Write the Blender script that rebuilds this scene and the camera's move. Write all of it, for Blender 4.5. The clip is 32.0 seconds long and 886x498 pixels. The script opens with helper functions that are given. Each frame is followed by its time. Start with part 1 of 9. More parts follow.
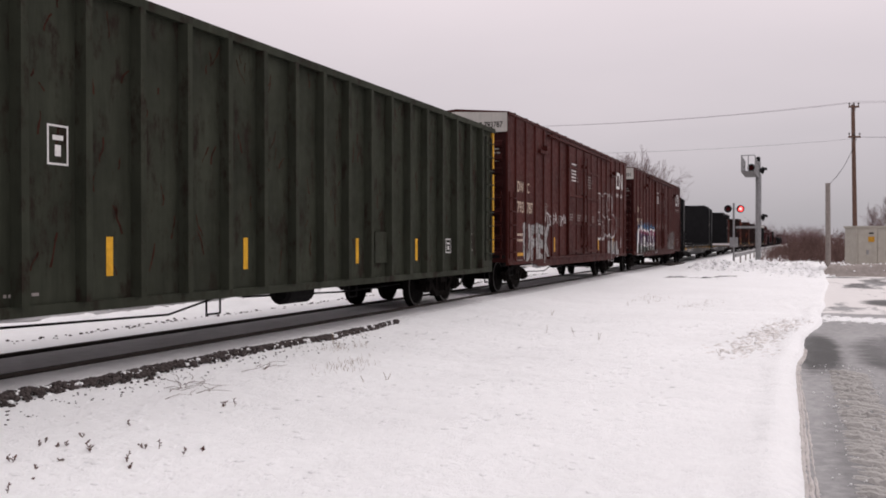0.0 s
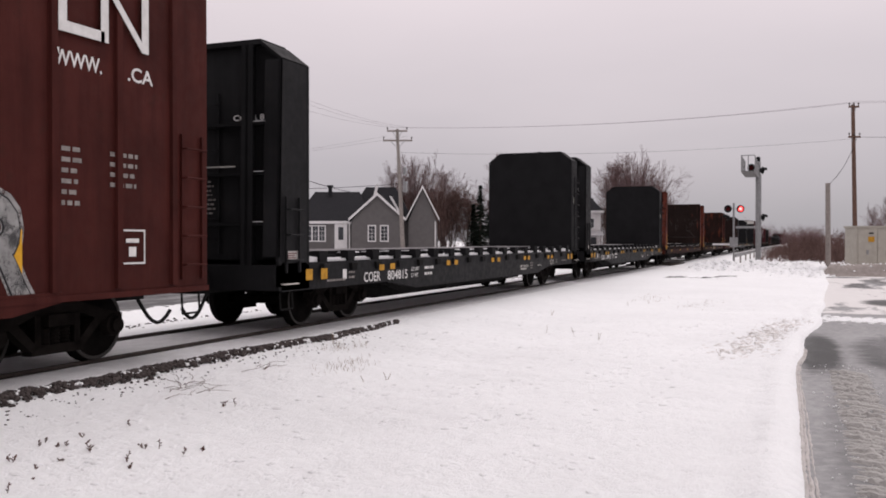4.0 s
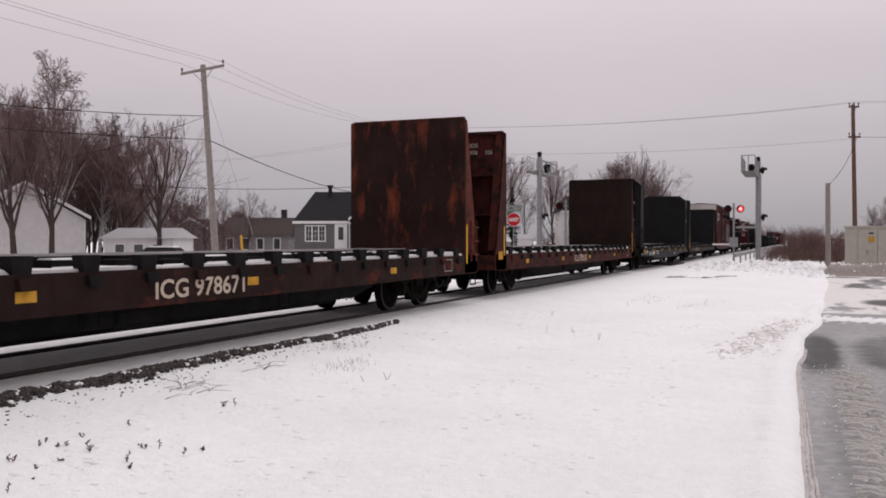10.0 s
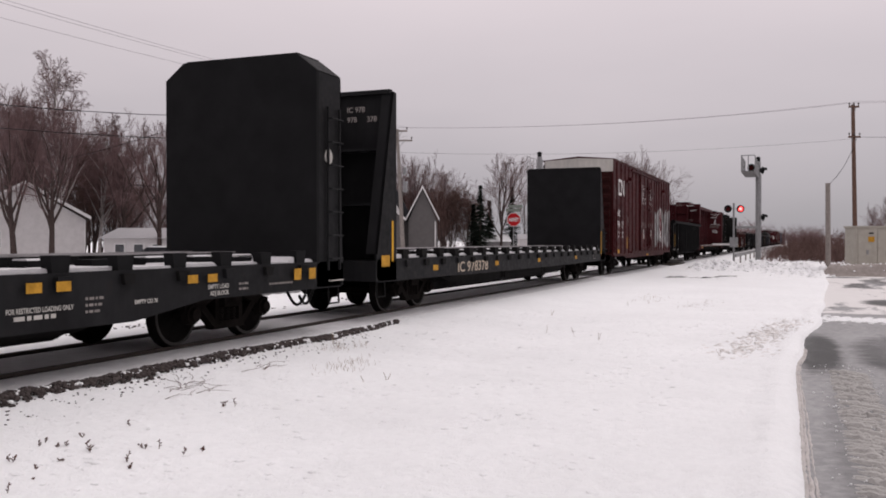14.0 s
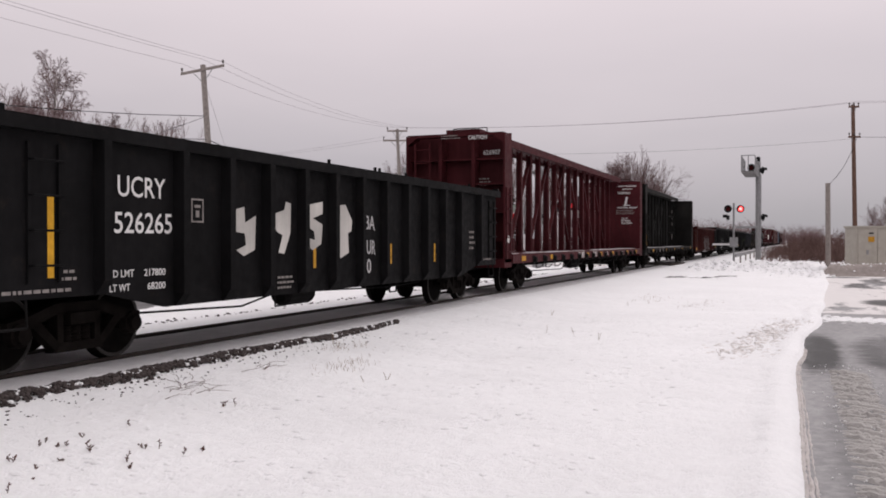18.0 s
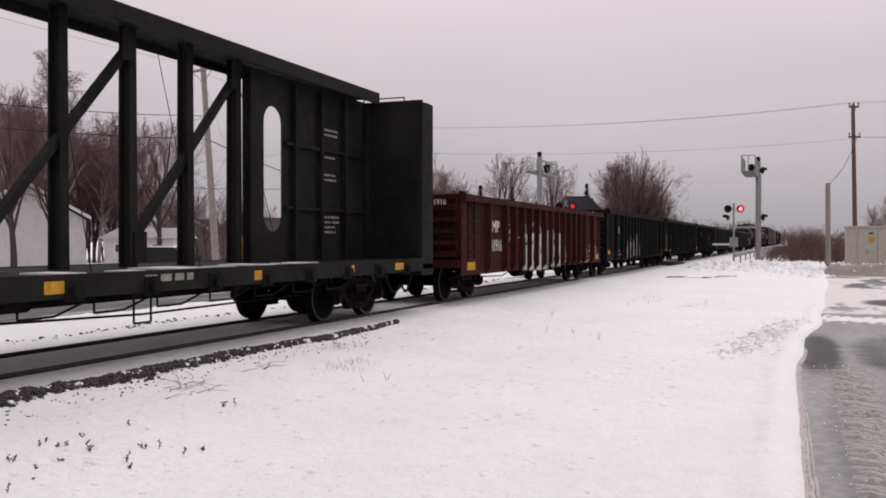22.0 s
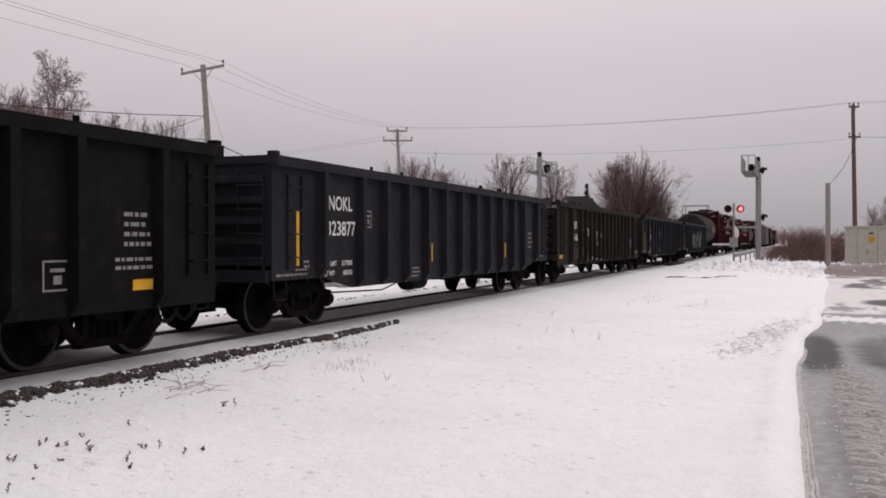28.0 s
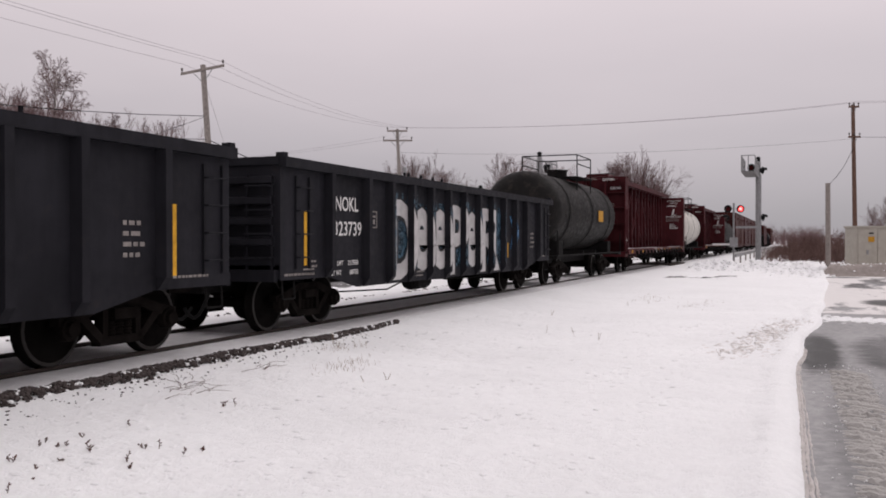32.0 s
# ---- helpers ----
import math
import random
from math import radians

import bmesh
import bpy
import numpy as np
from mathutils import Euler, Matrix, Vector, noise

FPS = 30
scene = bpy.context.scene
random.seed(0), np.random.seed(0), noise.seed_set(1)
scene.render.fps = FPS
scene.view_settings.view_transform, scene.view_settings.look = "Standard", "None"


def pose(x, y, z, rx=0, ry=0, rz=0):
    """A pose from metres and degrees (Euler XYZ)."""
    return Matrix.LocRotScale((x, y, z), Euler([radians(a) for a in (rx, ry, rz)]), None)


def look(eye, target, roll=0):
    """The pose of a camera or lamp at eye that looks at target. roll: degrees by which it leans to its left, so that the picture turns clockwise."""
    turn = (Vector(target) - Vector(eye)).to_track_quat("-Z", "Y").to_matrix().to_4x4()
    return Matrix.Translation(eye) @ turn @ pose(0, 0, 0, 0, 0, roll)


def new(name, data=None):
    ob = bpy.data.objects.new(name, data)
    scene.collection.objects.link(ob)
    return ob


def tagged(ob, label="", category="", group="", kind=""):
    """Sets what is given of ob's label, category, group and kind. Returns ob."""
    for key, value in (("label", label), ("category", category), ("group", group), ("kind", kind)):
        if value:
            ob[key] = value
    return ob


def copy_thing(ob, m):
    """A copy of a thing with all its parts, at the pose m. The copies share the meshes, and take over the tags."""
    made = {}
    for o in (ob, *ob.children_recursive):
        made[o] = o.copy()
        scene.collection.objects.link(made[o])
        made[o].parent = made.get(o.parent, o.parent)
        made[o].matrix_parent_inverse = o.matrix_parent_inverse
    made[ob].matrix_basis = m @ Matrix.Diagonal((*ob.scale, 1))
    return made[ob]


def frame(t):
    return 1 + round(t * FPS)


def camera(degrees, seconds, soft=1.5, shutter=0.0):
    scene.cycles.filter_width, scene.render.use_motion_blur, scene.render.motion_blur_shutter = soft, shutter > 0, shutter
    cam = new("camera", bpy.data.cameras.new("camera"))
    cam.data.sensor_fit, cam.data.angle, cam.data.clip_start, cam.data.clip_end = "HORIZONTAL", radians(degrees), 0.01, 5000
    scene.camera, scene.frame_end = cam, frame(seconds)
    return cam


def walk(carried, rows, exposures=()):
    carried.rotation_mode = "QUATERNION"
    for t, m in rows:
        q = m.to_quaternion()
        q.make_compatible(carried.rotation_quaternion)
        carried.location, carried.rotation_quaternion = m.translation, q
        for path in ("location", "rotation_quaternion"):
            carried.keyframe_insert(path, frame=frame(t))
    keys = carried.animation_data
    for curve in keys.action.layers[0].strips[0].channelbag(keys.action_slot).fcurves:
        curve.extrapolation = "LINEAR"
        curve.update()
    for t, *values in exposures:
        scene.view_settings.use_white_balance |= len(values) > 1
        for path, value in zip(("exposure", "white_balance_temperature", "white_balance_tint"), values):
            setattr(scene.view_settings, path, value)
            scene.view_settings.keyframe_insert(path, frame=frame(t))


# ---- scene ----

# ---- camera ----
FOCAL_DEG = 52.7
YAW = radians(21.71)
cam = camera(FOCAL_DEG, 32.0, soft=1.8)
EYE = Vector((0.0, 0.0, 1.5))
AIM = EYE + Vector((math.cos(YAW), math.sin(YAW), -0.00885)) * 50
EXPOSURES = [(0.0, 0.12), (1.0, 0.18), (2.0, 0.19), (3.0, 0.18), (3.5, 0.14), (5.5, -0.02), (6.0, -0.04), (14.5, -0.04), (16.5, 0.10), (17.0, 0.11), (18.0, 0.06), (20.0, 0.08), (21.0, 0.06), (22.0, 0.02), (23.0, -0.02), (32.0, -0.02)]
walk(cam, [(0.0, look(EYE, AIM)), (32.0, look(EYE, AIM))], exposures=EXPOSURES)

# ---- the train's line ----
TRACK_Y = 9.08          # centre line of the track; rail tops lie at z = 0
SPEED = 13.08           # metres a second towards -x
GROUND_Z = -0.30

# ---- sky and sun: a flat winter overcast ----
world = bpy.data.worlds.new("overcast")
scene.world = world
world.use_nodes = True
wn, wl = world.node_tree.nodes, world.node_tree.links
wn.clear()
w_out = wn.new("ShaderNodeOutputWorld")
w_bg = wn.new("ShaderNodeBackground")
w_sky = wn.new("ShaderNodeTexSky")
w_sky.sky_type = "NISHITA"
w_sky.sun_disc = False
w_sky.sun_elevation = radians(42)
w_sky.sun_rotation = radians(131)
w_tc = wn.new("ShaderNodeTexCoord")
w_sep = wn.new("ShaderNodeSeparateXYZ")
w_ramp = wn.new("ShaderNodeValToRGB")
w_noise = wn.new("ShaderNodeTexNoise")
w_map = wn.new("ShaderNodeMapping")
w_map.inputs["Scale"].default_value = (1.0, 1.0, 3.5)
w_noise.inputs["Scale"].default_value = 2.2
w_noise.inputs["Detail"].default_value = 4
w_scale = wn.new("ShaderNodeMath")
w_scale.operation = "MULTIPLY_ADD"
w_scale.inputs[1].default_value = 0.10
w_mix = wn.new("ShaderNodeMix")
w_mix.data_type = "RGBA"
w_mix.inputs[0].default_value = 0.04
w_gain = wn.new("ShaderNodeVectorMath")
w_gain.operation = "SCALE"
w_gain.inputs[3].default_value = 0.1
wl.new(w_tc.outputs["Generated"], w_sep.inputs[0])
wl.new(w_tc.outputs["Generated"], w_map.inputs[0])
wl.new(w_map.outputs[0], w_noise.inputs["Vector"])
wl.new(w_noise.outputs["Fac"], w_scale.inputs[0])
wl.new(w_sep.outputs["Z"], w_scale.inputs[2])
wl.new(w_scale.outputs[0], w_ramp.inputs[0])
els = w_ramp.color_ramp.elements
els[0].position, els[0].color = 0.03, (0.335, 0.325, 0.355, 1)
els[1].position, els[1].color = 1.0, (1.22, 1.125, 1.15, 1)
for p, c in ((0.12, (0.474, 0.436, 0.469)), (0.20, (0.617, 0.556, 0.586)), (0.33, (0.791, 0.700, 0.731))):
    e = els.new(p)
    e.color = (*c, 1)
wl.new(w_sky.outputs[0], w_gain.inputs[0])
wl.new(w_ramp.outputs[0], w_mix.inputs[6])
wl.new(w_gain.outputs[0], w_mix.inputs[7])
wl.new(w_mix.outputs[2], w_bg.inputs["Color"])
w_bg.inputs["Strength"].default_value = 1.0
wl.new(w_bg.outputs[0], w_out.inputs[0])

sun = new("sun", bpy.data.lights.new("sun", "SUN"))
sun.data.energy, sun.data.angle, sun.data.color = 0.52, radians(40), (1.0, 0.97, 0.94)
sun.matrix_basis = look((0, 0, 60), (-30, 26, 24))


# ---- materials ----
def nodes_of(name):
    m = bpy.data.materials.new(name)
    m.use_nodes = True
    nt = m.node_tree
    nt.nodes.clear()
    out = nt.nodes.new("ShaderNodeOutputMaterial")
    bsdf = nt.nodes.new("ShaderNodeBsdfPrincipled")
    nt.links.new(bsdf.outputs[0], out.inputs[0])
    return m, nt, bsdf


def coords(nt, scale=(1, 1, 1), shuffle=True):
    tc = nt.nodes.new("ShaderNodeTexCoord")
    mp = nt.nodes.new("ShaderNodeMapping")
    mp.inputs["Scale"].default_value = scale
    if shuffle:
        oi = nt.nodes.new("ShaderNodeObjectInfo")
        mul = nt.nodes.new("ShaderNodeMath")
        mul.operation = "MULTIPLY"
        mul.inputs[1].default_value = 37.0
        nt.links.new(oi.outputs["Random"], mul.inputs[0])
        nt.links.new(mul.outputs[0], mp.inputs["Location"])
    nt.links.new(tc.outputs["Object"], mp.inputs[0])
    return mp.outputs[0]


def noise_of(nt, vec, scale, detail=4, rough=0.6):
    n = nt.nodes.new("ShaderNodeTexNoise")
    n.inputs["Scale"].default_value = scale
    n.inputs["Detail"].default_value = detail
    n.inputs["Roughness"].default_value = rough
    nt.links.new(vec, n.inputs["Vector"])
    return n.outputs["Fac"]


def ramp_of(nt, fac, stops):
    r = nt.nodes.new("ShaderNodeValToRGB")
    e = r.color_ramp.elements
    for i, (p, c) in enumerate(stops):
        c = (c, c, c) if isinstance(c, (int, float)) else c
        if i < 2:
            e[i].position, e[i].color = p, (*c, 1)
        else:
            x = e.new(p)
            x.color = (*c, 1)
    nt.links.new(fac, r.inputs[0])
    return r.outputs[0]


def mix_of(nt, fac, a, b):
    m = nt.nodes.new("ShaderNodeMix")
    m.data_type = "RGBA"
    for value, socket in ((fac, m.inputs[0]), (a, m.inputs[6]), (b, m.inputs[7])):
        if isinstance(value, (int, float)):
            socket.default_value = value
        elif isinstance(value, tuple):
            socket.default_value = (*value, 1)
        else:
            nt.links.new(value, socket)
    return m.outputs[2]


def bump_of(nt, bsdf, height, strength, distance=0.02):
    b = nt.nodes.new("ShaderNodeBump")
    b.inputs["Strength"].default_value = strength
    b.inputs["Distance"].default_value = distance
    nt.links.new(height, b.inputs["Height"])
    nt.links.new(b.outputs[0], bsdf.inputs["Normal"])


def shade(c, k):
    return tuple(min(1.0, v * k) for v in c)


def paint(name, col, rust=0.25, rust_col=(0.11, 0.035, 0.016), rough=0.55, streak=0.35, fade=1.35, rust_edge=0.62, wood=False, metal=0.0, rust_scale=3.6, rust_tall=1.0):
    """Weathered paint on steel: faded patches, vertical streaks of grime, rust spots and fine dents."""
    m, nt, b = nodes_of(name)
    v1 = coords(nt)
    v2 = coords(nt, (2.2, 2.2, 0.22))
    patch = ramp_of(nt, noise_of(nt, v1, 0.9, 5), [(0.3, shade(col, 0.72)), (0.7, shade(col, fade))])
    run = ramp_of(nt, noise_of(nt, v2, 2.4, 6, 0.7), [(0.42, 0.0), (0.72, 1.0)])
    dirty = nt.nodes.new("ShaderNodeMath")
    dirty.operation = "MULTIPLY"
    dirty.inputs[1].default_value = streak
    nt.links.new(run, dirty.inputs[0])
    base = mix_of(nt, dirty.outputs[0], patch, shade(col, 0.38))
    v3 = coords(nt, (1, 1, 1 / rust_tall))
    spots = ramp_of(nt, noise_of(nt, v3, rust_scale, 8, 0.72), [(rust_edge - 0.05, 0.0), (rust_edge + 0.06, 1.0)])
    worn = nt.nodes.new("ShaderNodeMath")
    worn.operation = "MULTIPLY"
    worn.inputs[1].default_value = rust
    nt.links.new(spots, worn.inputs[0])
    full = mix_of(nt, worn.outputs[0], base, rust_col)
    nt.links.new(full, b.inputs["Base Color"])
    b.inputs["Metallic"].default_value = metal
    b.inputs["Specular IOR Level"].default_value = 0.05
    rr = ramp_of(nt, noise_of(nt, v1, 7, 4), [(0.3, rough - 0.08), (0.75, min(1.0, rough + 0.2))])
    nt.links.new(rr, b.inputs["Roughness"])
    bump_of(nt, b, noise_of(nt, v1, 5.0 if not wood else 14, 6, 0.65), 0.35, 0.012)
    return m


def plain(name, col, rough=0.6, vary=0.25, scale=6.0, bump=0.2, metal=0.0, spec=0.07):
    m, nt, b = nodes_of(name)
    v = coords(nt)
    c = ramp_of(nt, noise_of(nt, v, scale, 5), [(0.3, shade(col, 1 - vary)), (0.7, shade(col, 1 + vary))])
    nt.links.new(c, b.inputs["Base Color"])
    b.inputs["Roughness"].default_value = rough
    b.inputs["Metallic"].default_value = metal
    b.inputs["Specular IOR Level"].default_value = spec
    if bump:
        bump_of(nt, b, noise_of(nt, v, scale * 4, 4), bump, 0.01)
    return m


def snow_mat(name, col=(0.865, 0.872, 0.880), dirt=0.0, dirt_col=(0.3, 0.28, 0.27)):
    m, nt, b = nodes_of(name)
    v = coords(nt, shuffle=False)
    big = noise_of(nt, v, 0.35, 4)
    mid = noise_of(nt, v, 5.0, 5, 0.6)
    fine = noise_of(nt, v, 38.0, 4, 0.7)
    tone = ramp_of(nt, big, [(0.3, shade(col, 0.95)), (0.7, shade(col, 1.03))])
    grain = ramp_of(nt, mid, [(0.35, 0.0), (0.75, 1.0)])
    g = nt.nodes.new("ShaderNodeMath")
    g.operation = "MULTIPLY"
    g.inputs[1].default_value = 0.16 + dirt
    nt.links.new(grain, g.inputs[0])
    nt.links.new(mix_of(nt, g.outputs[0], tone, dirt_col if dirt else shade(col, 0.8)), b.inputs["Base Color"])
    b.inputs["Roughness"].default_value = 0.75
    b.inputs["Specular IOR Level"].default_value = 0.25
    # Random darker spots: shading of small snow lumps put into the colour.
    lump_shade = ramp_of(nt, noise_of(nt, v, 11.0, 5, 0.62), [(0.44, 0.0), (0.68, 0.22)])
    old = b.inputs["Base Color"].links[0].from_socket
    nt.links.new(mix_of(nt, lump_shade, old, shade(col, 0.80)), b.inputs["Base Color"])
    add = nt.nodes.new("ShaderNodeMath")
    add.operation = "MULTIPLY_ADD"
    add.inputs[1].default_value = 0.35
    nt.links.new(fine, add.inputs[0])
    nt.links.new(mid, add.inputs[2])
    bump_of(nt, b, add.outputs[0], 0.9, 0.05)
    return m


def haze(name, col):
    """Sprayed paint with a broken, misty edge."""
    m, nt, b = nodes_of(name)
    v = coords(nt)
    c = ramp_of(nt, noise_of(nt, v, 2.0, 5), [(0.3, shade(col, 0.6)), (0.7, shade(col, 1.35))])
    nt.links.new(c, b.inputs["Base Color"])
    b.inputs["Roughness"].default_value = 0.6
    a = ramp_of(nt, noise_of(nt, v, 5.5, 8, 0.75), [(0.36, 0.1), (0.56, 0.92)])
    nt.links.new(a, b.inputs["Alpha"])
    return m


SNOW = snow_mat("snow")
SNOW_GREY = snow_mat("track_snow", (0.74, 0.735, 0.75), 0.10)
SNOW_BED = snow_mat("track_bed_slush", (0.80, 0.79, 0.80), 0.2, (0.42, 0.41, 0.41))
SNOW_DIRTY = snow_mat("ploughed_snow", (0.34, 0.305, 0.285), 0.38, (0.14, 0.115, 0.10))
SNOW_CAR = snow_mat("deck_snow", (0.66, 0.655, 0.67), 0.12)
GREY_BOARD = snow_mat("snowy_board", (0.34, 0.325, 0.33), 0.3, (0.12, 0.11, 0.11))
STONE = plain("ballast_stone", (0.066, 0.055, 0.053), 0.9, 0.55, 14, 0.5)
RAIL_STEEL = plain("rail_steel", (0.045, 0.036, 0.032), 0.6, 0.3, 4, 0.2)
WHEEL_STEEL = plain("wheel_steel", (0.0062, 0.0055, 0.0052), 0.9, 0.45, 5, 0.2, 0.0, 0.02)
TREAD_STEEL = plain("worn_wheel_rim", (0.045, 0.042, 0.040), 0.5, 0.2, 5, 0.1, 0.3)
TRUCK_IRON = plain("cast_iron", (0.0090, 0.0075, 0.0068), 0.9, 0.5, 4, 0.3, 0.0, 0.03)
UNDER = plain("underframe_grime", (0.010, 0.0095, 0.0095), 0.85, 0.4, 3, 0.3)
HOSE = plain("hose_rubber", (0.012, 0.012, 0.012), 0.6, 0.2)
BOX_RED = paint("boxcar_oxide_red", (0.051, 0.0128, 0.0106), 0.4, (0.026, 0.012, 0.009), 0.5, 0.5)
# Side red darkened for the box car ends: their shade put into the colour.
BOX_RED_SHADED = paint("boxcar_end_shaded_red", (0.030, 0.009, 0.0085), 0.35, (0.02, 0.012, 0.01), 0.6, 0.6)
BOX_RED_LATE = paint("boxcar_dark_red", (0.043, 0.0072, 0.0083), 0.35, (0.022, 0.009, 0.008), 0.45, 0.5)
BEAM_RED = paint("centerbeam_red", (0.054, 0.0120, 0.0145), 0.25, (0.03, 0.012, 0.011), 0.5)
GON_RED = paint("gondola_rust_red", (0.040, 0.0105, 0.0092), 0.85, (0.014, 0.0085, 0.0078), 0.65, 0.75, 1.35, 0.58, rust_scale=1.5, rust_tall=2.0)
GREEN = paint("olive_green", (0.0315, 0.0345, 0.0250), 0.85, (0.016, 0.0095, 0.0075), 0.6, 0.5, 1.25, 0.58, rust_scale=3.4, rust_tall=2.2)
BLACK = paint("black_paint", (0.0135, 0.0135, 0.0145), 0.15, (0.03, 0.02, 0.015), 0.5, 0.3, 1.5)
BLACK_FLAT = plain("black_lining", (0.0100, 0.0100, 0.0108), 0.8, 0.2, 2.0, 0.25)
GON_BLACK = paint("gondola_black", (0.0062, 0.0060, 0.0064), 0.35, (0.022, 0.016, 0.013), 0.65, 0.4, 1.6)
GON_GREY = paint("gondola_grey", (0.0170, 0.0168, 0.0205), 0.25, (0.03, 0.024, 0.02), 0.55, 0.35, 1.3)
GON_OLD = paint("gondola_faded_black", (0.0175, 0.0140, 0.0120), 0.45, (0.032, 0.019, 0.013), 0.7, 0.3, 1.5)
SILL_RUST = paint("rust_blackened_orange", (0.017, 0.0095, 0.0085), 0.9, (0.085, 0.021, 0.013), 0.7, 0.3, 1.5, 0.60, rust_scale=1.1, rust_tall=0.6)
BEAM_GREEN = paint("centerbeam_dark_green", (0.0135, 0.0132, 0.0125), 0.5, (0.030, 0.018, 0.014), 0.65, 0.3, 1.5)
ORANGE = paint("faded_orange_red", (0.122, 0.0330, 0.0235), 0.9, (0.020, 0.010, 0.008), 0.65, 0.65, 1.3, 0.54)
ORANGE_OLD = paint("rusted_orange_red", (0.056, 0.0155, 0.0122), 0.95, (0.015, 0.0085, 0.0075), 0.7, 0.65, 1.3, 0.52)
LINING_RUST = paint("rusted_lining", (0.013, 0.0085, 0.0075), 0.7, (0.075, 0.018, 0.012), 0.8, 0.3, 1.6, 0.66, rust_scale=1.6, rust_tall=2.5)
LINING_RUST_RED = paint("peeling_red_lining", (0.018, 0.010, 0.0085), 0.9, (0.13, 0.032, 0.018), 0.8, 0.3, 1.6, 0.57, rust_scale=1.5, rust_tall=3.0)
LINING_BROWN = paint("brown_lining", (0.0135, 0.0085, 0.0075), 0.5, (0.045, 0.016, 0.011), 0.8, 0.3, 1.5, 0.63, rust_scale=1.4, rust_tall=3.0)
TANK_BLACK = paint("tank_black", (0.0105, 0.0100, 0.0098), 0.5, (0.034, 0.029, 0.025), 0.5, 0.4, 1.5, 0.58)
TANK_WHITE = paint("tank_white", (0.62, 0.60, 0.56), 0.25, (0.2, 0.15, 0.1), 0.5, 0.3, 1.1)
BLUE_GREY = paint("hopper_blue_grey", (0.07, 0.10, 0.13), 0.2)
END_WHITE = paint("end_white", (0.52, 0.50, 0.47), 0.3, (0.25, 0.2, 0.16), 0.6, 0.3, 1.1)
WHITE = plain("stencil_white", (0.62, 0.61, 0.60), 0.6, 0.12, 8, 0)
CREAM = plain("stencil_cream", (0.42, 0.35, 0.28), 0.6, 0.15, 8, 0)
FADED_CHALK = plain("faded_chalk", (0.036, 0.031, 0.029), 0.8, 0.4, 5, 0)
PALE = plain("faded_stencil", (0.22, 0.20, 0.19), 0.7, 0.3, 8, 0)
YELLOW = plain("reflector_yellow", (0.58, 0.31, 0.03), 0.5, 0.2, 8, 0)
YELLOW_OLD = plain("dirty_yellow", (0.42, 0.22, 0.03), 0.6, 0.3, 8, 0)
SILVER = plain("spray_silver", (0.25, 0.25, 0.25), 0.5, 0.3, 3, 0)
SILVER_OUT = plain("spray_grey_line", (0.42, 0.41, 0.41), 0.5, 0.2, 3, 0)
SPRAY_BLUE = haze("spray_blue", (0.035, 0.125, 0.26))
RUST_SCRATCH = plain("rust_scratch", (0.030, 0.011, 0.0075), 0.9, 0.5, 6, 0)
SPRAY_WORN = haze("spray_worn_silver", (0.27, 0.265, 0.26))
SPRAY_MIST = haze("spray_mist", (0.36, 0.35, 0.36))
SPRAY_TEAL = haze("spray_teal", (0.020, 0.060, 0.095))
SPRAY_PINK = plain("spray_magenta", (0.155, 0.012, 0.055), 0.5, 0.35, 2, 0)
SPRAY_PURPLE = plain("spray_purple", (0.040, 0.020, 0.052), 0.5, 0.4, 2, 0)
SPRAY_DKGREEN = plain("spray_dark_green", (0.026, 0.038, 0.034), 0.5, 0.4, 2, 0)
SPRAY_RED = plain("spray_crimson", (0.105, 0.011, 0.020), 0.5, 0.3, 2, 0)
SPRAY_TEAL_DEEP = plain("spray_deep_teal", (0.020, 0.045, 0.060), 0.5, 0.4, 2, 0)
SPRAY_LIME = plain("spray_lime", (0.28, 0.50, 0.03), 0.5, 0.3, 2, 0)
SPRAY_BLACK = plain("spray_black", (0.02, 0.02, 0.022), 0.5, 0.3, 2, 0)


# ---- mesh helpers ----
def box(bm, x0, x1, y0, y1, z0, z1):
    v = [bm.verts.new((x, y, z)) for x in (x0, x1) for y in (y0, y1) for z in (z0, z1)]
    for f in ((0, 1, 3, 2), (4, 6, 7, 5), (0, 4, 5, 1), (2, 3, 7, 6), (0, 2, 6, 4), (1, 5, 7, 3)):
        bm.faces.new([v[i] for i in f])


def tube(bm, p0, p1, r0, r1=None, n=8, caps=True):
    p0, p1 = Vector(p0), Vector(p1)
    r1 = r0 if r1 is None else r1
    d = (p1 - p0).normalized()
    a = d.orthogonal().normalized()
    b = d.cross(a)
    rings = []
    for p, r in ((p0, r0), (p1, r1)):
        rings.append([bm.verts.new(p + (a * math.cos(2 * math.pi * i / n) + b * math.sin(2 * math.pi * i / n)) * r) for i in range(n)])
    for i in range(n):
        bm.faces.new((rings[0][i], rings[0][(i + 1) % n], rings[1][(i + 1) % n], rings[1][i]))
    if caps:
        bm.faces.new(rings[0][::-1])
        bm.faces.new(rings[1])


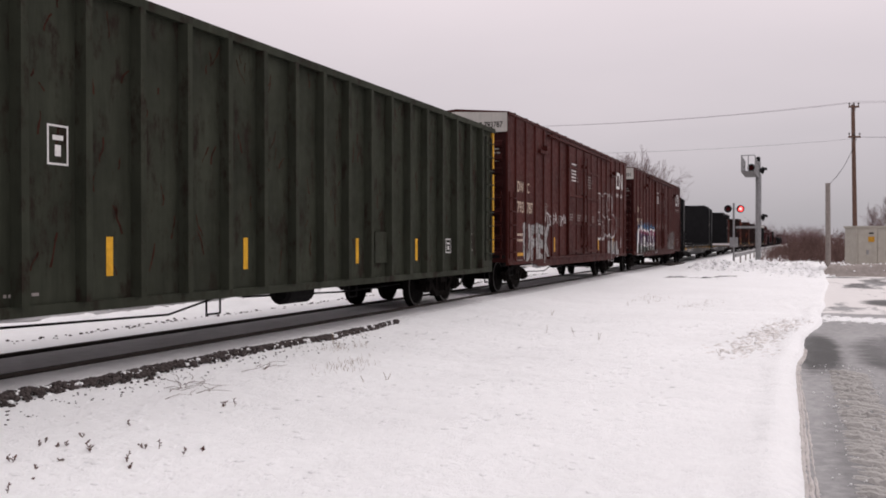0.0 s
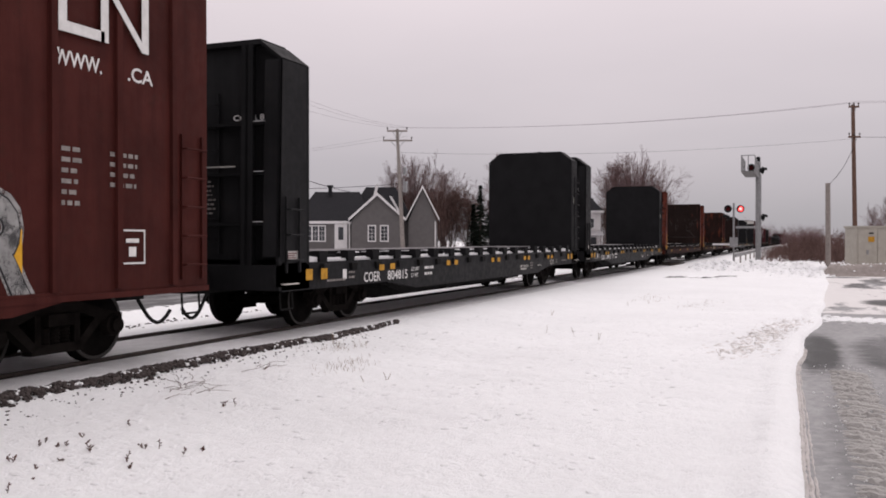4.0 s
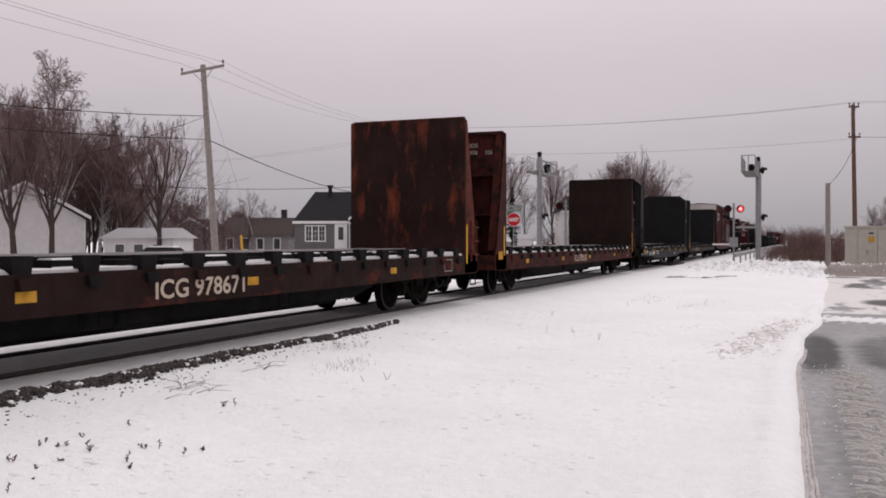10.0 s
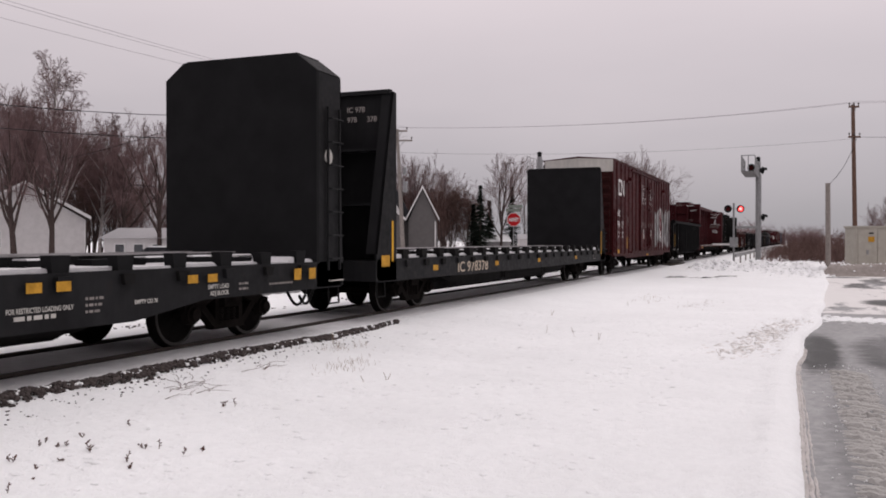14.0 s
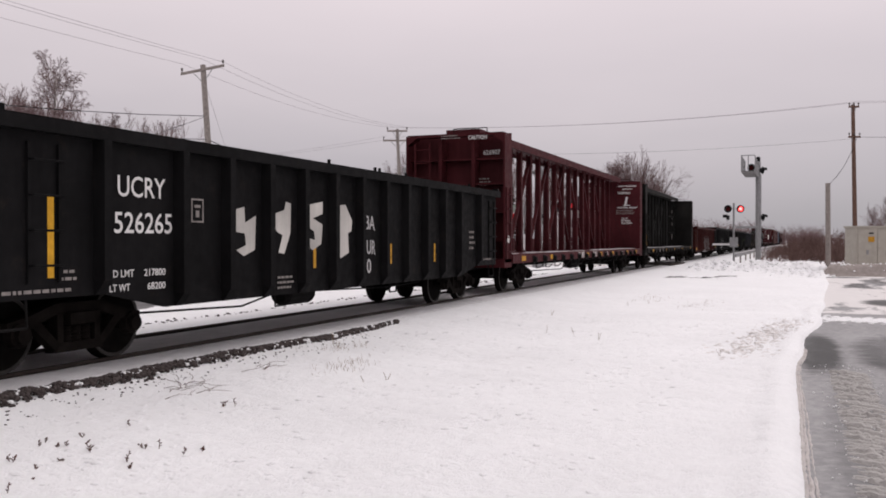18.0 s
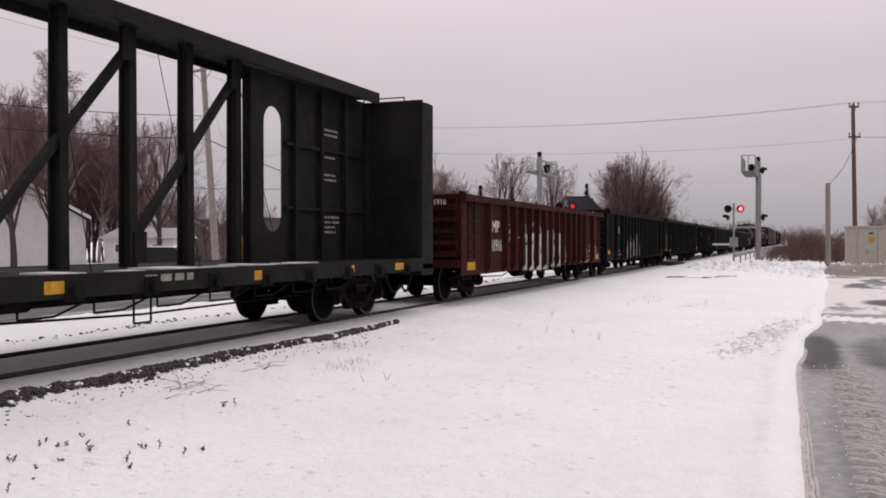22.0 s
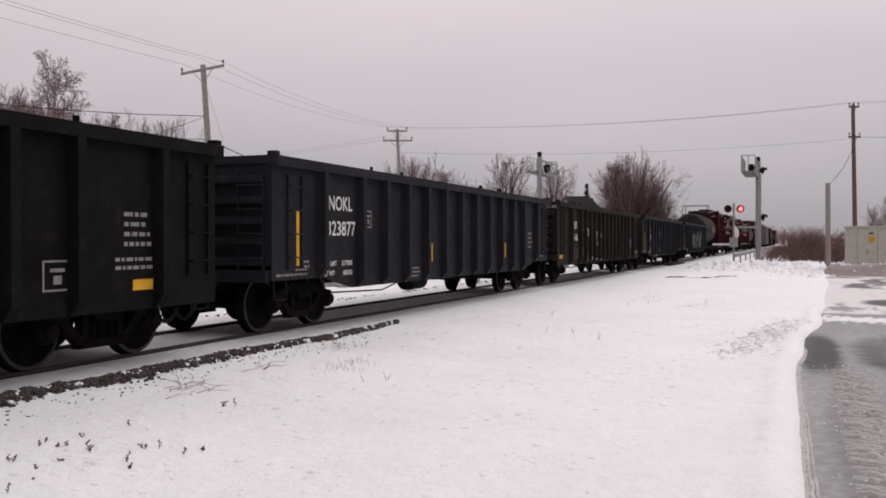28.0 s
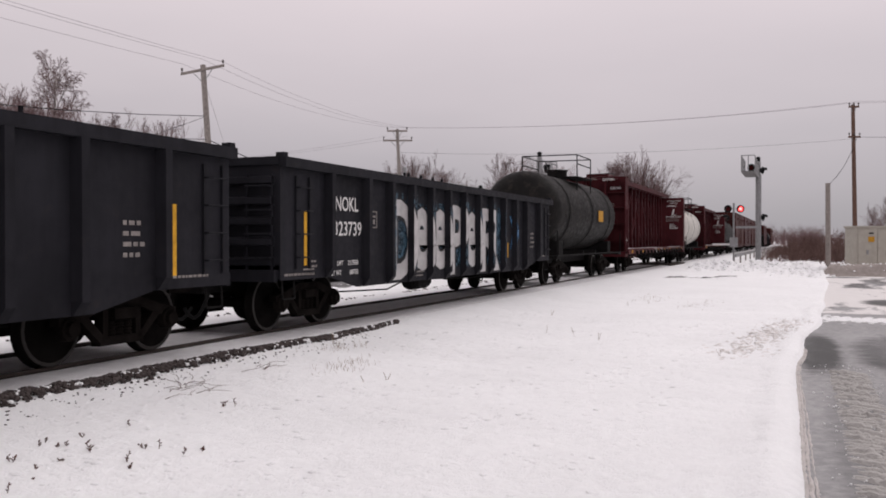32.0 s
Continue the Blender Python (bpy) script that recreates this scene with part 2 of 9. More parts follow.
class Rods:
    """Collects many open tapered rods and turns them into one mesh at once."""
    def __init__(self):
        self.rows = []

    def add(self, p, q, r0, r1):
        self.rows.append((p[0], p[1], p[2], q[0], q[1], q[2], r0, r1))

    def mesh(self, name, n, place=None):
        a = np.array(self.rows)
        p, q = a[:, 0:3], a[:, 3:6]
        if place is not None:
            p, q = place(p), place(q)
        d = q - p
        d /= np.maximum(1e-9, np.linalg.norm(d, axis=1))[:, None]
        ref = np.where(np.abs(d[:, 2:3]) < 0.9, np.array([[0.0, 0.0, 1.0]]), np.array([[1.0, 0.0, 0.0]]))
        u = np.cross(d, ref)
        u /= np.linalg.norm(u, axis=1)[:, None]
        v = np.cross(d, u)
        ring = np.arange(n) * 2 * math.pi / n
        off = u[:, None, :] * np.cos(ring)[None, :, None] + v[:, None, :] * np.sin(ring)[None, :, None]
        lo = p[:, None, :] + off * a[:, 6][:, None, None]
        hi = q[:, None, :] + off * a[:, 7][:, None, None]
        co = np.concatenate([lo, hi], 1).reshape(-1, 3)
        base = np.arange(len(a))[:, None] * 2 * n
        k = np.arange(n)[None, :]
        k1 = (k + 1) % n
        quads = np.stack([base + k, base + k1, base + n + k1, base + n + k], -1).reshape(-1, 4)
        return quad_mesh(name, co, quads)


def quad_mesh(name, co, quads):
    me = bpy.data.meshes.new(name)
    me.vertices.add(len(co))
    me.vertices.foreach_set("co", co.ravel())
    me.loops.add(quads.size)
    me.loops.foreach_set("vertex_index", quads.ravel().astype(np.int32))
    me.polygons.add(len(quads))
    me.polygons.foreach_set("loop_start", np.arange(0, quads.size, 4, dtype=np.int32))
    me.update(calc_edges=True)
    me.validate()
    return me


def lumps_mesh(name, rows, seed, n=6):
    """Many small uneven stones or clods as one mesh. rows: (x, y, z, radius, flatness)."""
    rng = np.random.RandomState(seed)
    a = np.array(rows)
    m = len(a)
    lat = np.array([0.12, 0.30, 0.58, 0.88]) * math.pi
    lon = np.arange(n) * 2 * math.pi / n
    k = rng.uniform(0.75, 1.2, (m, 4, n))
    r = a[:, 3][:, None, None]
    x = a[:, 0][:, None, None] + r * np.sin(lat)[None, :, None] * np.cos(lon)[None, None, :] * k
    y = a[:, 1][:, None, None] + r * np.sin(lat)[None, :, None] * np.sin(lon)[None, None, :] * k
    z = a[:, 2][:, None, None] + r * a[:, 4][:, None, None] * np.cos(lat)[None, :, None] * rng.uniform(0.8, 1.2, (m, 4, n))
    co = np.stack([x, y, z], -1).reshape(-1, 3)
    base = np.arange(m)[:, None, None] * 4 * n
    i = np.arange(3)[None, :, None] * n
    j = np.arange(n)[None, None, :]
    j1 = (j + 1) % n
    quads = np.stack([base + i + n + j, base + i + n + j1, base + i + j1, base + i + j], -1).reshape(-1, 4)
    b = np.arange(m)[:, None] * 4 * n
    caps = [np.stack([b[:, 0] + c[0], b[:, 0] + c[1], b[:, 0] + c[2], b[:, 0] + c[3]], -1) for c in ((0, 1, 2, 3), (0, 3, 4, 5))]
    return quad_mesh(name, co, np.concatenate([quads] + caps))


def prism(bm, pts, axis, a, b):
    """A polygon in the plane across the axis ('x', 'y' or 'z'), drawn out from a to b."""
    def put(p, s):
        return {"x": (s, p[0], p[1]), "y": (p[0], s, p[1]), "z": (p[0], p[1], s)}[axis]
    lo = [bm.verts.new(put(p, a)) for p in pts]
    hi = [bm.verts.new(put(p, b)) for p in pts]
    n = len(pts)
    for i in range(n):
        bm.faces.new((lo[i], lo[(i + 1) % n], hi[(i + 1) % n], hi[i]))
    bm.faces.new(lo[::-1])
    bm.faces.new(hi)


def lathe(bm, profile, axis_p, n=20):
    """Turns (along y, radius) pairs round a line through axis_p along y."""
    cx, cy, cz = axis_p
    rings = [[bm.verts.new((cx + r * math.cos(2 * math.pi * i / n), cy + s, cz + r * math.sin(2 * math.pi * i / n))) for i in range(n)] for s, r in profile]
    for a, b in zip(rings, rings[1:]):
        for i in range(n):
            bm.faces.new((a[i], a[(i + 1) % n], b[(i + 1) % n], b[i]))
    bm.faces.new(rings[0][::-1])
    bm.faces.new(rings[-1])


def part(name, bm, material, parent=None, label="", smooth=False, at=None):
    """Links a bmesh as one mesh object under a thing or a part."""
    me = bpy.data.meshes.new(name)
    bmesh.ops.recalc_face_normals(bm, faces=bm.faces)
    bm.to_mesh(me)
    bm.free()
    return part_mesh(name, me, material, parent, label, smooth, at)


def part_mesh(name, me, material, parent=None, label="", smooth=False, at=None):
    if material is not None and not me.materials:
        me.materials.append(material)
    if smooth:
        me.polygons.foreach_set("use_smooth", [True] * len(me.polygons))
    ob = new(name, me)
    ob.parent = parent
    if at is not None:
        ob.matrix_basis = at
    if label:
        tagged(ob, label)
    return ob


def thing(name, label, category, at=None, group="", kind=""):
    ob = new(name)
    ob.empty_display_size = 0.2
    if at is not None:
        ob.matrix_basis = at
    return tagged(ob, label, category, group, kind)


TEXTS = {}


def letters(body, size, bold=0.0):
    """A flat mesh of the words in the built-in font, lower left at the origin, in the xy plane."""
    key = (body, round(size, 3), round(bold, 3))
    if key not in TEXTS:
        cu = bpy.data.curves.new("lettering", "FONT")
        cu.body, cu.size, cu.offset, cu.fill_mode = body, size, bold, "FRONT"
        cu.resolution_u = 3
        ob = bpy.data.objects.new("lettering", cu)
        me = bpy.data.meshes.new_from_object(ob)
        bpy.data.objects.remove(ob)
        TEXTS[key] = me
    return TEXTS[key]


def extent(me):
    xs = [v.co.x for v in me.vertices] or [0]
    return min(xs), max(xs)


def side_text(car, body, x, z, height, y, material, width=None, bold=0.0, name="lettering", ribs=(), depth=0.0, slant=0.0, lift=0.004, jitter=0.0, end=False, fill_height=False):
    """Lettering on the side that faces the road (or on the front end), cap height and width in metres, laid over the ribs where there are any."""
    src = letters(body, height / 0.7, bold)
    x0, x1 = extent(src)
    sx = 1.0 if width is None else width / max(1e-6, x1 - x0)
    bm = bmesh.new()
    bm.from_mesh(src)
    if fill_height:
        lo, hi = min(v.co.y for v in bm.verts), max(v.co.y for v in bm.verts)
        for v in bm.verts:
            v.co.y = (v.co.y - lo) * height / (hi - lo)
    for v in bm.verts:
        px = (v.co.x - x0) * sx
        v.co = Vector((x + px, 0.0, z + v.co.y + slant * px + jitter * math.sin(px * 5.1)))
    if ribs:
        edges = sorted({e for a, b in ribs for e in (a, b) if x < e < x + (x1 - x0) * sx})
        for e in edges:
            bmesh.ops.bisect_plane(bm, geom=bm.verts[:] + bm.edges[:] + bm.faces[:], plane_co=(e, 0, 0), plane_no=(1, 0, 0))
        out = bmesh.new()
        for f in bm.faces:
            cx = f.calc_center_median().x
            over = any(a < cx < b for a, b in ribs)
            out.faces.new([out.verts.new((v.co.x, y - lift - (depth if over else 0.0), v.co.z)) for v in f.verts])
        bm.free()
        bm = out
    elif end:
        for v in bm.verts:
            v.co = Vector((y - lift, -v.co.x, v.co.z))
    else:
        for v in bm.verts:
            v.co.y = y - lift
    me = bpy.data.meshes.new(name)
    bm.to_mesh(me)
    bm.free()
    return part_mesh(name, me, material, car)


def side_plate(car, x0, x1, z0, z1, y, material, name="marking", end=False, thick=0.004):
    bm = bmesh.new()
    if end:
        box(bm, y - thick, y - 0.001, -x1, -x0, z0, z1)
    else:
        box(bm, x0, x1, y - thick, y - 0.001, z0, z1)
    return part(name, bm, material, car)


def side_bars(car, x, z, w, rows, pitch, y, material, end=False, seed=1):
    """Lines of writing too small to read, as bars."""
    rng = random.Random(seed)
    bm = bmesh.new()
    for i in range(rows):
        a = x
        stop = x + w * rng.uniform(0.75, 1.0)
        while a < stop - 0.02:
            b = min(stop, a + rng.uniform(0.4, 1.3) * pitch)
            if end:
                box(bm, y - 0.004, y - 0.001, -b, -a, z - i * pitch - pitch * 0.42, z - i * pitch)
            else:
                box(bm, a, b, y - 0.004, y - 0.001, z - i * pitch - pitch * 0.42, z - i * pitch)
            a = b + pitch * 0.30
    return part("small_lettering", bm, material, car)


def side_frame_mark(car, x, z, w, h, y, material, inner=True):
    """A thin outlined box with a plain bar inside, as on car sides."""
    bm = bmesh.new()
    t = 0.022
    for a, b, c, d in ((x, x + w, z, z + t), (x, x + w, z + h - t, z + h), (x, x + t, z + t, z + h - t), (x + w - t, x + w, z + t, z + h - t)):
        box(bm, a, b, y - 0.004, y - 0.001, c, d)
    if inner:
        box(bm, x + w * 0.25, x + w * 0.75, y - 0.004, y - 0.001, z + h * 0.62, z + h * 0.74)
        box(bm, x + w * 0.36, x + w * 0.64, y - 0.004, y - 0.001, z + h * 0.22, z + h * 0.5)
    return part("plate_mark", bm, material, car)


def spray(car, pts, y, material, ribs=(), depth=0.0, lift=0.004, bands=(), name="graffiti"):
    """A sprayed flat shape of (x, z) corners laid over the ribs; bands lists (upper z, material) from the bottom up."""
    bm = bmesh.new()
    bm.faces.new([bm.verts.new((x, 0, z)) for x, z in pts]).normal_update()
    bmesh.ops.triangulate(bm, faces=bm.faces[:])
    lo, hi = min(p[0] for p in pts), max(p[0] for p in pts)
    for e in sorted({e for r in ribs for e in r if lo < e < hi}):
        bmesh.ops.bisect_plane(bm, geom=bm.verts[:] + bm.edges[:] + bm.faces[:], plane_co=(e, 0, 0), plane_no=(1, 0, 0))
    for z, _ in bands:
        bmesh.ops.bisect_plane(bm, geom=bm.verts[:] + bm.edges[:] + bm.faces[:], plane_co=(4.2, 0, z), plane_no=(0.03, 0, 1))
    mats = [material] + [m for _, m in bands]
    outs = [bmesh.new() for _ in mats]
    for f in bm.faces:
        c = f.calc_center_median()
        over = any(a < c.x < b for a, b in ribs)
        k = 0
        for i, (z, _) in enumerate(bands):
            if c.z + 0.03 * (c.x - 4.2) > z:
                k = i + 1
        outs[k].faces.new([outs[k].verts.new((v.co.x, y - lift - (depth if over else 0.0), v.co.z)) for v in f.verts])
    bm.free()
    for m, o in zip(mats, outs):
        if o.faces:
            part(name, o, m, car)
        else:
            o.free()


def curve_through(pts, step=0.045, sharp=False):
    """Points of a soft curve through the given ones."""
    if len(pts) < 3:
        pts = [pts[0], ((pts[0][0] + pts[-1][0]) / 2, (pts[0][1] + pts[-1][1]) / 2), pts[-1]]
    closed = pts[0] == pts[-1]
    out = []
    n = len(pts)
    for i in range(n - 1):
        p1, p2 = Vector(pts[i]), Vector(pts[i + 1])
        p0 = Vector(pts[i - 1]) if i else Vector(pts[-2]) if closed else p1
        p3 = Vector(pts[i + 2]) if i + 2 < n else Vector(pts[1]) if closed else p2
        k = max(2, int((p2 - p1).length / step))
        for a in range(k):
            u = a / k
            if sharp:
                out.append(p1.lerp(p2, u))
                continue
            out.append(0.5 * (2 * p1 + (p2 - p0) * u + (2 * p0 - 5 * p1 + 4 * p2 - p3) * u * u + (3 * p1 - 3 * p2 + p3 - p0) * u ** 3))
    out.append(Vector(pts[-1]))
    return out


def ribbon(car, lines, width, y, material, ribs=(), depth=0.0, lift=0.008, name="graffiti", end=False, fade=0.35, sharp=False):
    """Sprayed lines through (x, z) points as one thin layer over the ribs, of uneven width, thinner at their ends."""
    rng = random.Random(int(1000 * (lines[0][0][0] + lines[0][0][1])))
    bm = bmesh.new()
    for line in lines:
        pts = curve_through(line, sharp=sharp)
        n = len(pts)
        prev = None
        for i, p in enumerate(pts):
            d = pts[min(n - 1, i + 1)] - pts[max(0, i - 1)]
            d = d.normalized() if d.length > 1e-6 else Vector((1, 0))
            w = 0.5 * width * rng.uniform(0.82, 1.15) * (fade + (1 - fade) * min(1.0, 6 * i / n, 6 * (n - 1 - i) / n))
            now = ((p.x - d.y * w, p.y + d.x * w), (p.x + d.y * w, p.y - d.x * w))
            if prev:
                c = (prev[0][0] + now[1][0]) / 2
                out = y - lift - (depth if any(a < c < b for a, b in ribs) else 0.0)
                corners = (prev[0], now[0], now[1], prev[1])
                bm.faces.new([bm.verts.new((out, a, b) if end else (a, out, b)) for a, b in corners])
            prev = now
    return part(name, bm, material, car)


def stroke(car, pts, width, y, material, ribs=(), depth=0.0, lift=0.008):
    """One sprayed line through (x, z) points."""
    return ribbon(car, (pts,), width, y, material, ribs, depth, lift)


# ---- running gear ----
WHEEL_R = 0.457
WHEELS = []             # (wheelset, front of its car) for the motions
CARS = []               # (car, place of its front end along the line at the start)


def wheelset_meshes():
    bm = bmesh.new()
    tube(bm, (0, -1.05, 0), (0, 1.05, 0), 0.085, n=10)
    for s in (-1, 1):
        prof = [(-0.075, 0.20), (-0.070, 0.40), (-0.066, WHEEL_R - 0.004), (0.050, WHEEL_R), (0.052, WHEEL_R + 0.025), (0.070, WHEEL_R + 0.025), (0.072, 0.40), (0.045, 0.36), (0.040, 0.16), (0.07, 0.13)]
        prof = [(p * -s, r) for p, r in prof]
        if s > 0:
            prof = prof[::1]
        lathe(bm, prof, (0, s * 0.755, 0), 26)
    me = bpy.data.meshes.new("wheelset")
    bmesh.ops.recalc_face_normals(bm, faces=bm.faces)
    bm.to_mesh(me)
    bm.free()
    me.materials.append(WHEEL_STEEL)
    rim = bmesh.new()
    rings = [[rim.verts.new((r * math.cos(k * math.tau / 26), 0.755 + d, r * math.sin(k * math.tau / 26))) for k in range(26)] for d, r in ((0.072, 0.405), (0.080, 0.412), (0.080, WHEEL_R - 0.012), (0.070, WHEEL_R - 0.004))]
    for p, q in zip(rings, rings[1:]):
        for k in range(26):
            rim.faces.new((p[k], p[(k + 1) % 26], q[(k + 1) % 26], q[k]))
    m2 = bpy.data.meshes.new("rim")
    bmesh.ops.recalc_face_normals(rim, faces=rim.faces)
    rim.to_mesh(m2)
    rim.free()
    m2.materials.append(TREAD_STEEL)
    return me, m2


def mesh_of(name, bm, mat):
    me = bpy.data.meshes.new(name)
    bmesh.ops.recalc_face_normals(bm, faces=bm.faces)
    bm.to_mesh(me)
    bm.free()
    me.materials.append(mat)
    return me


def truck_meshes():
    """Cast side frame with its spring window, bolster, spring nest, bearing cap."""
    half = 0.89
    bm = bmesh.new()
    y0, y1 = 0.96, 1.10
    top = [(-half - 0.16, 0.50), (-half - 0.16, 0.60), (-half + 0.15, 0.66), (-0.35, 0.78), (0.35, 0.78), (half - 0.15, 0.66), (half + 0.16, 0.60), (half + 0.16, 0.50), (half - 0.18, 0.52), (0.36, 0.65), (-0.36, 0.65), (-half + 0.18, 0.52)]
    for quad in (top[0:4] + top[10:12], [top[3], top[4], top[9], top[10]], top[4:8] + top[8:10]):
        prism(bm, quad, "y", y0, y1)
    prism(bm, [(-half + 0.18, 0.53), (-half + 0.30, 0.58), (-0.30, 0.30), (-0.36, 0.22)], "y", y0, y1)
    prism(bm, [(half - 0.18, 0.53), (half - 0.30, 0.58), (0.30, 0.30), (0.36, 0.22)], "y", y0, y1)
    prism(bm, [(-0.40, 0.20), (0.40, 0.20), (0.34, 0.31), (-0.34, 0.31)], "y", y0, y1)
    prism(bm, [(-0.34, 0.28), (-0.25, 0.28), (-0.25, 0.68), (-0.34, 0.68)], "y", y0, y1)
    prism(bm, [(0.34, 0.28), (0.25, 0.28), (0.25, 0.68), (0.34, 0.68)], "y", y0, y1)
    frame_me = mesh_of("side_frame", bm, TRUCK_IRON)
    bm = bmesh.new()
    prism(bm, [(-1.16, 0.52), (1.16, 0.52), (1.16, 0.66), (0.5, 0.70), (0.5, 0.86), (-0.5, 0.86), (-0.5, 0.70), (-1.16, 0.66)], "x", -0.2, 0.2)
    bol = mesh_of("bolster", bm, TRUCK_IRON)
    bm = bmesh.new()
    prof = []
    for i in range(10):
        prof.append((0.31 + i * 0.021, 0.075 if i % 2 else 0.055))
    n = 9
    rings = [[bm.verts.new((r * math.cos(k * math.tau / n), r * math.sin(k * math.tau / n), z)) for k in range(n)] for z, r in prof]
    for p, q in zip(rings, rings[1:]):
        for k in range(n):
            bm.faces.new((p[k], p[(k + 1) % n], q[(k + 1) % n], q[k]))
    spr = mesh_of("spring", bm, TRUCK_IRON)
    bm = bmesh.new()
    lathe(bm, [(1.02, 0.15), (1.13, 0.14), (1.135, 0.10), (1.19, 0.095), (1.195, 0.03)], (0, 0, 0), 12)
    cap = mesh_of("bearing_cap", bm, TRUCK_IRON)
    return frame_me, bol, spr, cap


WHEELSET_ME, RIM_ME = wheelset_meshes()
FRAME_ME, BOLSTER_ME, SPRING_ME, CAP_ME = truck_meshes()
FLIP = Matrix.Rotation(math.pi, 4, "Z")


def truck(car, x):
    """A two-axle truck under the car."""
    t = part_mesh("truck", BOLSTER_ME, None, car, "black cast truck with coil springs", at=pose(x, 0, 0))
    for turn in (Matrix.Identity(4), FLIP):
        part_mesh("side_frame", FRAME_ME, None, t, at=turn)
    for s in (-1, 1):
        for dx in (-0.15, 0.0, 0.15):
            if s < 0:
                part_mesh("spring", SPRING_ME, None, t, at=pose(dx, s * 1.03, 0))
    for dx in (-0.89, 0.89):
        w = part_mesh("wheelset", WHEELSET_ME, None, t, "dark steel wheels on an axle", True, pose(dx, 0, WHEEL_R))
        WHEELS.append((w, car))
        for turn in (Matrix.Identity(4), FLIP):
            part_mesh("bearing_cap", CAP_ME, None, t, at=pose(dx, 0, WHEEL_R) @ turn)
            part_mesh("worn_rim", RIM_ME, None, t, at=pose(dx, 0, WHEEL_R) @ turn)
    return t


def bent_tube(bm, pts, r, n=6):
    for a, b in zip(pts, pts[1:]):
        tube(bm, a, b, r, n=n)


def running_gear(car, length, inset, sill_z, body_y=1.5, brake=True, tank_shift=0.0):
    """Trucks, centre sill, couplers, air hoses, brake cylinder and piping."""
    truck(car, inset)
    truck(car, length - inset)
    bm = bmesh.new()
    box(bm, -0.25, length + 0.25, -0.26, 0.26, 0.66, 1.0)
    for i in range(1, int(length / 2.2)):
        x = i * 2.2
        if abs(x - inset) > 1.4 and abs(x - length + inset) > 1.4:
            box(bm, x - 0.06, x + 0.06, -body_y + 0.1, body_y - 0.1, sill_z + 0.05, sill_z + 0.25)
    for x in (inset, length - inset):
        prism(bm, [(-body_y + 0.08, 1.02), (-0.3, 0.80), (0.3, 0.80), (body_y - 0.08, 1.02)], "x", x - 0.16, x + 0.16)
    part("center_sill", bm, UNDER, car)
    for x, s in ((0, -1), (length, 1)):
        bm = bmesh.new()
        box(bm, min(x, x + s * 0.5), max(x, x + s * 0.5), -0.10, 0.10, 0.74, 0.92)
        prism(bm, [(x + s * 0.42, -0.17), (x + s * 0.74, -0.15), (x + s * 0.74, 0.0), (x + s * 0.60, 0.03), (x + s * 0.66, 0.17), (x + s * 0.42, 0.17)], "z", 0.70, 0.97)
        part("coupler", bm, TRUCK_IRON, car, "rusty dark knuckle coupler")
        bm = bmesh.new()
        pts = [(x + s * (0.1 + 0.66 * i / 7), -0.28 - 0.04 * i / 7, 0.66 - 0.36 * math.sin(math.pi * i / 7 * 0.82)) for i in range(8)]
        bent_tube(bm, pts, 0.028, 7)
        part("air_hose", bm, HOSE, car)
    if brake:
        bm = bmesh.new()
        m = length * 0.5
        q = m + tank_shift
        for k, (r0, r1) in enumerate(((0.16, 0.22), (0.22, 0.22), (0.22, 0.16))):
            a = (0.0, 0.06, 0.84, 0.90)
            tube(bm, (q - 1.55 + a[k], -0.85, sill_z - 0.05), (q - 1.55 + a[k + 1], -0.85, sill_z - 0.05), r0, r1, 14)
        box(bm, q - 1.35, q - 1.28, -0.90, -0.80, sill_z + 0.1, sill_z + 0.35)
        box(bm, q - 0.92, q - 0.85, -0.90, -0.80, sill_z + 0.1, sill_z + 0.35)
        part("air_reservoir", bm, UNDER, car, "black brake reservoir")
        bm = bmesh.new()
        tube(bm, (m + 0.4, -0.55, sill_z + 0.06), (m + 0.9, -0.55, sill_z + 0.06), 0.13, n=12)
        part("brake_valve", bm, UNDER, car)
        bm = bmesh.new()
        bent_tube(bm, [(inset + 1.3, -0.65, 0.52), (m - 2.6, -0.80, 0.46), (m - 1.5, -0.75, 0.62)], 0.017)
        bent_tube(bm, [(m - 0.7, -0.75, 0.6), (m + 2.5, -0.9, 0.52), (length - inset - 1.3, -0.6, 0.52)], 0.017)
        for dx in (-2.4, 1.9):
            bent_tube(bm, [(m + dx, -1.30, sill_z + 0.1), (m + dx, -1.30, 0.46), (m + dx + 0.32, -1.30, 0.46), (m + dx + 0.32, -1.30, sill_z + 0.1)], 0.016)
        part("brake_rod", bm, UNDER, car)


def ladder(car, x, y, z0, z1, w, material, rungs=5, face="side"):
    """A ladder on the side (rungs along x) or on the front end (rungs along y)."""
    bm = bmesh.new()
    for i in range(rungs):
        z = z0 + (z1 - z0) * (i + 0.5) / rungs
        if face == "side":
            tube(bm, (x, y - 0.09, z), (x + w, y - 0.09, z), 0.014, n=6)
            for q in (x, x + w):
                tube(bm, (q, y - 0.09, z), (q, y, z), 0.014, n=6)
        else:
            tube(bm, (x - 0.09, y, z), (x - 0.09, y + w, z), 0.014, n=6)
            for q in (y, y + w):
                tube(bm, (x - 0.09, q, z), (x, q, z), 0.014, n=6)
    if face == "side":
        for q in (x, x + w):
            box(bm, q - 0.02, q + 0.02, y - 0.035, y + 0.0, z0, z1)
    else:
        for q in (y, y + w):
            box(bm, x - 0.035, x, q - 0.02, q + 0.02, z0, z1)
    return part("ladder", bm, material, car)


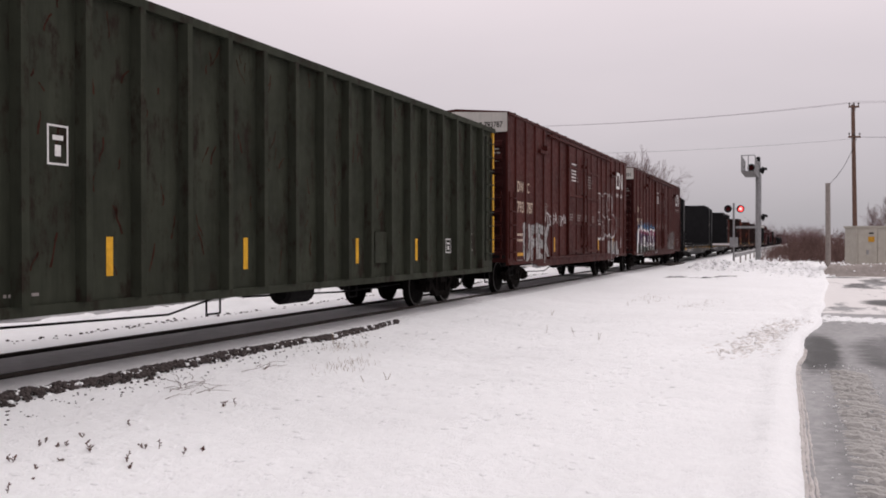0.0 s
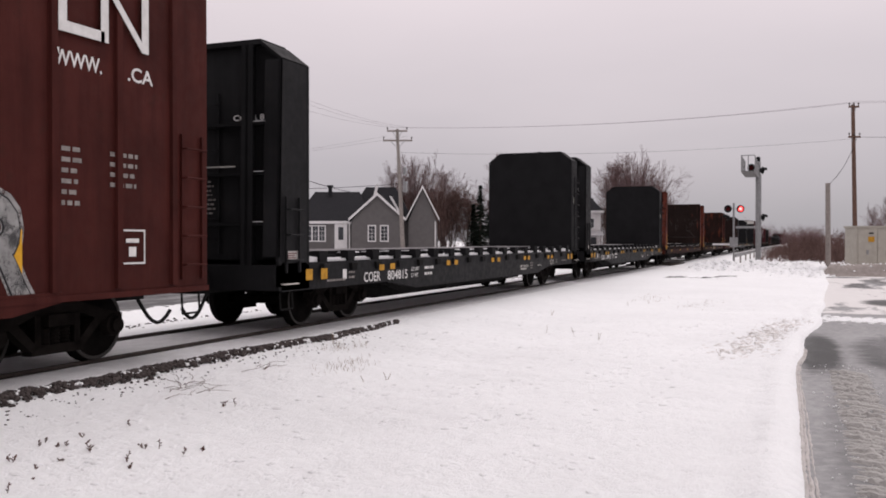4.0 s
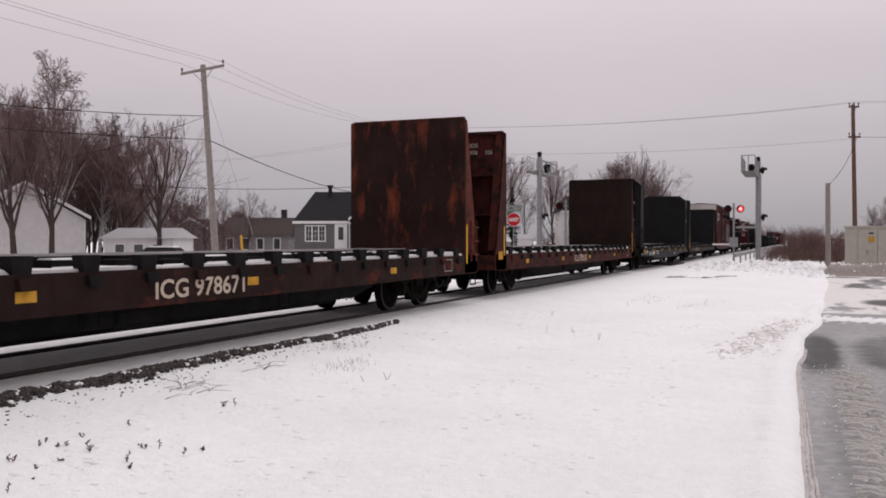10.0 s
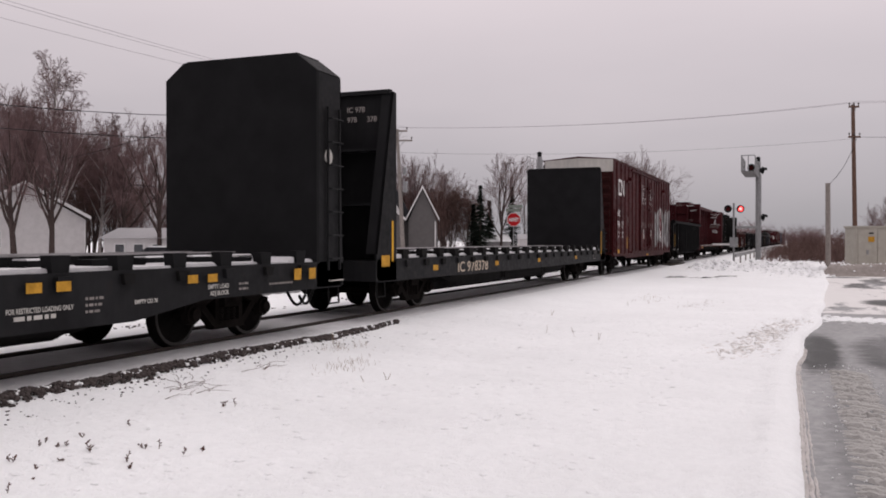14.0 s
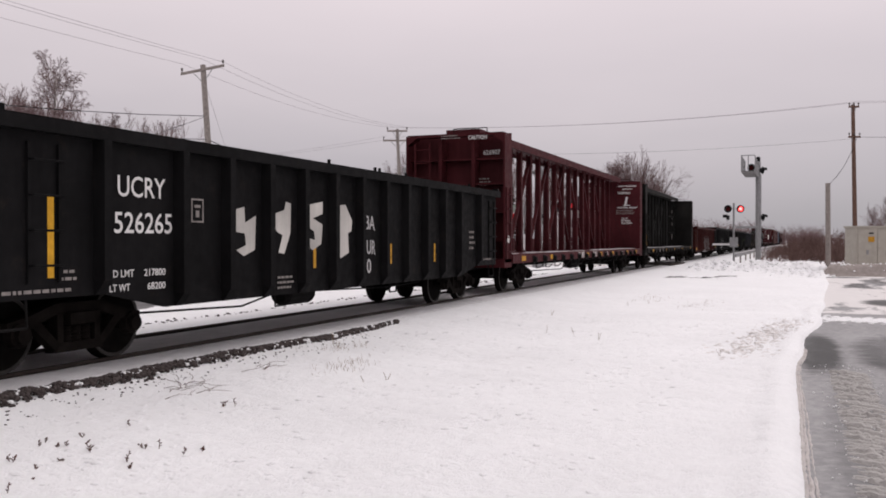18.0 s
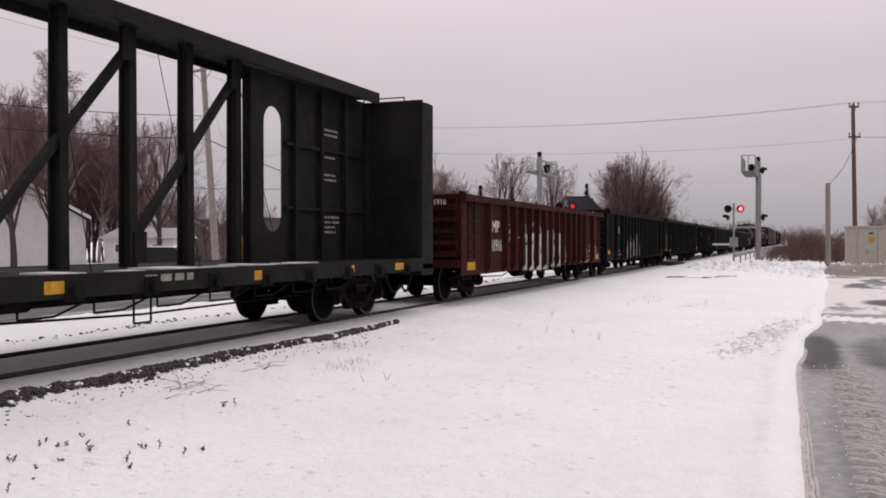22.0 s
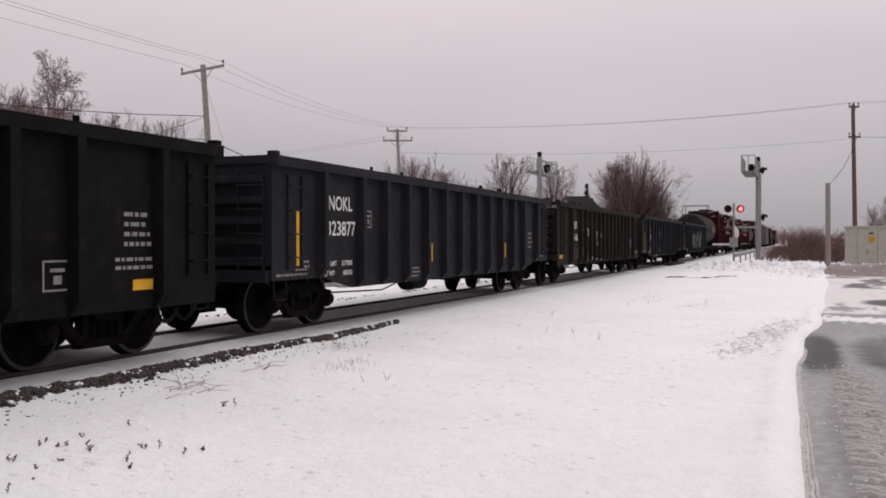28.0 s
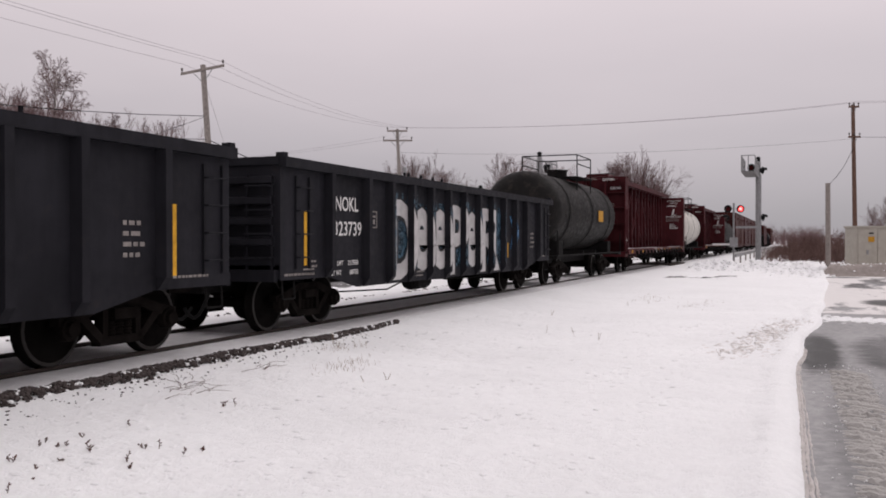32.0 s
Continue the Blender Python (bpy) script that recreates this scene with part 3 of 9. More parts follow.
def stirrup(car, x, y, z, material):
    bm = bmesh.new()
    bent_tube(bm, [(x, y + 0.04, z), (x, y + 0.02, z - 0.32), (x + 0.36, y + 0.02, z - 0.32), (x + 0.36, y + 0.04, z)], 0.016)
    return part("step", bm, material, car)


def hand_brake(car, x, y, z, material):
    bm = bmesh.new()
    tube(bm, (x, y, z), (x - 0.12, y, z), 0.03, n=8)
    pts = [(x - 0.12, y + 0.24 * math.cos(a * math.pi / 8), z + 0.24 * math.sin(a * math.pi / 8)) for a in range(17)]
    bent_tube(bm, pts, 0.016)
    for a in range(4):
        tube(bm, (x - 0.12, y, z), pts[a * 4], 0.012, n=5)
    return part("brake_wheel", bm, material, car)


def start_car(name, label, u, category="freight car"):
    car = thing(name, label, category, pose(u, TRACK_Y, 0), group="freight train")
    CARS.append((car, u))
    return car


# ---- box cars ----
def box_car(u, label, paint_mat, length=18.3, hw=1.55, marks=None, rib_x=None, door=(6.75, 11.6), far=False, end_white=True):
    car = start_car("box_car", label, u)
    y = -hw
    sill, eave = 0.83, 5.08
    for a in (-hw, hw - 0.06):
        bm = bmesh.new()
        box(bm, 0, length, a, a + 0.06, sill, eave)
        part("side_wall", bm, paint_mat, car)
    bm = bmesh.new()
    box(bm, 0.02, length - 0.02, -hw + 0.06, hw - 0.06, 1.02, 1.10)
    part("floor_plate", bm, UNDER, car)
    for x0, s in ((0, 1), (length, -1)):
        bm = bmesh.new()
        a, b = sorted((x0 + s * 0.03, x0 + s * 0.09))
        box(bm, a, b, -hw + 0.06, hw - 0.06, 0.9, 4.55)
        wall = part("end_wall", bm, BOX_RED_SHADED, car, "ribbed steel end, its shade painted into the red")
        for i in range(0 if far else 9):
            z = 1.1 + i * 0.375
            bm = bmesh.new()
            prism(bm, [(x0 + s * 0.03, z), (x0 - s * 0.055, z + 0.06), (x0 - s * 0.055, z + 0.17), (x0 + s * 0.03, z + 0.23)], "y", -hw + 0.16, hw - 0.16)
            part("end_rib", bm, BOX_RED_SHADED, wall)
        bm = bmesh.new()
        a, b = sorted((x0 - s * 0.01, x0 + s * 0.08))
        prism(bm, [(-hw + 0.02, 4.55), (hw - 0.02, 4.55), (hw - 0.02, 5.08), (0, 5.17), (-hw + 0.02, 5.08)], "x", a, b)
        part("end_panel", bm, END_WHITE if end_white else paint_mat, car, "weathered white top panel" if end_white else "")
    bm = bmesh.new()
    prism(bm, [(-hw - 0.03, 5.03), (-hw - 0.03, 5.11), (0, 5.25), (hw + 0.03, 5.11), (hw + 0.03, 5.03)], "x", 0.0, length)
    for i in range(int(length / 1.2)):
        x = 0.6 + i * 1.2
        prism(bm, [(-hw - 0.035, 5.10), (-hw - 0.035, 5.135), (0, 5.28), (hw + 0.035, 5.135), (hw + 0.035, 5.10)], "x", x - 0.04, x + 0.04)
    part("roof", bm, paint_mat, car)
    bm = bmesh.new()
    box(bm, 3.3, length - 3.3, -hw - 0.02, -hw + 0.05, 0.71, 0.94)
    prism(bm, [(2.6, 0.83), (3.3, 0.71), (3.3, 0.94), (2.6, 0.94)], "y", -hw - 0.02, -hw + 0.05)
    prism(bm, [(length - 2.6, 0.83), (length - 3.3, 0.71), (length - 3.3, 0.94), (length - 2.6, 0.94)], "y", -hw - 0.02, -hw + 0.05)
    box(bm, 0, length, -hw - 0.03, -hw, 0.83, 0.90)
    part("side_sill", bm, paint_mat, car)
    bm = bmesh.new()
    box(bm, 3.3, length - 3.3, hw - 0.05, hw + 0.02, 0.71, 0.94)
    part("side_sill", bm, paint_mat, car)
    left = [0.72 + 1.0 * i for i in range(6)]
    ribs_at = rib_x or left + [length - q for q in left[::-1]]
    ribs = []
    depth = 0.042
    if not far:
        for x in ribs_at:
            bm = bmesh.new()
            prism(bm, [(x - 0.056, -hw), (x - 0.046, -hw - depth), (x + 0.046, -hw - depth), (x + 0.056, -hw)], "z", 0.94, 5.01)
            part("side_post", bm, paint_mat, car)
            ribs.append((x - 0.052, x + 0.052))
    # plug doors on their rails
    d0, d1 = door
    seam = (d0 + d1) / 2
    for a, b in ((d0, seam - 0.02), (seam + 0.02, d1)):
        bm = bmesh.new()
        box(bm, a, b, -hw - 0.06, -hw - 0.002, 1.02, 4.84)
        d = part("door", bm, paint_mat, car, "plug door with welded ribs")
        for i in range(0 if far else 4):
            z = 1.10 + i * 0.985
            bm = bmesh.new()
            box(bm, a + 0.05, b - 0.05, -hw - 0.10, -hw - 0.06, z, z + 0.08)
            part("door_rib", bm, paint_mat, d)
        for q in () if far else (a + 0.02, (a + b) / 2 - 0.03, b - 0.10):
            bm = bmesh.new()
            box(bm, q, q + 0.07, -hw - 0.09, -hw - 0.06, 1.03, 4.82)
            part("door_rib", bm, paint_mat, d)
        bm = bmesh.new()
        q = b - 0.32 if a == d0 else a + 0.25
        tube(bm, (q, -hw - 0.13, 1.1), (q, -hw - 0.13, 4.6), 0.024, n=7)
        for z in (1.25, 2.1, 3.1, 4.2):
            box(bm, q - 0.05, q + 0.05, -hw - 0.15, -hw - 0.06, z, z + 0.10)
        part("lock_rod", bm, paint_mat, d)
        bm = bmesh.new()
        box(bm, q - 0.14, q + 0.14, -hw - 0.105, -hw - 0.085, 1.62, 2.05)
        part("latch_plate", bm, paint_mat, d)
        bm = bmesh.new()
        tube(bm, (q + 0.3, -hw - 0.12, 1.4), (q + 0.3, -hw - 0.06, 1.4), 0.10, n=10)
        box(bm, q + 0.28, q + 0.32, -hw - 0.14, -hw - 0.12, 1.25, 1.75)
        part("door_crank", bm, paint_mat, d)
    for z in (0.94, 4.86):
        bm = bmesh.new()
        box(bm, d0 - 2.6, d1 + 2.6, -hw - 0.11, -hw, z, z + 0.055)
        part("door_rail", bm, paint_mat, car)
    ladder(car, 0.12, -hw, 1.0, 2.9, 0.42, paint_mat, 5)
    ladder(car, length - 0.55, -hw, 1.0, 2.9, 0.42, paint_mat, 5)
    ladder(car, 0.0, -hw + 0.2, 1.0, 2.9, 0.42, paint_mat, 5, "end")
    stirrup(car, 0.15, -hw, 0.86, UNDER)
    stirrup(car, length - 0.5, -hw, 0.86, UNDER)
    hand_brake(car, -0.04, 0.9, 2.3, BOX_RED_SHADED)
    for q in (3.6, length - 3.4):
        bm = bmesh.new()
        box(bm, q, q + 0.24, -hw - 0.16, -hw, 4.34, 4.50)
        box(bm, q - 0.5, q + 0.3, -hw - 0.09, -hw, 4.24, 4.345)
        part("roof_hatch_bracket", bm, paint_mat, car)
    running_gear(car, length, 2.2, 0.8)
    return car, ribs, y, depth


def logo_shape(car, x, z, w, h, y, ribs, depth):
    """The railway's mark as plain white bent bars."""
    t = h * 0.17
    bars = [(x, x + t, z + t, z + h - t), (x, x + w * 0.40, z + h - t, z + h), (x, x + w * 0.48, z, z + t), (x + w * 0.44, x + w * 0.44 + t, z, z + h)]
    bm = bmesh.new()
    for a, b, c, d in bars:
        box(bm, a, b, y - 0.005, y - 0.001, c, d)
    prism(bm, [(x + w * 0.44, z + h), (x + w * 0.44 + t, z + h), (x + w, z), (x + w - t, z)], "y", y - 0.0065, y - 0.0055)
    box(bm, x + w - t, x + w, y - 0.005, y - 0.001, z, z + h)
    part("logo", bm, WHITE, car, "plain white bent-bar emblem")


def tag_graffiti(car, body, x, z, height, width, y, ribs, depth, fill, line, bold=0.02, slant=0.0, glow=None, jitter=0.05):
    """Sprayed letters: a wide haze, an outline and a filling, each a thin layer of paint over the ribs."""
    size = height / 0.7
    if glow is not None:
        side_text(car, body, x - 0.05, z - 0.02, height * 1.04, y, glow, width + 0.12, size * 0.075, "graffiti", ribs, depth, slant, 0.003, jitter)
    if line is not None:
        side_text(car, body, x, z, height, y, line, width, size * 0.05, "graffiti", ribs, depth, slant, 0.005, jitter)
    if fill is not None:
        side_text(car, body, x + 0.02, z + 0.01, height * 0.985, y, fill, width - 0.05, size * bold, "graffiti", ribs, depth, slant, 0.007, jitter)


def painted_field(car, x0, x1, z0, z1, y, ribs, depth, material, seed, ragged=0.18, lift=0.0025, name="graffiti"):
    """A sprayed field with a ragged top edge, over the ribs."""
    rng = random.Random(seed)
    cuts = sorted({x0, x1, *[e for r in ribs for e in r if x0 < e < x1], *[x0 + (x1 - x0) * i / 40 for i in range(41)]})
    hs = [z1 - ragged * rng.random() for _ in cuts]
    ls = [z0 + ragged * 0.35 * rng.random() for _ in cuts]
    bm = bmesh.new()
    for (a, ha, la), (b, hb, lb) in zip(zip(cuts, hs, ls), list(zip(cuts, hs, ls))[1:]):
        over = any(p < (a + b) / 2 < q for p, q in ribs)
        yy = y - lift - (depth if over else 0)
        bm.faces.new([bm.verts.new(p) for p in ((a, yy, la), (b, yy, lb), (b, yy, hb), (a, yy, ha))])
    part(name, bm, material, car)


# ---- open gondolas ----
def gondola(u, label, mat, length=16.15, hw=1.55, top=2.82, posts=13, belly=True, post_from=1.48, end_mat=None):
    car = start_car("gondola_car", label, u)
    end_mat = end_mat or mat
    low = 0.66
    lip = 0.88 if belly else low
    bm = bmesh.new()
    outline = [(0.0, lip), (post_from + 0.1, lip), (post_from + 1.15, low), (length - post_from - 1.15, low), (length - post_from - 0.1, lip), (length, lip), (length, top - 0.08), (0, top - 0.08)]
    prism(bm, outline, "y", -hw, -hw + 0.02)
    prism(bm, outline, "y", hw - 0.02, hw)
    part("side_sheet", bm, mat, car)
    bm = bmesh.new()
    box(bm, 0, length, -hw + 0.02, hw - 0.02, 1.05, 1.12)
    part("floor_plate", bm, UNDER, car)
    bm = bmesh.new()
    for s in (-1, 1):
        a, b = sorted((s * (hw - 0.06), s * (hw + 0.13)))
        box(bm, -0.03, length + 0.03, a, b, top - 0.16, top)
    for x in (-0.05, length - 0.09):
        box(bm, x, x + 0.14, -hw + 0.0, hw - 0.0, top - 0.12, top + 0.005)
    part("top_chord", bm, mat, car)
    for x in (-0.03, length - 0.09):
        bm = bmesh.new()
        box(bm, x, x + 0.12, -hw - 0.09, -hw + 0.06, top + 0.001, top + 0.07)
        part("corner_cap", bm, mat, car)
    ribs = []
    depth = 0.15
    step = (length - 2 * post_from - 2.84) / (posts - 3)
    for i in range(posts):
        x = post_from if i == 0 else length - post_from if i == posts - 1 else post_from + 1.42 + (i - 1) * step
        z0 = lip if x < post_from + 0.3 or x > length - post_from - 0.3 else low + max(0, lip - low) * max(0, 1 - min(x - post_from - 0.1, length - post_from - 0.1 - x) / 1.05)
        bm = bmesh.new()
        w = 0.088
        prism(bm, [(x - w, -hw), (x - w * 0.7, -hw - depth), (x + w * 0.7, -hw - depth), (x + w, -hw)], "z", z0 + 0.16, top - 0.16)
        prism(bm, [(-hw, z0 - 0.0), (-hw, z0 + 0.16), (-hw - depth, z0 + 0.16), (-hw - 0.02, z0)], "x", x - w * 0.8, x + w * 0.8)
        part("side_post", bm, mat, car)
        ribs.append((x - w, x + w))
    for x0, s in ((0.0, 1), (length, -1)):
        bm = bmesh.new()
        a, b = sorted((x0, x0 + s * 0.05))
        box(bm, a, b, -hw + 0.02, hw - 0.02, 0.9, top - 0.12)
        wall = part("end_wall", bm, end_mat, car, "ribbed steel end")
        for i in range(5):
            z = 1.10 + i * (top - 1.22) / 5
            bm = bmesh.new()
            prism(bm, [(x0, z), (x0 - s * 0.12, z + 0.03), (x0 - s * 0.12, z + 0.12), (x0, z + 0.15)], "y", -hw + 0.10, hw - 0.10)
            part("end_rib", bm, end_mat, wall)
        bm = bmesh.new()
        box(bm, min(x0, x0 - s * 0.10), max(x0, x0 - s * 0.10), -hw + 0.05, hw - 0.05, 0.86, 1.05)
        part("end_sill", bm, end_mat, car)
    ladder(car, 0.45, -hw, 1.05, 2.55, 0.42, mat, 4)
    ladder(car, length - 0.6, -hw, 1.05, 2.55, 0.42, mat, 4)
    ladder(car, -0.05, -hw + 0.12, 1.05, 2.55, 0.45, mat, 4, "end")
    stirrup(car, 0.1, -hw, 0.9, UNDER)
    stirrup(car, length - 0.5, -hw, 0.9, UNDER)
    hand_brake(car, -0.12, 0.75, 1.9, UNDER)
    bm = bmesh.new()
    rng = random.Random(int(u))
    for i in range(5):
        q = rng.uniform(0.2, 0.9) * length
        tube(bm, (q, -hw + 0.02, top), (q, -hw + 0.02, top + 0.09), 0.03, n=6)
    part("lashing_eye", bm, mat, car)
    running_gear(car, length, 1.65, low)
    return car, ribs, -hw, depth


# ---- bulkhead flats ----
def bulkhead(car, x_in, s, hw, deck, top, face, frame_mat, style):
    """One end wall of a flat car: lining, tapered gussets, inner webs, shelves and a foot box. s is -1 where it leans out to the front."""
    y = hw
    chamfer = 0.30 if style == "plate" else 0.03
    side = 0.16 if style == "plate" else 0.02
    bm = bmesh.new()
    a, b = sorted((x_in, x_in + s * 0.07))
    pts = [(-y, deck), (y, deck), (y, top - chamfer), (y - chamfer * 1.3, top), (-y + chamfer * 1.3, top), (-y, top - chamfer)]
    prism(bm, pts, "x", a, b)
    bh = part("bulkhead", bm, face, car, "tall lined bulkhead")
    foot, head = (0.93, 0.84) if style == "plate" else (0.90, 0.16)
    for yy in (-y, y - 0.05):
        bm = bmesh.new()
        prism(bm, [(x_in + s * 0.075, 0.78), (x_in + s * foot, 0.78), (x_in + s * foot, 1.25), (x_in + s * head, top - chamfer - 0.02), (x_in + s * 0.075, top - chamfer - 0.02)], "y", yy, yy + 0.05)
        part("gusset", bm, frame_mat, bh)
        bm = bmesh.new()
        fl = 0.24 if style != "plate" else 0.30
        y0 = yy if yy < 0 else yy + 0.05 - fl
        prism(bm, [(x_in + s * (foot - 0.03), 1.25), (x_in + s * foot, 1.25), (x_in + s * head, top - chamfer - 0.02), (x_in + s * (head - 0.03), top - chamfer - 0.02)], "y", y0, y0 + fl)
        part("flange", bm, frame_mat, bh)
    for yy in (-0.10,) if style != "plate" else (-0.95, 0.9):
        bm = bmesh.new()
        prism(bm, [(x_in + s * 0.075, 1.1), (x_in + s * (foot - 0.02), 1.1), (x_in + s * (head + 0.02), top - 0.06), (x_in + s * 0.075, top - 0.06)], "y", yy, yy + 0.05)
        prism(bm, [(x_in + s * (foot - 0.05), 1.1), (x_in + s * (foot - 0.02), 1.1), (x_in + s * (head + 0.02), top - 0.06), (x_in + s * (head - 0.01), top - 0.06)], "y", yy - 0.08, yy + 0.13)
        part("web", bm, frame_mat, bh)
    for z in (1.75, 2.55, 3.35) if style == "plate" else (2.2, 3.3):
        bm = bmesh.new()
        reach = foot + (head - foot) * (z - 1.25) / (top - 1.25) - 0.06
        a, b = sorted((x_in + s * 0.075, x_in + s * reach))
        box(bm, a, b, -y + 0.055, y - 0.055, z, z + 0.05)
        part("shelf", bm, frame_mat if style != "plate" else BLACK_FLAT, bh)
        if style == "plate":
            bm = bmesh.new()
            box(bm, a, b, -y + 0.20, -y + 0.55, z + 0.052, z + 0.065)
            part("snow_ledge", bm, SNOW_CAR, bh, "thin line of lying snow")
    if style == "plate":
        for k in (-1, 1):
            bm = bmesh.new()
            a, b = sorted((x_in + s * 0.075, x_in + s * 0.84))
            prism(bm, [(k * y, top - chamfer), (k * (y - chamfer * 1.3), top), (k * (y - chamfer * 1.3 - 0.03), top - 0.03), (k * (y - 0.04), top - chamfer - 0.03)], "x", a, b)
            part("corner_plate", bm, frame_mat, bh)
        bm = bmesh.new()
        a, b = sorted((x_in + s * 0.62, x_in + s * 0.66))
        prism(bm, [(-y + 0.06, 1.2), (y - 0.06, 1.2), (y - 0.06, top - chamfer - 0.06), (y - chamfer * 1.4, top - 0.06), (-y + chamfer * 1.4, top - 0.06), (-y + 0.06, top - chamfer - 0.06)], "x", a, b)
        part("back_sheet", bm, frame_mat, bh)
    bm = bmesh.new()
    a, b = sorted((x_in + s * 0.06, x_in + s * (0.2 if style != "plate" else 0.80)))
    box(bm, a, b, -y + chamfer * 1.3 + 0.02, y - chamfer * 1.3 - 0.02, top - 0.05, top + 0.03)
    part("cap_rail", bm, frame_mat, bh)
    return bh


def flat_car(u, label, style, deck_len, sill_mat, frame_mat, front_face, rear_face, hw=1.55, seed=1):
    """A bulkhead flat: u is the front end; the inner faces stand 0.95 m in from both ends."""
    car = start_car("bulkhead_flat_car", label, u)
    length = deck_len + 1.9
    deck, top = 1.15, (4.68 if style == "plate" else 4.50)
    rng = random.Random(seed)
    mid = length / 2
    bm = bmesh.new()
    box(bm, 0.85, length - 0.85, -hw + 0.04, hw - 0.04, deck - 0.08, deck)
    part("deck", bm, UNDER, car, "dark worn deck")
    low = 0.52 if style == "plate" else 0.68
    for s in (-1, 1):
        bm = bmesh.new()
        a, b = sorted((s * (hw - 0.06), s * hw))
        prism(bm, [(0.1, 0.70), (4.0, 0.70), (5.4, low), (length - 5.4, low), (length - 4.0, 0.70), (length - 0.1, 0.70), (length - 0.1, deck), (0.1, deck)], "y", a, b)
        part("side_sill", bm, sill_mat, car)
    for y0, a, low_z in ((-0.45, 4.0, 0.26), (0.40, 4.0, 0.26), (-1.02, 4.2, 0.40), (0.97, 4.2, 0.40)):
        bm = bmesh.new()
        prism(bm, [(a, 0.75), (a + 1.6, low_z), (length - a - 1.6, low_z), (length - a, 0.75)], "y", y0, y0 + 0.05)
        part("fishbelly_sill", bm, UNDER, car, "deep black underframe sill")
    bm = bmesh.new()
    box(bm, 5.6, length - 5.6, -0.40, 0.40, 0.26, 0.30)
    part("bottom_flange", bm, UNDER, car)
    n = int(deck_len / 0.98)
    for i in range(n):
        x = 1.45 + (length - 2.9) * i / (n - 1)
        dark = BLACK_FLAT if style == "plate" else UNDER
        bm = bmesh.new()
        top_z = deck + rng.uniform(0.17, 0.20)
        prism(bm, [(x - 0.15, top_z), (x + 0.15, top_z), (x + 0.12, deck), (x - 0.12, deck)], "y", -hw + 0.01, -hw + 0.16)
        part("stake", bm, dark, car, "stub stake at the deck's edge")
        bm = bmesh.new()
        box(bm, x - 0.10, x + 0.10, 0.25, hw - 0.02, deck, deck + 0.15)
        part("riser", bm, dark, car, "cross bearer on the deck")
        bm = bmesh.new()
        prism(bm, [(x - 0.11, deck - 0.04), (x + 0.11, deck - 0.04), (x + 0.08, deck - 0.17), (x - 0.08, deck - 0.17)], "y", -hw - 0.06, -hw - 0.001)
        part("stake_pocket", bm, UNDER if i % 3 else sill_mat, car)
    pitch = (length - 2.9) / (n - 1)
    for i in range(n - 1):
        x = 1.45 + pitch * (i + 0.5)
        for y0, y1 in ((-hw + 0.05, -0.82), (-0.42, 0.22), (0.3, hw - 0.1)):
            if y0 < -1 or rng.random() < 0.9:
                w = pitch * rng.uniform(0.36, 0.47)
                h = rng.uniform(0.025, 0.055)
                bm = bmesh.new()
                prism(bm, [(x - w, deck), (x + w, deck), (x + w * 0.8, deck + h), (x - w * 0.85, deck + h)], "y", y0 + rng.uniform(0, 0.06), y1 - rng.uniform(0, 0.1))
                part("deck_snow", bm, SNOW_CAR, car, "snow lying between the bearers")
    for x in (0.97, length - 1.75):
        bm = bmesh.new()
        prism(bm, [(x, deck), (x + 0.78, deck), (x + 0.70, deck + 0.05), (x + 0.05, deck + 0.10)], "y", -hw + 0.06, hw - 0.2)
        part("deck_snow", bm, SNOW_CAR, car, "snow drifted against the bulkhead")
    for i in range(n - 1):
        x = 1.45 + pitch * (i + rng.uniform(0.47, 0.56))
        bm = bmesh.new()
        w = rng.uniform(0.24, 0.31)
        box(bm, x - w, x + w, -0.78, -0.50, deck, deck + rng.uniform(0.09, 0.12))
        part("bearer_block", bm, dark, car)
        if rng.random() < 0.75:
            bm = bmesh.new()
            z = deck + 0.121
            prism(bm, [(-0.77, z), (-0.52, z), (-0.55, z + 0.02), (-0.74, z + 0.02)], "x", x - w * 0.95, x + w * 0.9)
            part("block_snow", bm, SNOW_CAR, car, "thin cap of snow")
    for y0 in (-0.1, 0.78):
        bm = bmesh.new()
        box(bm, 1.2, length - 1.2, y0, y0 + 0.16, deck + 0.151, deck + 0.175)
        part("deck_stringer", bm, GREY_BOARD, car, "grey board with a dusting of snow")
    f = bulkhead(car, 0.95, -1, hw, deck, top, front_face, frame_mat, style)
    r = bulkhead(car, length - 0.95, 1, hw, deck, top, rear_face, frame_mat, style)
    bm = bmesh.new()
    box(bm, 0.02, 0.95, -hw, hw, 0.72, 1.12)
    part("end_sill", bm, sill_mat, car)
    bm = bmesh.new()
    box(bm, length - 0.95, length - 0.02, -hw, hw, 0.72, 1.12)
    part("end_sill", bm, sill_mat, car)
    if style == "plate":
        ladder(car, 0.28, -0.25, 1.3, 3.9, 0.45, frame_mat, 7, "end")
        ladder(car, 0.18, -hw - 0.02, 1.0, 2.2, 0.40, frame_mat, 3)
        ladder(car, length - 0.62, -hw - 0.02, 1.0, 3.8, 0.40, frame_mat, 7)
    else:
        ladder(car, 0.20, -0.45, 1.25, 2.5, 0.40, frame_mat, 4, "end")
        ladder(car, length - 0.60, -hw - 0.02, 1.0, 2.0, 0.36, frame_mat, 3)
    stirrup(car, 0.1, -hw, 0.74, UNDER)
    stirrup(car, length - 0.5, -hw, 0.74, UNDER)
    hand_brake(car, 0.05, 0.8, 2.2, UNDER)
    running_gear(car, length, 2.8, 0.6)
    return car, length, -hw


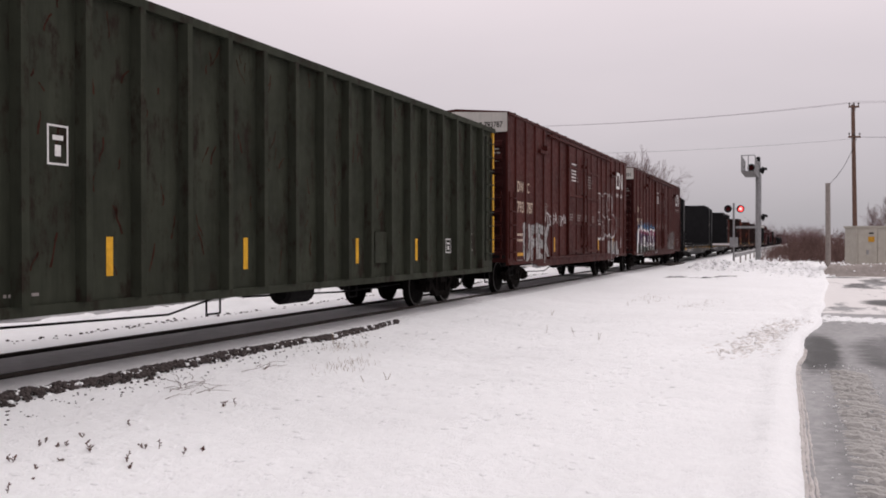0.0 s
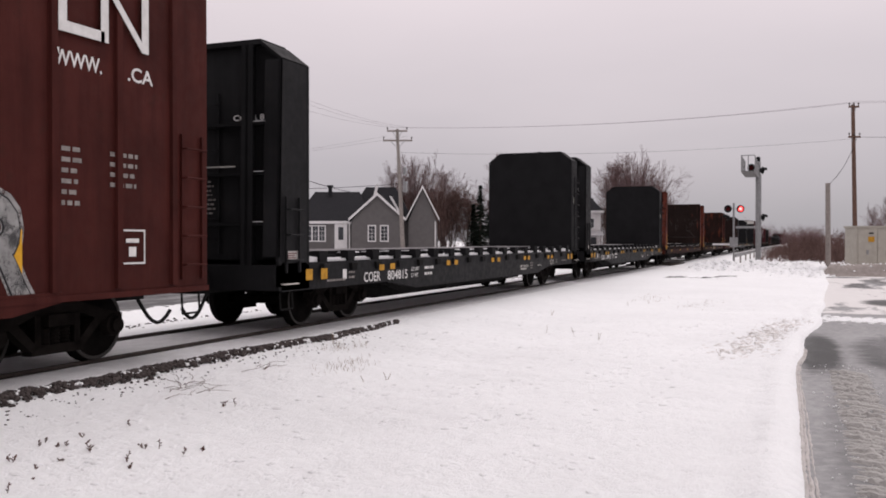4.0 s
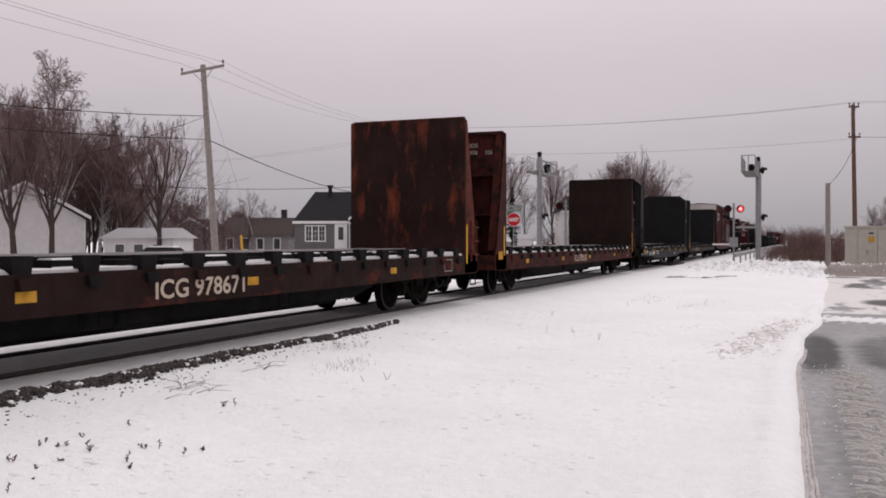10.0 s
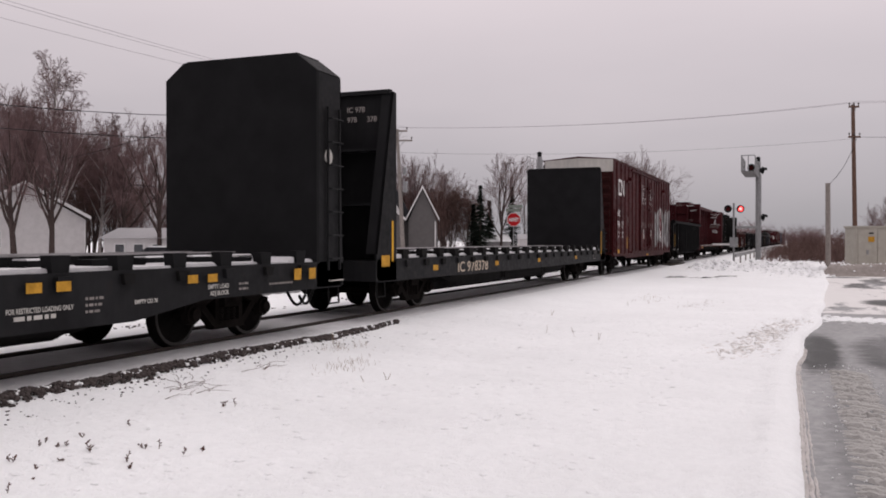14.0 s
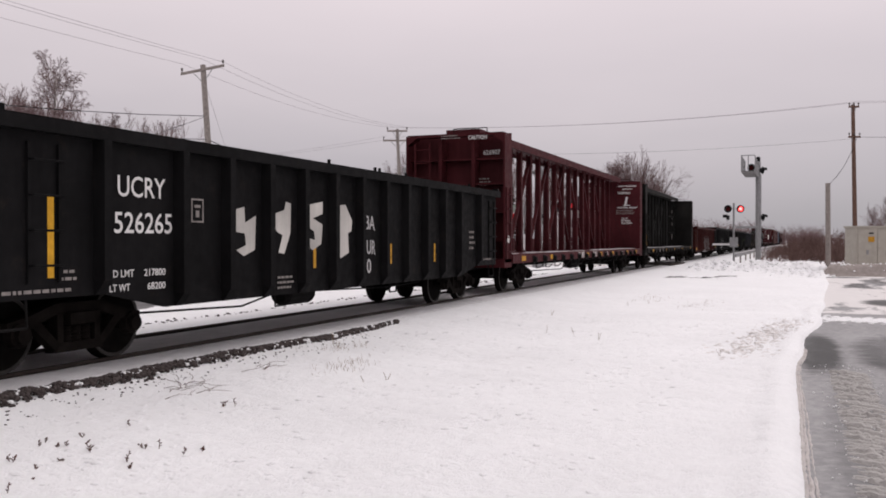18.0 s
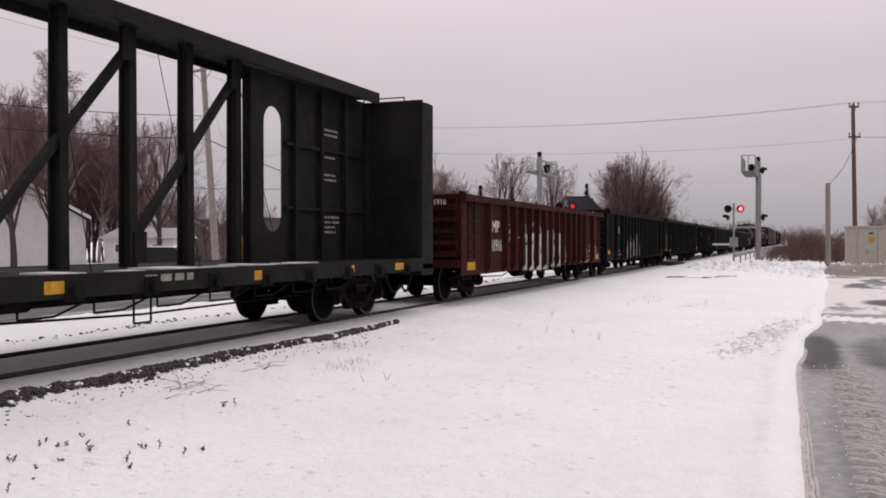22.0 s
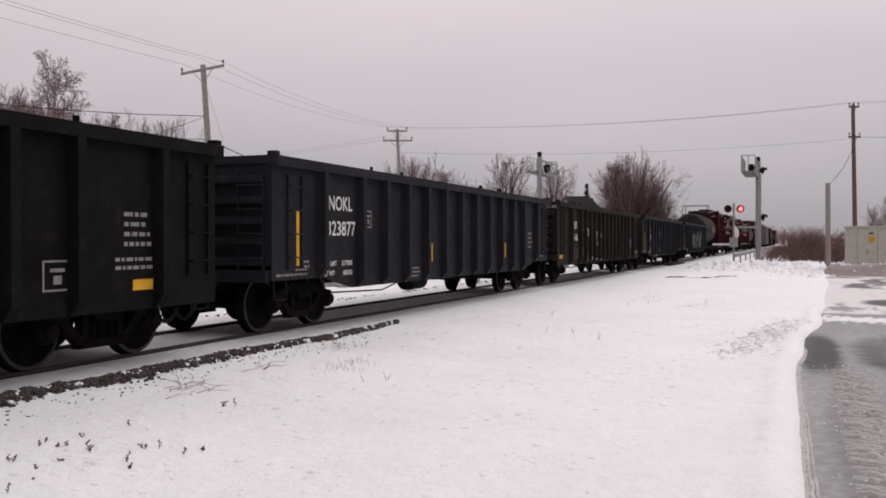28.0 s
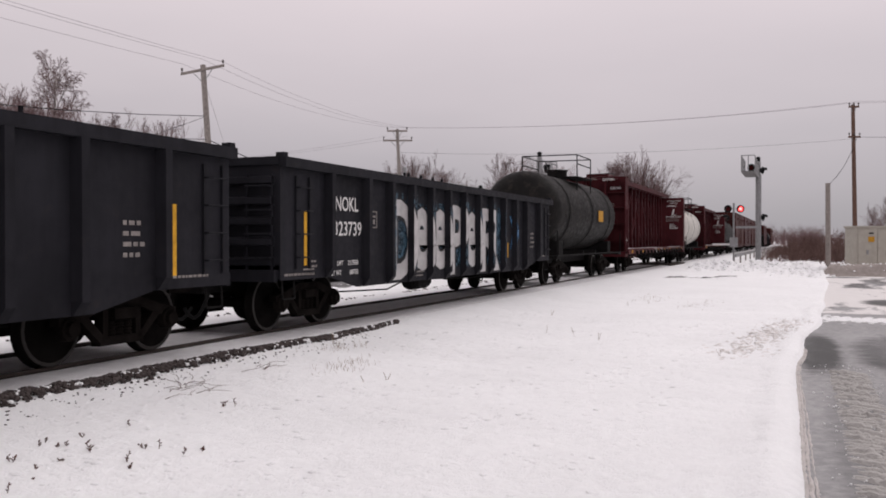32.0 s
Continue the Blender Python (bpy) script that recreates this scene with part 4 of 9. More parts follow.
# ---- centre-beam flats ----
def centerbeam(u, label, mat, length, style, hw=1.50):
    car = start_car("centerbeam_car", label, u)
    deck, top = 1.12, 4.56
    bm = bmesh.new()
    box(bm, 0.7, length - 0.7, -hw + 0.08, hw - 0.08, deck - 0.06, deck)
    part("deck", bm, mat, car)
    for s in (-1, 1):
        a, b = sorted((s * (hw - 0.08), s * (hw + 0.04)))
        bm = bmesh.new()
        box(bm, 0.7, length - 0.7, a, b, deck - 0.26, deck + 0.01)
        part("side_sill", bm, mat, car)
    rng = random.Random(int(u))
    bm = bmesh.new()
    for x in [0.9 + 1.0 * i for i in range(int(length - 1.8))]:
        if rng.random() < 0.75:
            box(bm, x, x + rng.uniform(0.3, 0.9), -hw + 0.05, -hw + rng.uniform(0.3, 0.9), deck, deck + 0.02)
    part("deck_snow", bm, SNOW_CAR, car, "thin snow along the deck edge")
    if style == "truss":
        cols = [1.62 + (length - 3.14) * i / 17 for i in range(18)]
        solid = ()
    else:
        solid = ((0.75, 5.35), (length - 5.35, length - 0.75))
        cols = [5.45 + (length - 10.9) * i / 9 for i in range(10)]
    w = 0.12
    for i, x in enumerate(cols):
        bm = bmesh.new()
        lo_h, hi_h = (0.100, 0.075) if style == "truss" else (0.080, 0.070)
        lo_w, hi_w = (0.115, 0.09) if style == "truss" else (0.11, 0.10)
        for f in (-1, 1):
            v = [bm.verts.new(p) for p in ((x - lo_h, f * lo_w, deck), (x + lo_h, f * lo_w, deck), (x + hi_h, f * hi_w, top + 0.06), (x - hi_h, f * hi_w, top + 0.06), (x - lo_h, f * (lo_w - 0.03), deck), (x + lo_h, f * (lo_w - 0.03), deck), (x + hi_h, f * (hi_w - 0.03), top + 0.06), (x - hi_h, f * (hi_w - 0.03), top + 0.06))]
            for q in ((0, 1, 2, 3), (4, 5, 6, 7), (0, 1, 5, 4), (1, 2, 6, 5), (2, 3, 7, 6), (3, 0, 4, 7)):
                bm.faces.new([v[k] for k in q])
        prism(bm, [(-lo_w + 0.03, deck), (lo_w - 0.03, deck), (hi_w - 0.03, top), (-hi_w + 0.03, top)], "x", x - 0.02, x + 0.02)
        part("column", bm, mat, car, "steel upright with flanges")
    def brace(xa, za, xb, zb):
        bm = bmesh.new()
        d = Vector((xb - xa, 0, zb - za)).normalized()
        n = Vector((-d.z, 0, d.x)) * 0.055
        pts = [(xa + n.x, za + n.z), (xa - n.x, za - n.z), (xb - n.x, zb - n.z), (xb + n.x, zb + n.z)]
        prism(bm, pts, "y", -0.06, 0.06)
        part("brace", bm, mat, car)
        for px, pz, k in ((xa, za, 1), (xb, zb, -1)):
            bm = bmesh.new()
            q = px + k * d.x * 0.18
            prism(bm, [(q - 0.13, pz - 0.22), (q + 0.13, pz - 0.22), (q + 0.13, pz + 0.22), (q - 0.13, pz + 0.22)], "y", -w - 0.012, -w - 0.002)
            part("gusset_plate", bm, mat, car)
    half = len(cols) // 2
    if style == "truss":
        for i in (1, 3, 5, 7):
            brace(cols[i], deck + 0.25, cols[i + 2], top - 0.2)
        for i in (8, 10, 12, 14):
            brace(cols[i], top - 0.2, cols[i + 2], deck + 0.25)
    else:
        for i in (0, 2):
            brace(cols[i], top - 0.25, cols[i + 2], deck + 0.3)
        for i in (5, 7):
            brace(cols[i], deck + 0.3, cols[i + 2], top - 0.25)
        for a, b in solid:
            # panel with a tall rounded opening next to the truss
            near_truss = b if a < 3 else a
            ox = near_truss - 0.94 if a < 3 else near_truss + 0.94
            bm = bmesh.new()
            zc0, zc1, r = deck + 0.85, top - 0.89, 0.30
            o0, o1 = ox - r, ox + r
            for q0, q1 in ((a, o0), (o1, b)):
                box(bm, q0, q1, -w, -w + 0.02, deck, top)
            box(bm, o0, o1, -w, -w + 0.02, deck, zc0 - r)
            box(bm, o0, o1, -w, -w + 0.02, zc1 + r, top)
            arc = [(math.cos(k * math.pi / 8), math.sin(k * math.pi / 8)) for k in range(9)]
            prism(bm, [(ox + r * c, zc1 + r * s_) for c, s_ in arc[:5]] + [(o1 - r, zc1 + r + 0.001), (o1, zc1 + r + 0.001)][::-1][:1], "y", -w, -w + 0.02)
            prism(bm, [(ox + r * c, zc1 + r * s_) for c, s_ in arc[4:]] + [(o0, zc1 + r + 0.001)], "y", -w, -w + 0.02)
            prism(bm, [(ox + r * c, zc0 - r * s_) for c, s_ in arc[:5]] + [(o1, zc0 - r - 0.001)], "y", -w, -w + 0.02)
            prism(bm, [(ox + r * c, zc0 - r * s_) for c, s_ in arc[4:]] + [(o0, zc0 - r - 0.001)], "y", -w, -w + 0.02)
            part("web_panel", bm, mat, car, "plate panel with a tall rounded opening")
            for q in [a + 0.05 + k * (b - a - 1.6) / 3 + (1.5 if a > 3 else 0) for k in range(4)] + [b - 0.16 if a < 3 else a + 0.06]:
                bm = bmesh.new()
                box(bm, q, q + 0.10, -w - 0.12, -w, deck, top - 0.1)
                part("stiffener", bm, mat, car)
            bm = bmesh.new()
            q0, q1 = (a, b - 1.3) if a < 3 else (a + 1.3, b)
            for z in (2.1, 3.3):
                box(bm, q0, q1, -w - 0.08, -w, z, z + 0.06)
            part("stiffener", bm, mat, car)
    bm = bmesh.new()
    box(bm, 0.75, length - 0.75, -0.52, 0.52, top + 0.06, top + 0.18)
    chord = part("top_chord", bm, mat, car)
    for yy in (-0.52, 0.47):
        bm = bmesh.new()
        box(bm, 0.75, length - 0.75, yy, yy + 0.05, top - 0.06, top + 0.06)
        part("chord_lip", bm, mat, chord)
    for x, s in ((0.68, -1), (length - 0.68, 1)):
        bm = bmesh.new()
        a, b = sorted((x, x + s * 0.05))
        box(bm, a, b, -hw, hw, 0.9, top)
        bh = part("bulkhead", bm, mat, car, "full-height end bulkhead")
        for yy in (-hw, hw - 0.05):
            bm = bmesh.new()
            a, b = sorted((x + s * 0.05, x + s * 0.62))
            box(bm, a, b, yy, yy + 0.05, 0.9, top - 0.05)
            part("bulkhead_side", bm, mat, bh)
        for yy in (-0.55, 0.45):
            bm = bmesh.new()
            a, b = sorted((x + s * 0.05, x + s * 0.45))
            box(bm, a, b, yy, yy + 0.10, 0.95, top - 0.1)
            part("stiffener", bm, mat, bh)
        for z in (1.5, 2.3, 3.1, 3.8):
            bm = bmesh.new()
            a, b = sorted((x + s * 0.05, x + s * 0.35))
            box(bm, a, b, -hw + 0.05, hw - 0.05, z, z + 0.05)
            part("shelf", bm, mat, bh)
        bm = bmesh.new()
        a, b = sorted((x + s * 0.3, x + s * 0.62))
        prism(bm, [(-hw + 0.05, top - 0.30), (-hw + 0.05, top - 0.02), (hw - 0.05, top - 0.02), (hw - 0.05, top - 0.30), (hw - 0.35, top - 0.10), (-hw + 0.35, top - 0.10)], "x", a, b)
        part("cap_plate", bm, mat, bh)
        bm = bmesh.new()
        bent_tube(bm, [(x + s * 0.4, -0.9, top), (x + s * 0.4, -0.9, top + 0.14), (x + s * 0.4, 0.1, top + 0.14), (x + s * 0.4, 0.1, top)], 0.014)
        part("grab_rail", bm, UNDER, bh)
        bm = bmesh.new()
        a, b = sorted((x, x + s * 0.65))
        box(bm, a, b, -hw, hw, 0.76, 1.0)
        part("end_sill", bm, mat, car)
        ladder(car, min(x + s * 0.62, x + s * 0.6), hw - 0.75, 1.2, 4.3, 0.45, mat, 8, "end") if s < 0 else None
    ladder(car, 0.12, -hw - 0.01, 1.0, 3.0, 0.38, mat, 5)
    n = 16
    for i in range(n):
        x = cols[i + 1] + 0.03 if style == "truss" else 1.6 + (length - 3.2) * i / (n - 1)
        bm = bmesh.new()
        tube(bm, (x, -hw - 0.14, deck - 0.18), (x, -hw + 0.02, deck - 0.18), 0.085, n=10)
        box(bm, x - 0.14, x + 0.14, -hw - 0.06, -hw, deck - 0.30, deck - 0.06)
        part("winch", bm, UNDER, car, "load strap winch")
    bm = bmesh.new()
    for i in range(10):
        x = 2.2 + (length - 4.4) * i / 9
        tube(bm, (x, -hw + 0.05, deck), (x + 0.7, -w, top - 0.1), 0.006, n=4)
    part("strap_cable", bm, UNDER, car)
    bm = bmesh.new()
    pts = []
    for i in range(15):
        x = 3.6 + (length - 7.2) * i / 14
        pts += [(x, -hw + 0.10, 0.84), (x, -hw + 0.10, 0.66), (x + 0.5, -hw + 0.10, 0.66)]
    bent_tube(bm, pts, 0.015, 5)
    part("step_rail", bm, UNDER, car)
    running_gear(car, length, 2.9, 0.72)
    return car, length, -hw


# ---- tank cars ----
def tank_car(u, label, mat, length=11.3, r=1.42, band=None):
    car = start_car("tank_car", label, u)
    cz = 1.15 + r
    bm = bmesh.new()
    n, rings = 28, []
    prof = [(0.15, 0.25), (0.28, 0.62), (0.50, 0.86), (0.85, 0.98), (1.1, 1.0), (length - 1.1, 1.0), (length - 0.85, 0.98), (length - 0.5, 0.86), (length - 0.28, 0.62), (length - 0.15, 0.25)]
    for x, k in prof:
        rings.append([bm.verts.new((x, r * k * math.cos(2 * math.pi * i / n), cz + r * k * math.sin(2 * math.pi * i / n))) for i in range(n)])
    for a, b in zip(rings, rings[1:]):
        for i in range(n):
            bm.faces.new((a[i], a[(i + 1) % n], b[(i + 1) % n], b[i]))
    bm.faces.new(rings[0][::-1])
    bm.faces.new(rings[-1])
    part("tank", bm, mat, car, smooth=True)
    for x in (2.2, length * 0.5 + 0.2, length - 2.2):
        bm = bmesh.new()
        rg = [[bm.verts.new((xx, (r + 0.02) * math.cos(2 * math.pi * i / 28), cz + (r + 0.02) * math.sin(2 * math.pi * i / 28))) for i in range(28)] for xx in (x - 0.09, x + 0.09)]
        for i in range(28):
            bm.faces.new((rg[0][i], rg[0][(i + 1) % 28], rg[1][(i + 1) % 28], rg[1][i]))
        part("tank_band", bm, band or UNDER, car)
    bm = bmesh.new()
    m = length / 2
    tube(bm, (m, 0, cz + r - 0.05), (m, 0, cz + r + 0.30), 0.40, n=18)
    tube(bm, (m, 0, cz + r + 0.30), (m, 0, cz + r + 0.36), 0.44, n=18)
    part("dome", bm, mat, car)
    bm = bmesh.new()
    for x in (m - 1.2, m + 1.2):
        for yy in (-1.1, 1.1):
            tube(bm, (x, yy, cz + r * 0.6), (x, yy, cz + r + 0.85), 0.022, n=6)
    for yy in (-1.1, 1.1):
        for z in (0.5, 0.85):
            tube(bm, (m - 1.2, yy, cz + r + z), (m + 1.2, yy, cz + r + z), 0.022, n=6)
    for x in (m - 1.2, m + 1.2):
        tube(bm, (x, -1.1, cz + r + 0.85), (x, 1.1, cz + r + 0.85), 0.022, n=6)
    part("platform_rail", bm, UNDER, car)
    bm = bmesh.new()
    box(bm, m - 1.25, m + 1.25, -1.15, -0.45, cz + r - 0.02, cz + r + 0.02)
    box(bm, m - 1.25, m + 1.25, 0.45, 1.15, cz + r - 0.02, cz + r + 0.02)
    part("platform", bm, UNDER, car)
    bm = bmesh.new()
    for x in (1.2, length - 1.8):
        box(bm, x, x + 0.6, -1.25, 1.25, 1.0, 1.5)
    box(bm, 0.0, 0.6, -1.5, 1.5, 0.9, 1.0)
    box(bm, length - 0.6, length, -1.5, 1.5, 0.9, 1.0)
    part("saddle", bm, UNDER, car)
    bm = bmesh.new()
    for yy in (-1.48, 1.48):
        tube(bm, (0.1, yy, 1.0), (length - 0.1, yy, 1.0), 0.03, n=6)
        for q in (0.1, length - 0.1):
            tube(bm, (q, yy, 0.95), (q, yy, 1.85), 0.02, n=6)
    part("hand_rail", bm, UNDER, car)
    running_gear(car, length, 1.9, 0.9, brake=False)
    return car, length


# ---- ground ----
def smooth(a, b, x):
    t = np.clip((x - a) / (b - a), 0, 1)
    return t * t * (3 - 2 * t)


def wave(x, y, s, seed):
    """A cheap sum of slanted waves, for soft unevenness."""
    rng = np.random.RandomState(seed)
    out = np.zeros_like(x, dtype=float)
    for i in range(9):
        a, k, p = rng.uniform(0, 6.28), rng.uniform(0.5, 2.2) / s, rng.uniform(0, 6.28)
        out += np.sin((x * np.cos(a) + y * np.sin(a)) * k * 6.28 + p)
    return out / 9


def lane_edge(x):
    """The y of the snow's edge along the cleared lane."""
    return -0.11 + 0.0117 * np.clip(x, 2, 13.5) - 0.12 * smooth(13.8, 16.0, x) - 0.42 * smooth(17.5, 22.5, x) - 0.20 * smooth(24, 28, x) - 0.55 * smooth(28, 46, x) + 0.003 * np.sin(x * 1.7) + 0.003 * np.sin(x * 4.9)


def ground_height(x, y):
    z = np.full_like(x, GROUND_Z, dtype=float)
    z += 0.15 * smooth(4.2, 7.4, y) * (1 - smooth(11.0, 14.5, y))
    near = np.abs(y - TRACK_Y)
    z += 0.05 * (1 - smooth(1.6, 2.6, near))
    far_side = smooth(11.2, 12.0, y) * (1 - smooth(15.6, 16.2, y))
    z += far_side * (0.05 * wave(x, y, 0.8, 31) + 0.035 * wave(x, y, 0.4, 32))
    rough = 0.05 * wave(x, y, 3.2, 3) + 0.026 * wave(x, y, 0.9, 4) + 0.022 * wave(x, y, 0.45, 5)
    calm = smooth(1.4, 2.6, near) * smooth(0.0, 0.5, y - lane_edge(x))
    z += rough * calm
    inside = lane_edge(x) - y
    z -= 0.10 * smooth(-0.06, 0.10, inside) * (1 - smooth(60, 64, x))
    z += 0.05 * np.exp(-((inside + 0.22) / 0.16) ** 2) * (x < 26)
    # the street behind the track lies a little lower
    z -= 0.06 * smooth(16.0, 16.3, y) * (1 - smooth(21.4, 21.8, y))
    # ploughed bank before the crossing
    bank = np.exp(-((x - 56.3) / 1.2) ** 2) * smooth(-1.6, -0.2, y) * (1 - smooth(5.6, 6.4, y))
    z += bank * (0.46 + 0.30 * wave(x, y, 1.6, 9) + 0.30 * wave(x, y, 0.9, 41) + 0.22 * wave(x, y, 0.45, 42))
    spill = np.exp(-((x - 52.5) / 2.2) ** 2) * smooth(-2.2, -1.0, y) * (1 - smooth(0.8, 2.4, y))
    z += spill * (0.18 + 0.24 * wave(x, y, 1.1, 43) + 0.18 * wave(x, y, 0.5, 44))
    z += 0.25 * np.exp(-((y - 14.6) / 0.5) ** 2) * (0.7 + 0.6 * wave(x, y, 2.0, 12))
    return z


def level(x, y):
    return float(ground_height(np.array([x]), np.array([y]))[0])


def grid_mesh(name, xs, ys, height):
    gx, gy = np.meshgrid(np.array(xs, float), np.array(ys, float), indexing="ij")
    gz = height(gx, gy)
    n, m = gx.shape
    co = np.stack([gx, gy, gz], -1).reshape(-1, 3)
    idx = np.arange(n * m).reshape(n, m)
    quads = np.stack([idx[:-1, :-1], idx[1:, :-1], idx[1:, 1:], idx[:-1, 1:]], -1).reshape(-1, 4)
    me = bpy.data.meshes.new(name)
    me.vertices.add(len(co))
    me.vertices.foreach_set("co", co.ravel())
    me.loops.add(quads.size)
    me.loops.foreach_set("vertex_index", quads.ravel().astype(np.int32))
    me.polygons.add(len(quads))
    me.polygons.foreach_set("loop_start", np.arange(0, quads.size, 4, dtype=np.int32))
    me.update(calc_edges=True)
    me.validate()
    return me


xs = [-2400, -1200, -500, -200, -90, -40, -20, -10, -5] + list(np.arange(-2, 30, 0.14)) + list(np.arange(30, 47, 0.4)) + list(np.arange(47, 59, 0.16)) + list(np.arange(59, 70, 0.4)) + [72, 76, 82, 90, 105, 130, 170, 230, 320, 480, 800, 1400, 2400, 4200]
ys = [-2400, -1200, -500, -200, -90, -45, -25, -14, -8, -5, -3] + list(np.arange(-2, -1, 0.14)) + list(np.arange(-1, 0.4, 0.05)) + list(np.arange(0.4, 16.4, 0.14)) + list(np.arange(16.4, 24, 0.3)) + [26, 29, 33, 38, 45, 60, 90, 150, 300, 700, 1400, 2600]
ground = tagged(part_mesh("ground", grid_mesh("ground", xs, ys, ground_height), SNOW, None, smooth=True), "snow-covered ground with soft uneven drifts", "ground", kind="structure")


# ---- cleared lane: wet grey asphalt with slush ----
def asphalt_mat(name, slush=0.5, bare=(), white=0.0):
    m, nt, b = nodes_of(name)
    v = coords(nt, shuffle=False)
    vs = coords(nt, (0.35, 1.4, 1), shuffle=False)
    big = noise_of(nt, vs, 0.55, 5, 0.6)
    fine = noise_of(nt, v, 60, 4, 0.7)
    wet = ramp_of(nt, fine, [(0.3, (0.024, 0.024, 0.025)), (0.75, (0.062, 0.061, 0.061))])
    grey = ramp_of(nt, noise_of(nt, v, 9, 5), [(0.3, (0.20, 0.20, 0.205)), (0.75, (0.34, 0.335, 0.335))])
    fac = ramp_of(nt, big, [(0.52 - slush * 0.35, 0.0), (0.60 - slush * 0.35, 1.0)])
    col = mix_of(nt, fac, wet, grey)
    raw = coords(nt, shuffle=False)
    if white:
        lying = ramp_of(nt, noise_of(nt, coords(nt, (0.3, 0.9, 1), shuffle=False), 0.6, 6, 0.65), [(0.60 - white, 0.0), (0.66 - white, 1.0)])
        col = mix_of(nt, lying, col, (0.66, 0.64, 0.63))
    for (cx, cy), (rx, ry), depth in bare:
        # a frayed oval of wet asphalt colour: bare patches, and painted shade between treads
        mp = nt.nodes.new("ShaderNodeMapping")
        mp.inputs["Location"].default_value = (-0.5 * cx / rx, -0.5 * cy / ry, 0)
        mp.inputs["Scale"].default_value = (0.5 / rx, 0.5 / ry, 0)
        nt.links.new(raw, mp.inputs[0])
        ln = nt.nodes.new("ShaderNodeVectorMath")
        ln.operation = "LENGTH"
        nt.links.new(mp.outputs[0], ln.inputs[0])
        fray = nt.nodes.new("ShaderNodeMath")
        fray.operation = "MULTIPLY_ADD"
        fray.inputs[1].default_value = 0.55
        stripe = nt.nodes.new("ShaderNodeMapping")
        stripe.inputs["Scale"].default_value = (3.0, 0.55, 1.0)
        nt.links.new(raw, stripe.inputs[0])
        nt.links.new(noise_of(nt, stripe.outputs[0], 2.0, 6, 0.7), fray.inputs[0])
        nt.links.new(ln.outputs["Value"], fray.inputs[2])
        mask = ramp_of(nt, fray.outputs[0], [(0.66, depth), (0.86, 0.0)])
        col = mix_of(nt, mask, col, wet)
    nt.links.new(col, b.inputs["Base Color"])
    rr = ramp_of(nt, big, [(0.35, 0.35), (0.6, 0.8)])
    nt.links.new(rr, b.inputs["Roughness"])
    bump_of(nt, b, fine, 0.5, 0.01)
    return m


# First oval paints the shade between the tread ridges into the lane colour.
LANE = asphalt_mat("lane_slush", 0.62, (((9.2, -0.62), (4.9, 0.34), 0.35), ((16.3, -0.30), (2.9, 0.36), 0.95), ((16.2, -1.65), (2.9, 0.78), 0.9)))
ROAD_SLUSH = asphalt_mat("road_slush", 0.30, (((29.6, -2.5), (1.6, 0.75), 0.95), ((33.0, -4.0), (3.0, 0.9), 0.8), ((49.6, -1.9), (1.0, 1.2), 0.85), ((43.0, -5.5), (3.0, 1.3), 0.8)), 0.17)
STREET = asphalt_mat("street_asphalt", 0.05)


def strip_mesh(name, xs, offsets):
    """A strip whose inner edge follows the snow's edge."""
    me = grid_mesh(name, xs, offsets, lambda x, y: GROUND_Z - 0.045 + 0.012 * wave(x, y, 1.1, 21))
    co = np.empty(len(me.vertices) * 3)
    me.vertices.foreach_get("co", co)
    co = co.reshape(-1, 3)
    co[:, 1] += lane_edge(co[:, 0])
    me.vertices.foreach_set("co", co.ravel())
    me.update()
    return me


me = strip_mesh("lane", np.arange(-6, 25.0, 0.16), np.arange(-13, 0.16, 0.13))
tagged(part_mesh("lane", me, LANE, None, smooth=True), "cleared grey asphalt lane with slush and ice", "lane", kind="structure")
me = strip_mesh("road", np.arange(24.9, 59, 0.4), np.arange(-38, 0.16, 0.35))
tagged(part_mesh("road", me, ROAD_SLUSH, None, smooth=True), "slushy asphalt road partly covered with snow", "road", kind="structure")
bm = bmesh.new()
box(bm, -300, 55, 16.35, 21.3, GROUND_Z - 0.06, GROUND_Z - 0.025)
tagged(part("street", bm, STREET), "bare dark asphalt street behind the track", "street", kind="structure")
bm = bmesh.new()
box(bm, 59, 66, 11.3, 70, GROUND_Z + 0.03, GROUND_Z + 0.10)
box(bm, 59, 66, -60, 6.9, GROUND_Z - 0.06, GROUND_Z + 0.03)
tagged(part("crossing_road", bm, ROAD_SLUSH), "slushy road that crosses the track", "road", kind="structure")

# thin brownish crust lines along the lane's edge
CRUST = snow_mat("lane_crust", (0.56, 0.53, 0.515), 0.3, (0.34, 0.30, 0.28))
for off, wid, hgt in ((0.030, 0.024, 0.022), (0.075, 0.020, 0.018), (0.120, 0.012, 0.010)):
    bm = bmesh.new()
    prev = None
    rng = random.Random(int(off * 100))
    for i in range(150):
        x = 3.0 + i * 0.09
        y = float(lane_edge(np.array([x]))[0]) - off * (1.25 - 0.05 * x) + rng.uniform(-0.006, 0.006)
        w_ = wid * rng.uniform(0.5, 1.2)
        h_ = hgt * rng.uniform(0.3, 1.2)
        row = [bm.verts.new((x, y + q * w_, GROUND_Z - 0.045 + (h_ if q == 0 else 0))) for q in (-1, 0, 1)]
        if prev:
            for k in range(2):
                bm.faces.new((prev[k], prev[k + 1], row[k + 1], row[k]))
        prev = row
    tagged(part("lane_crust", bm, CRUST), "brownish ridge of frozen slush along the lane's edge", "slush ridge", kind="structure")

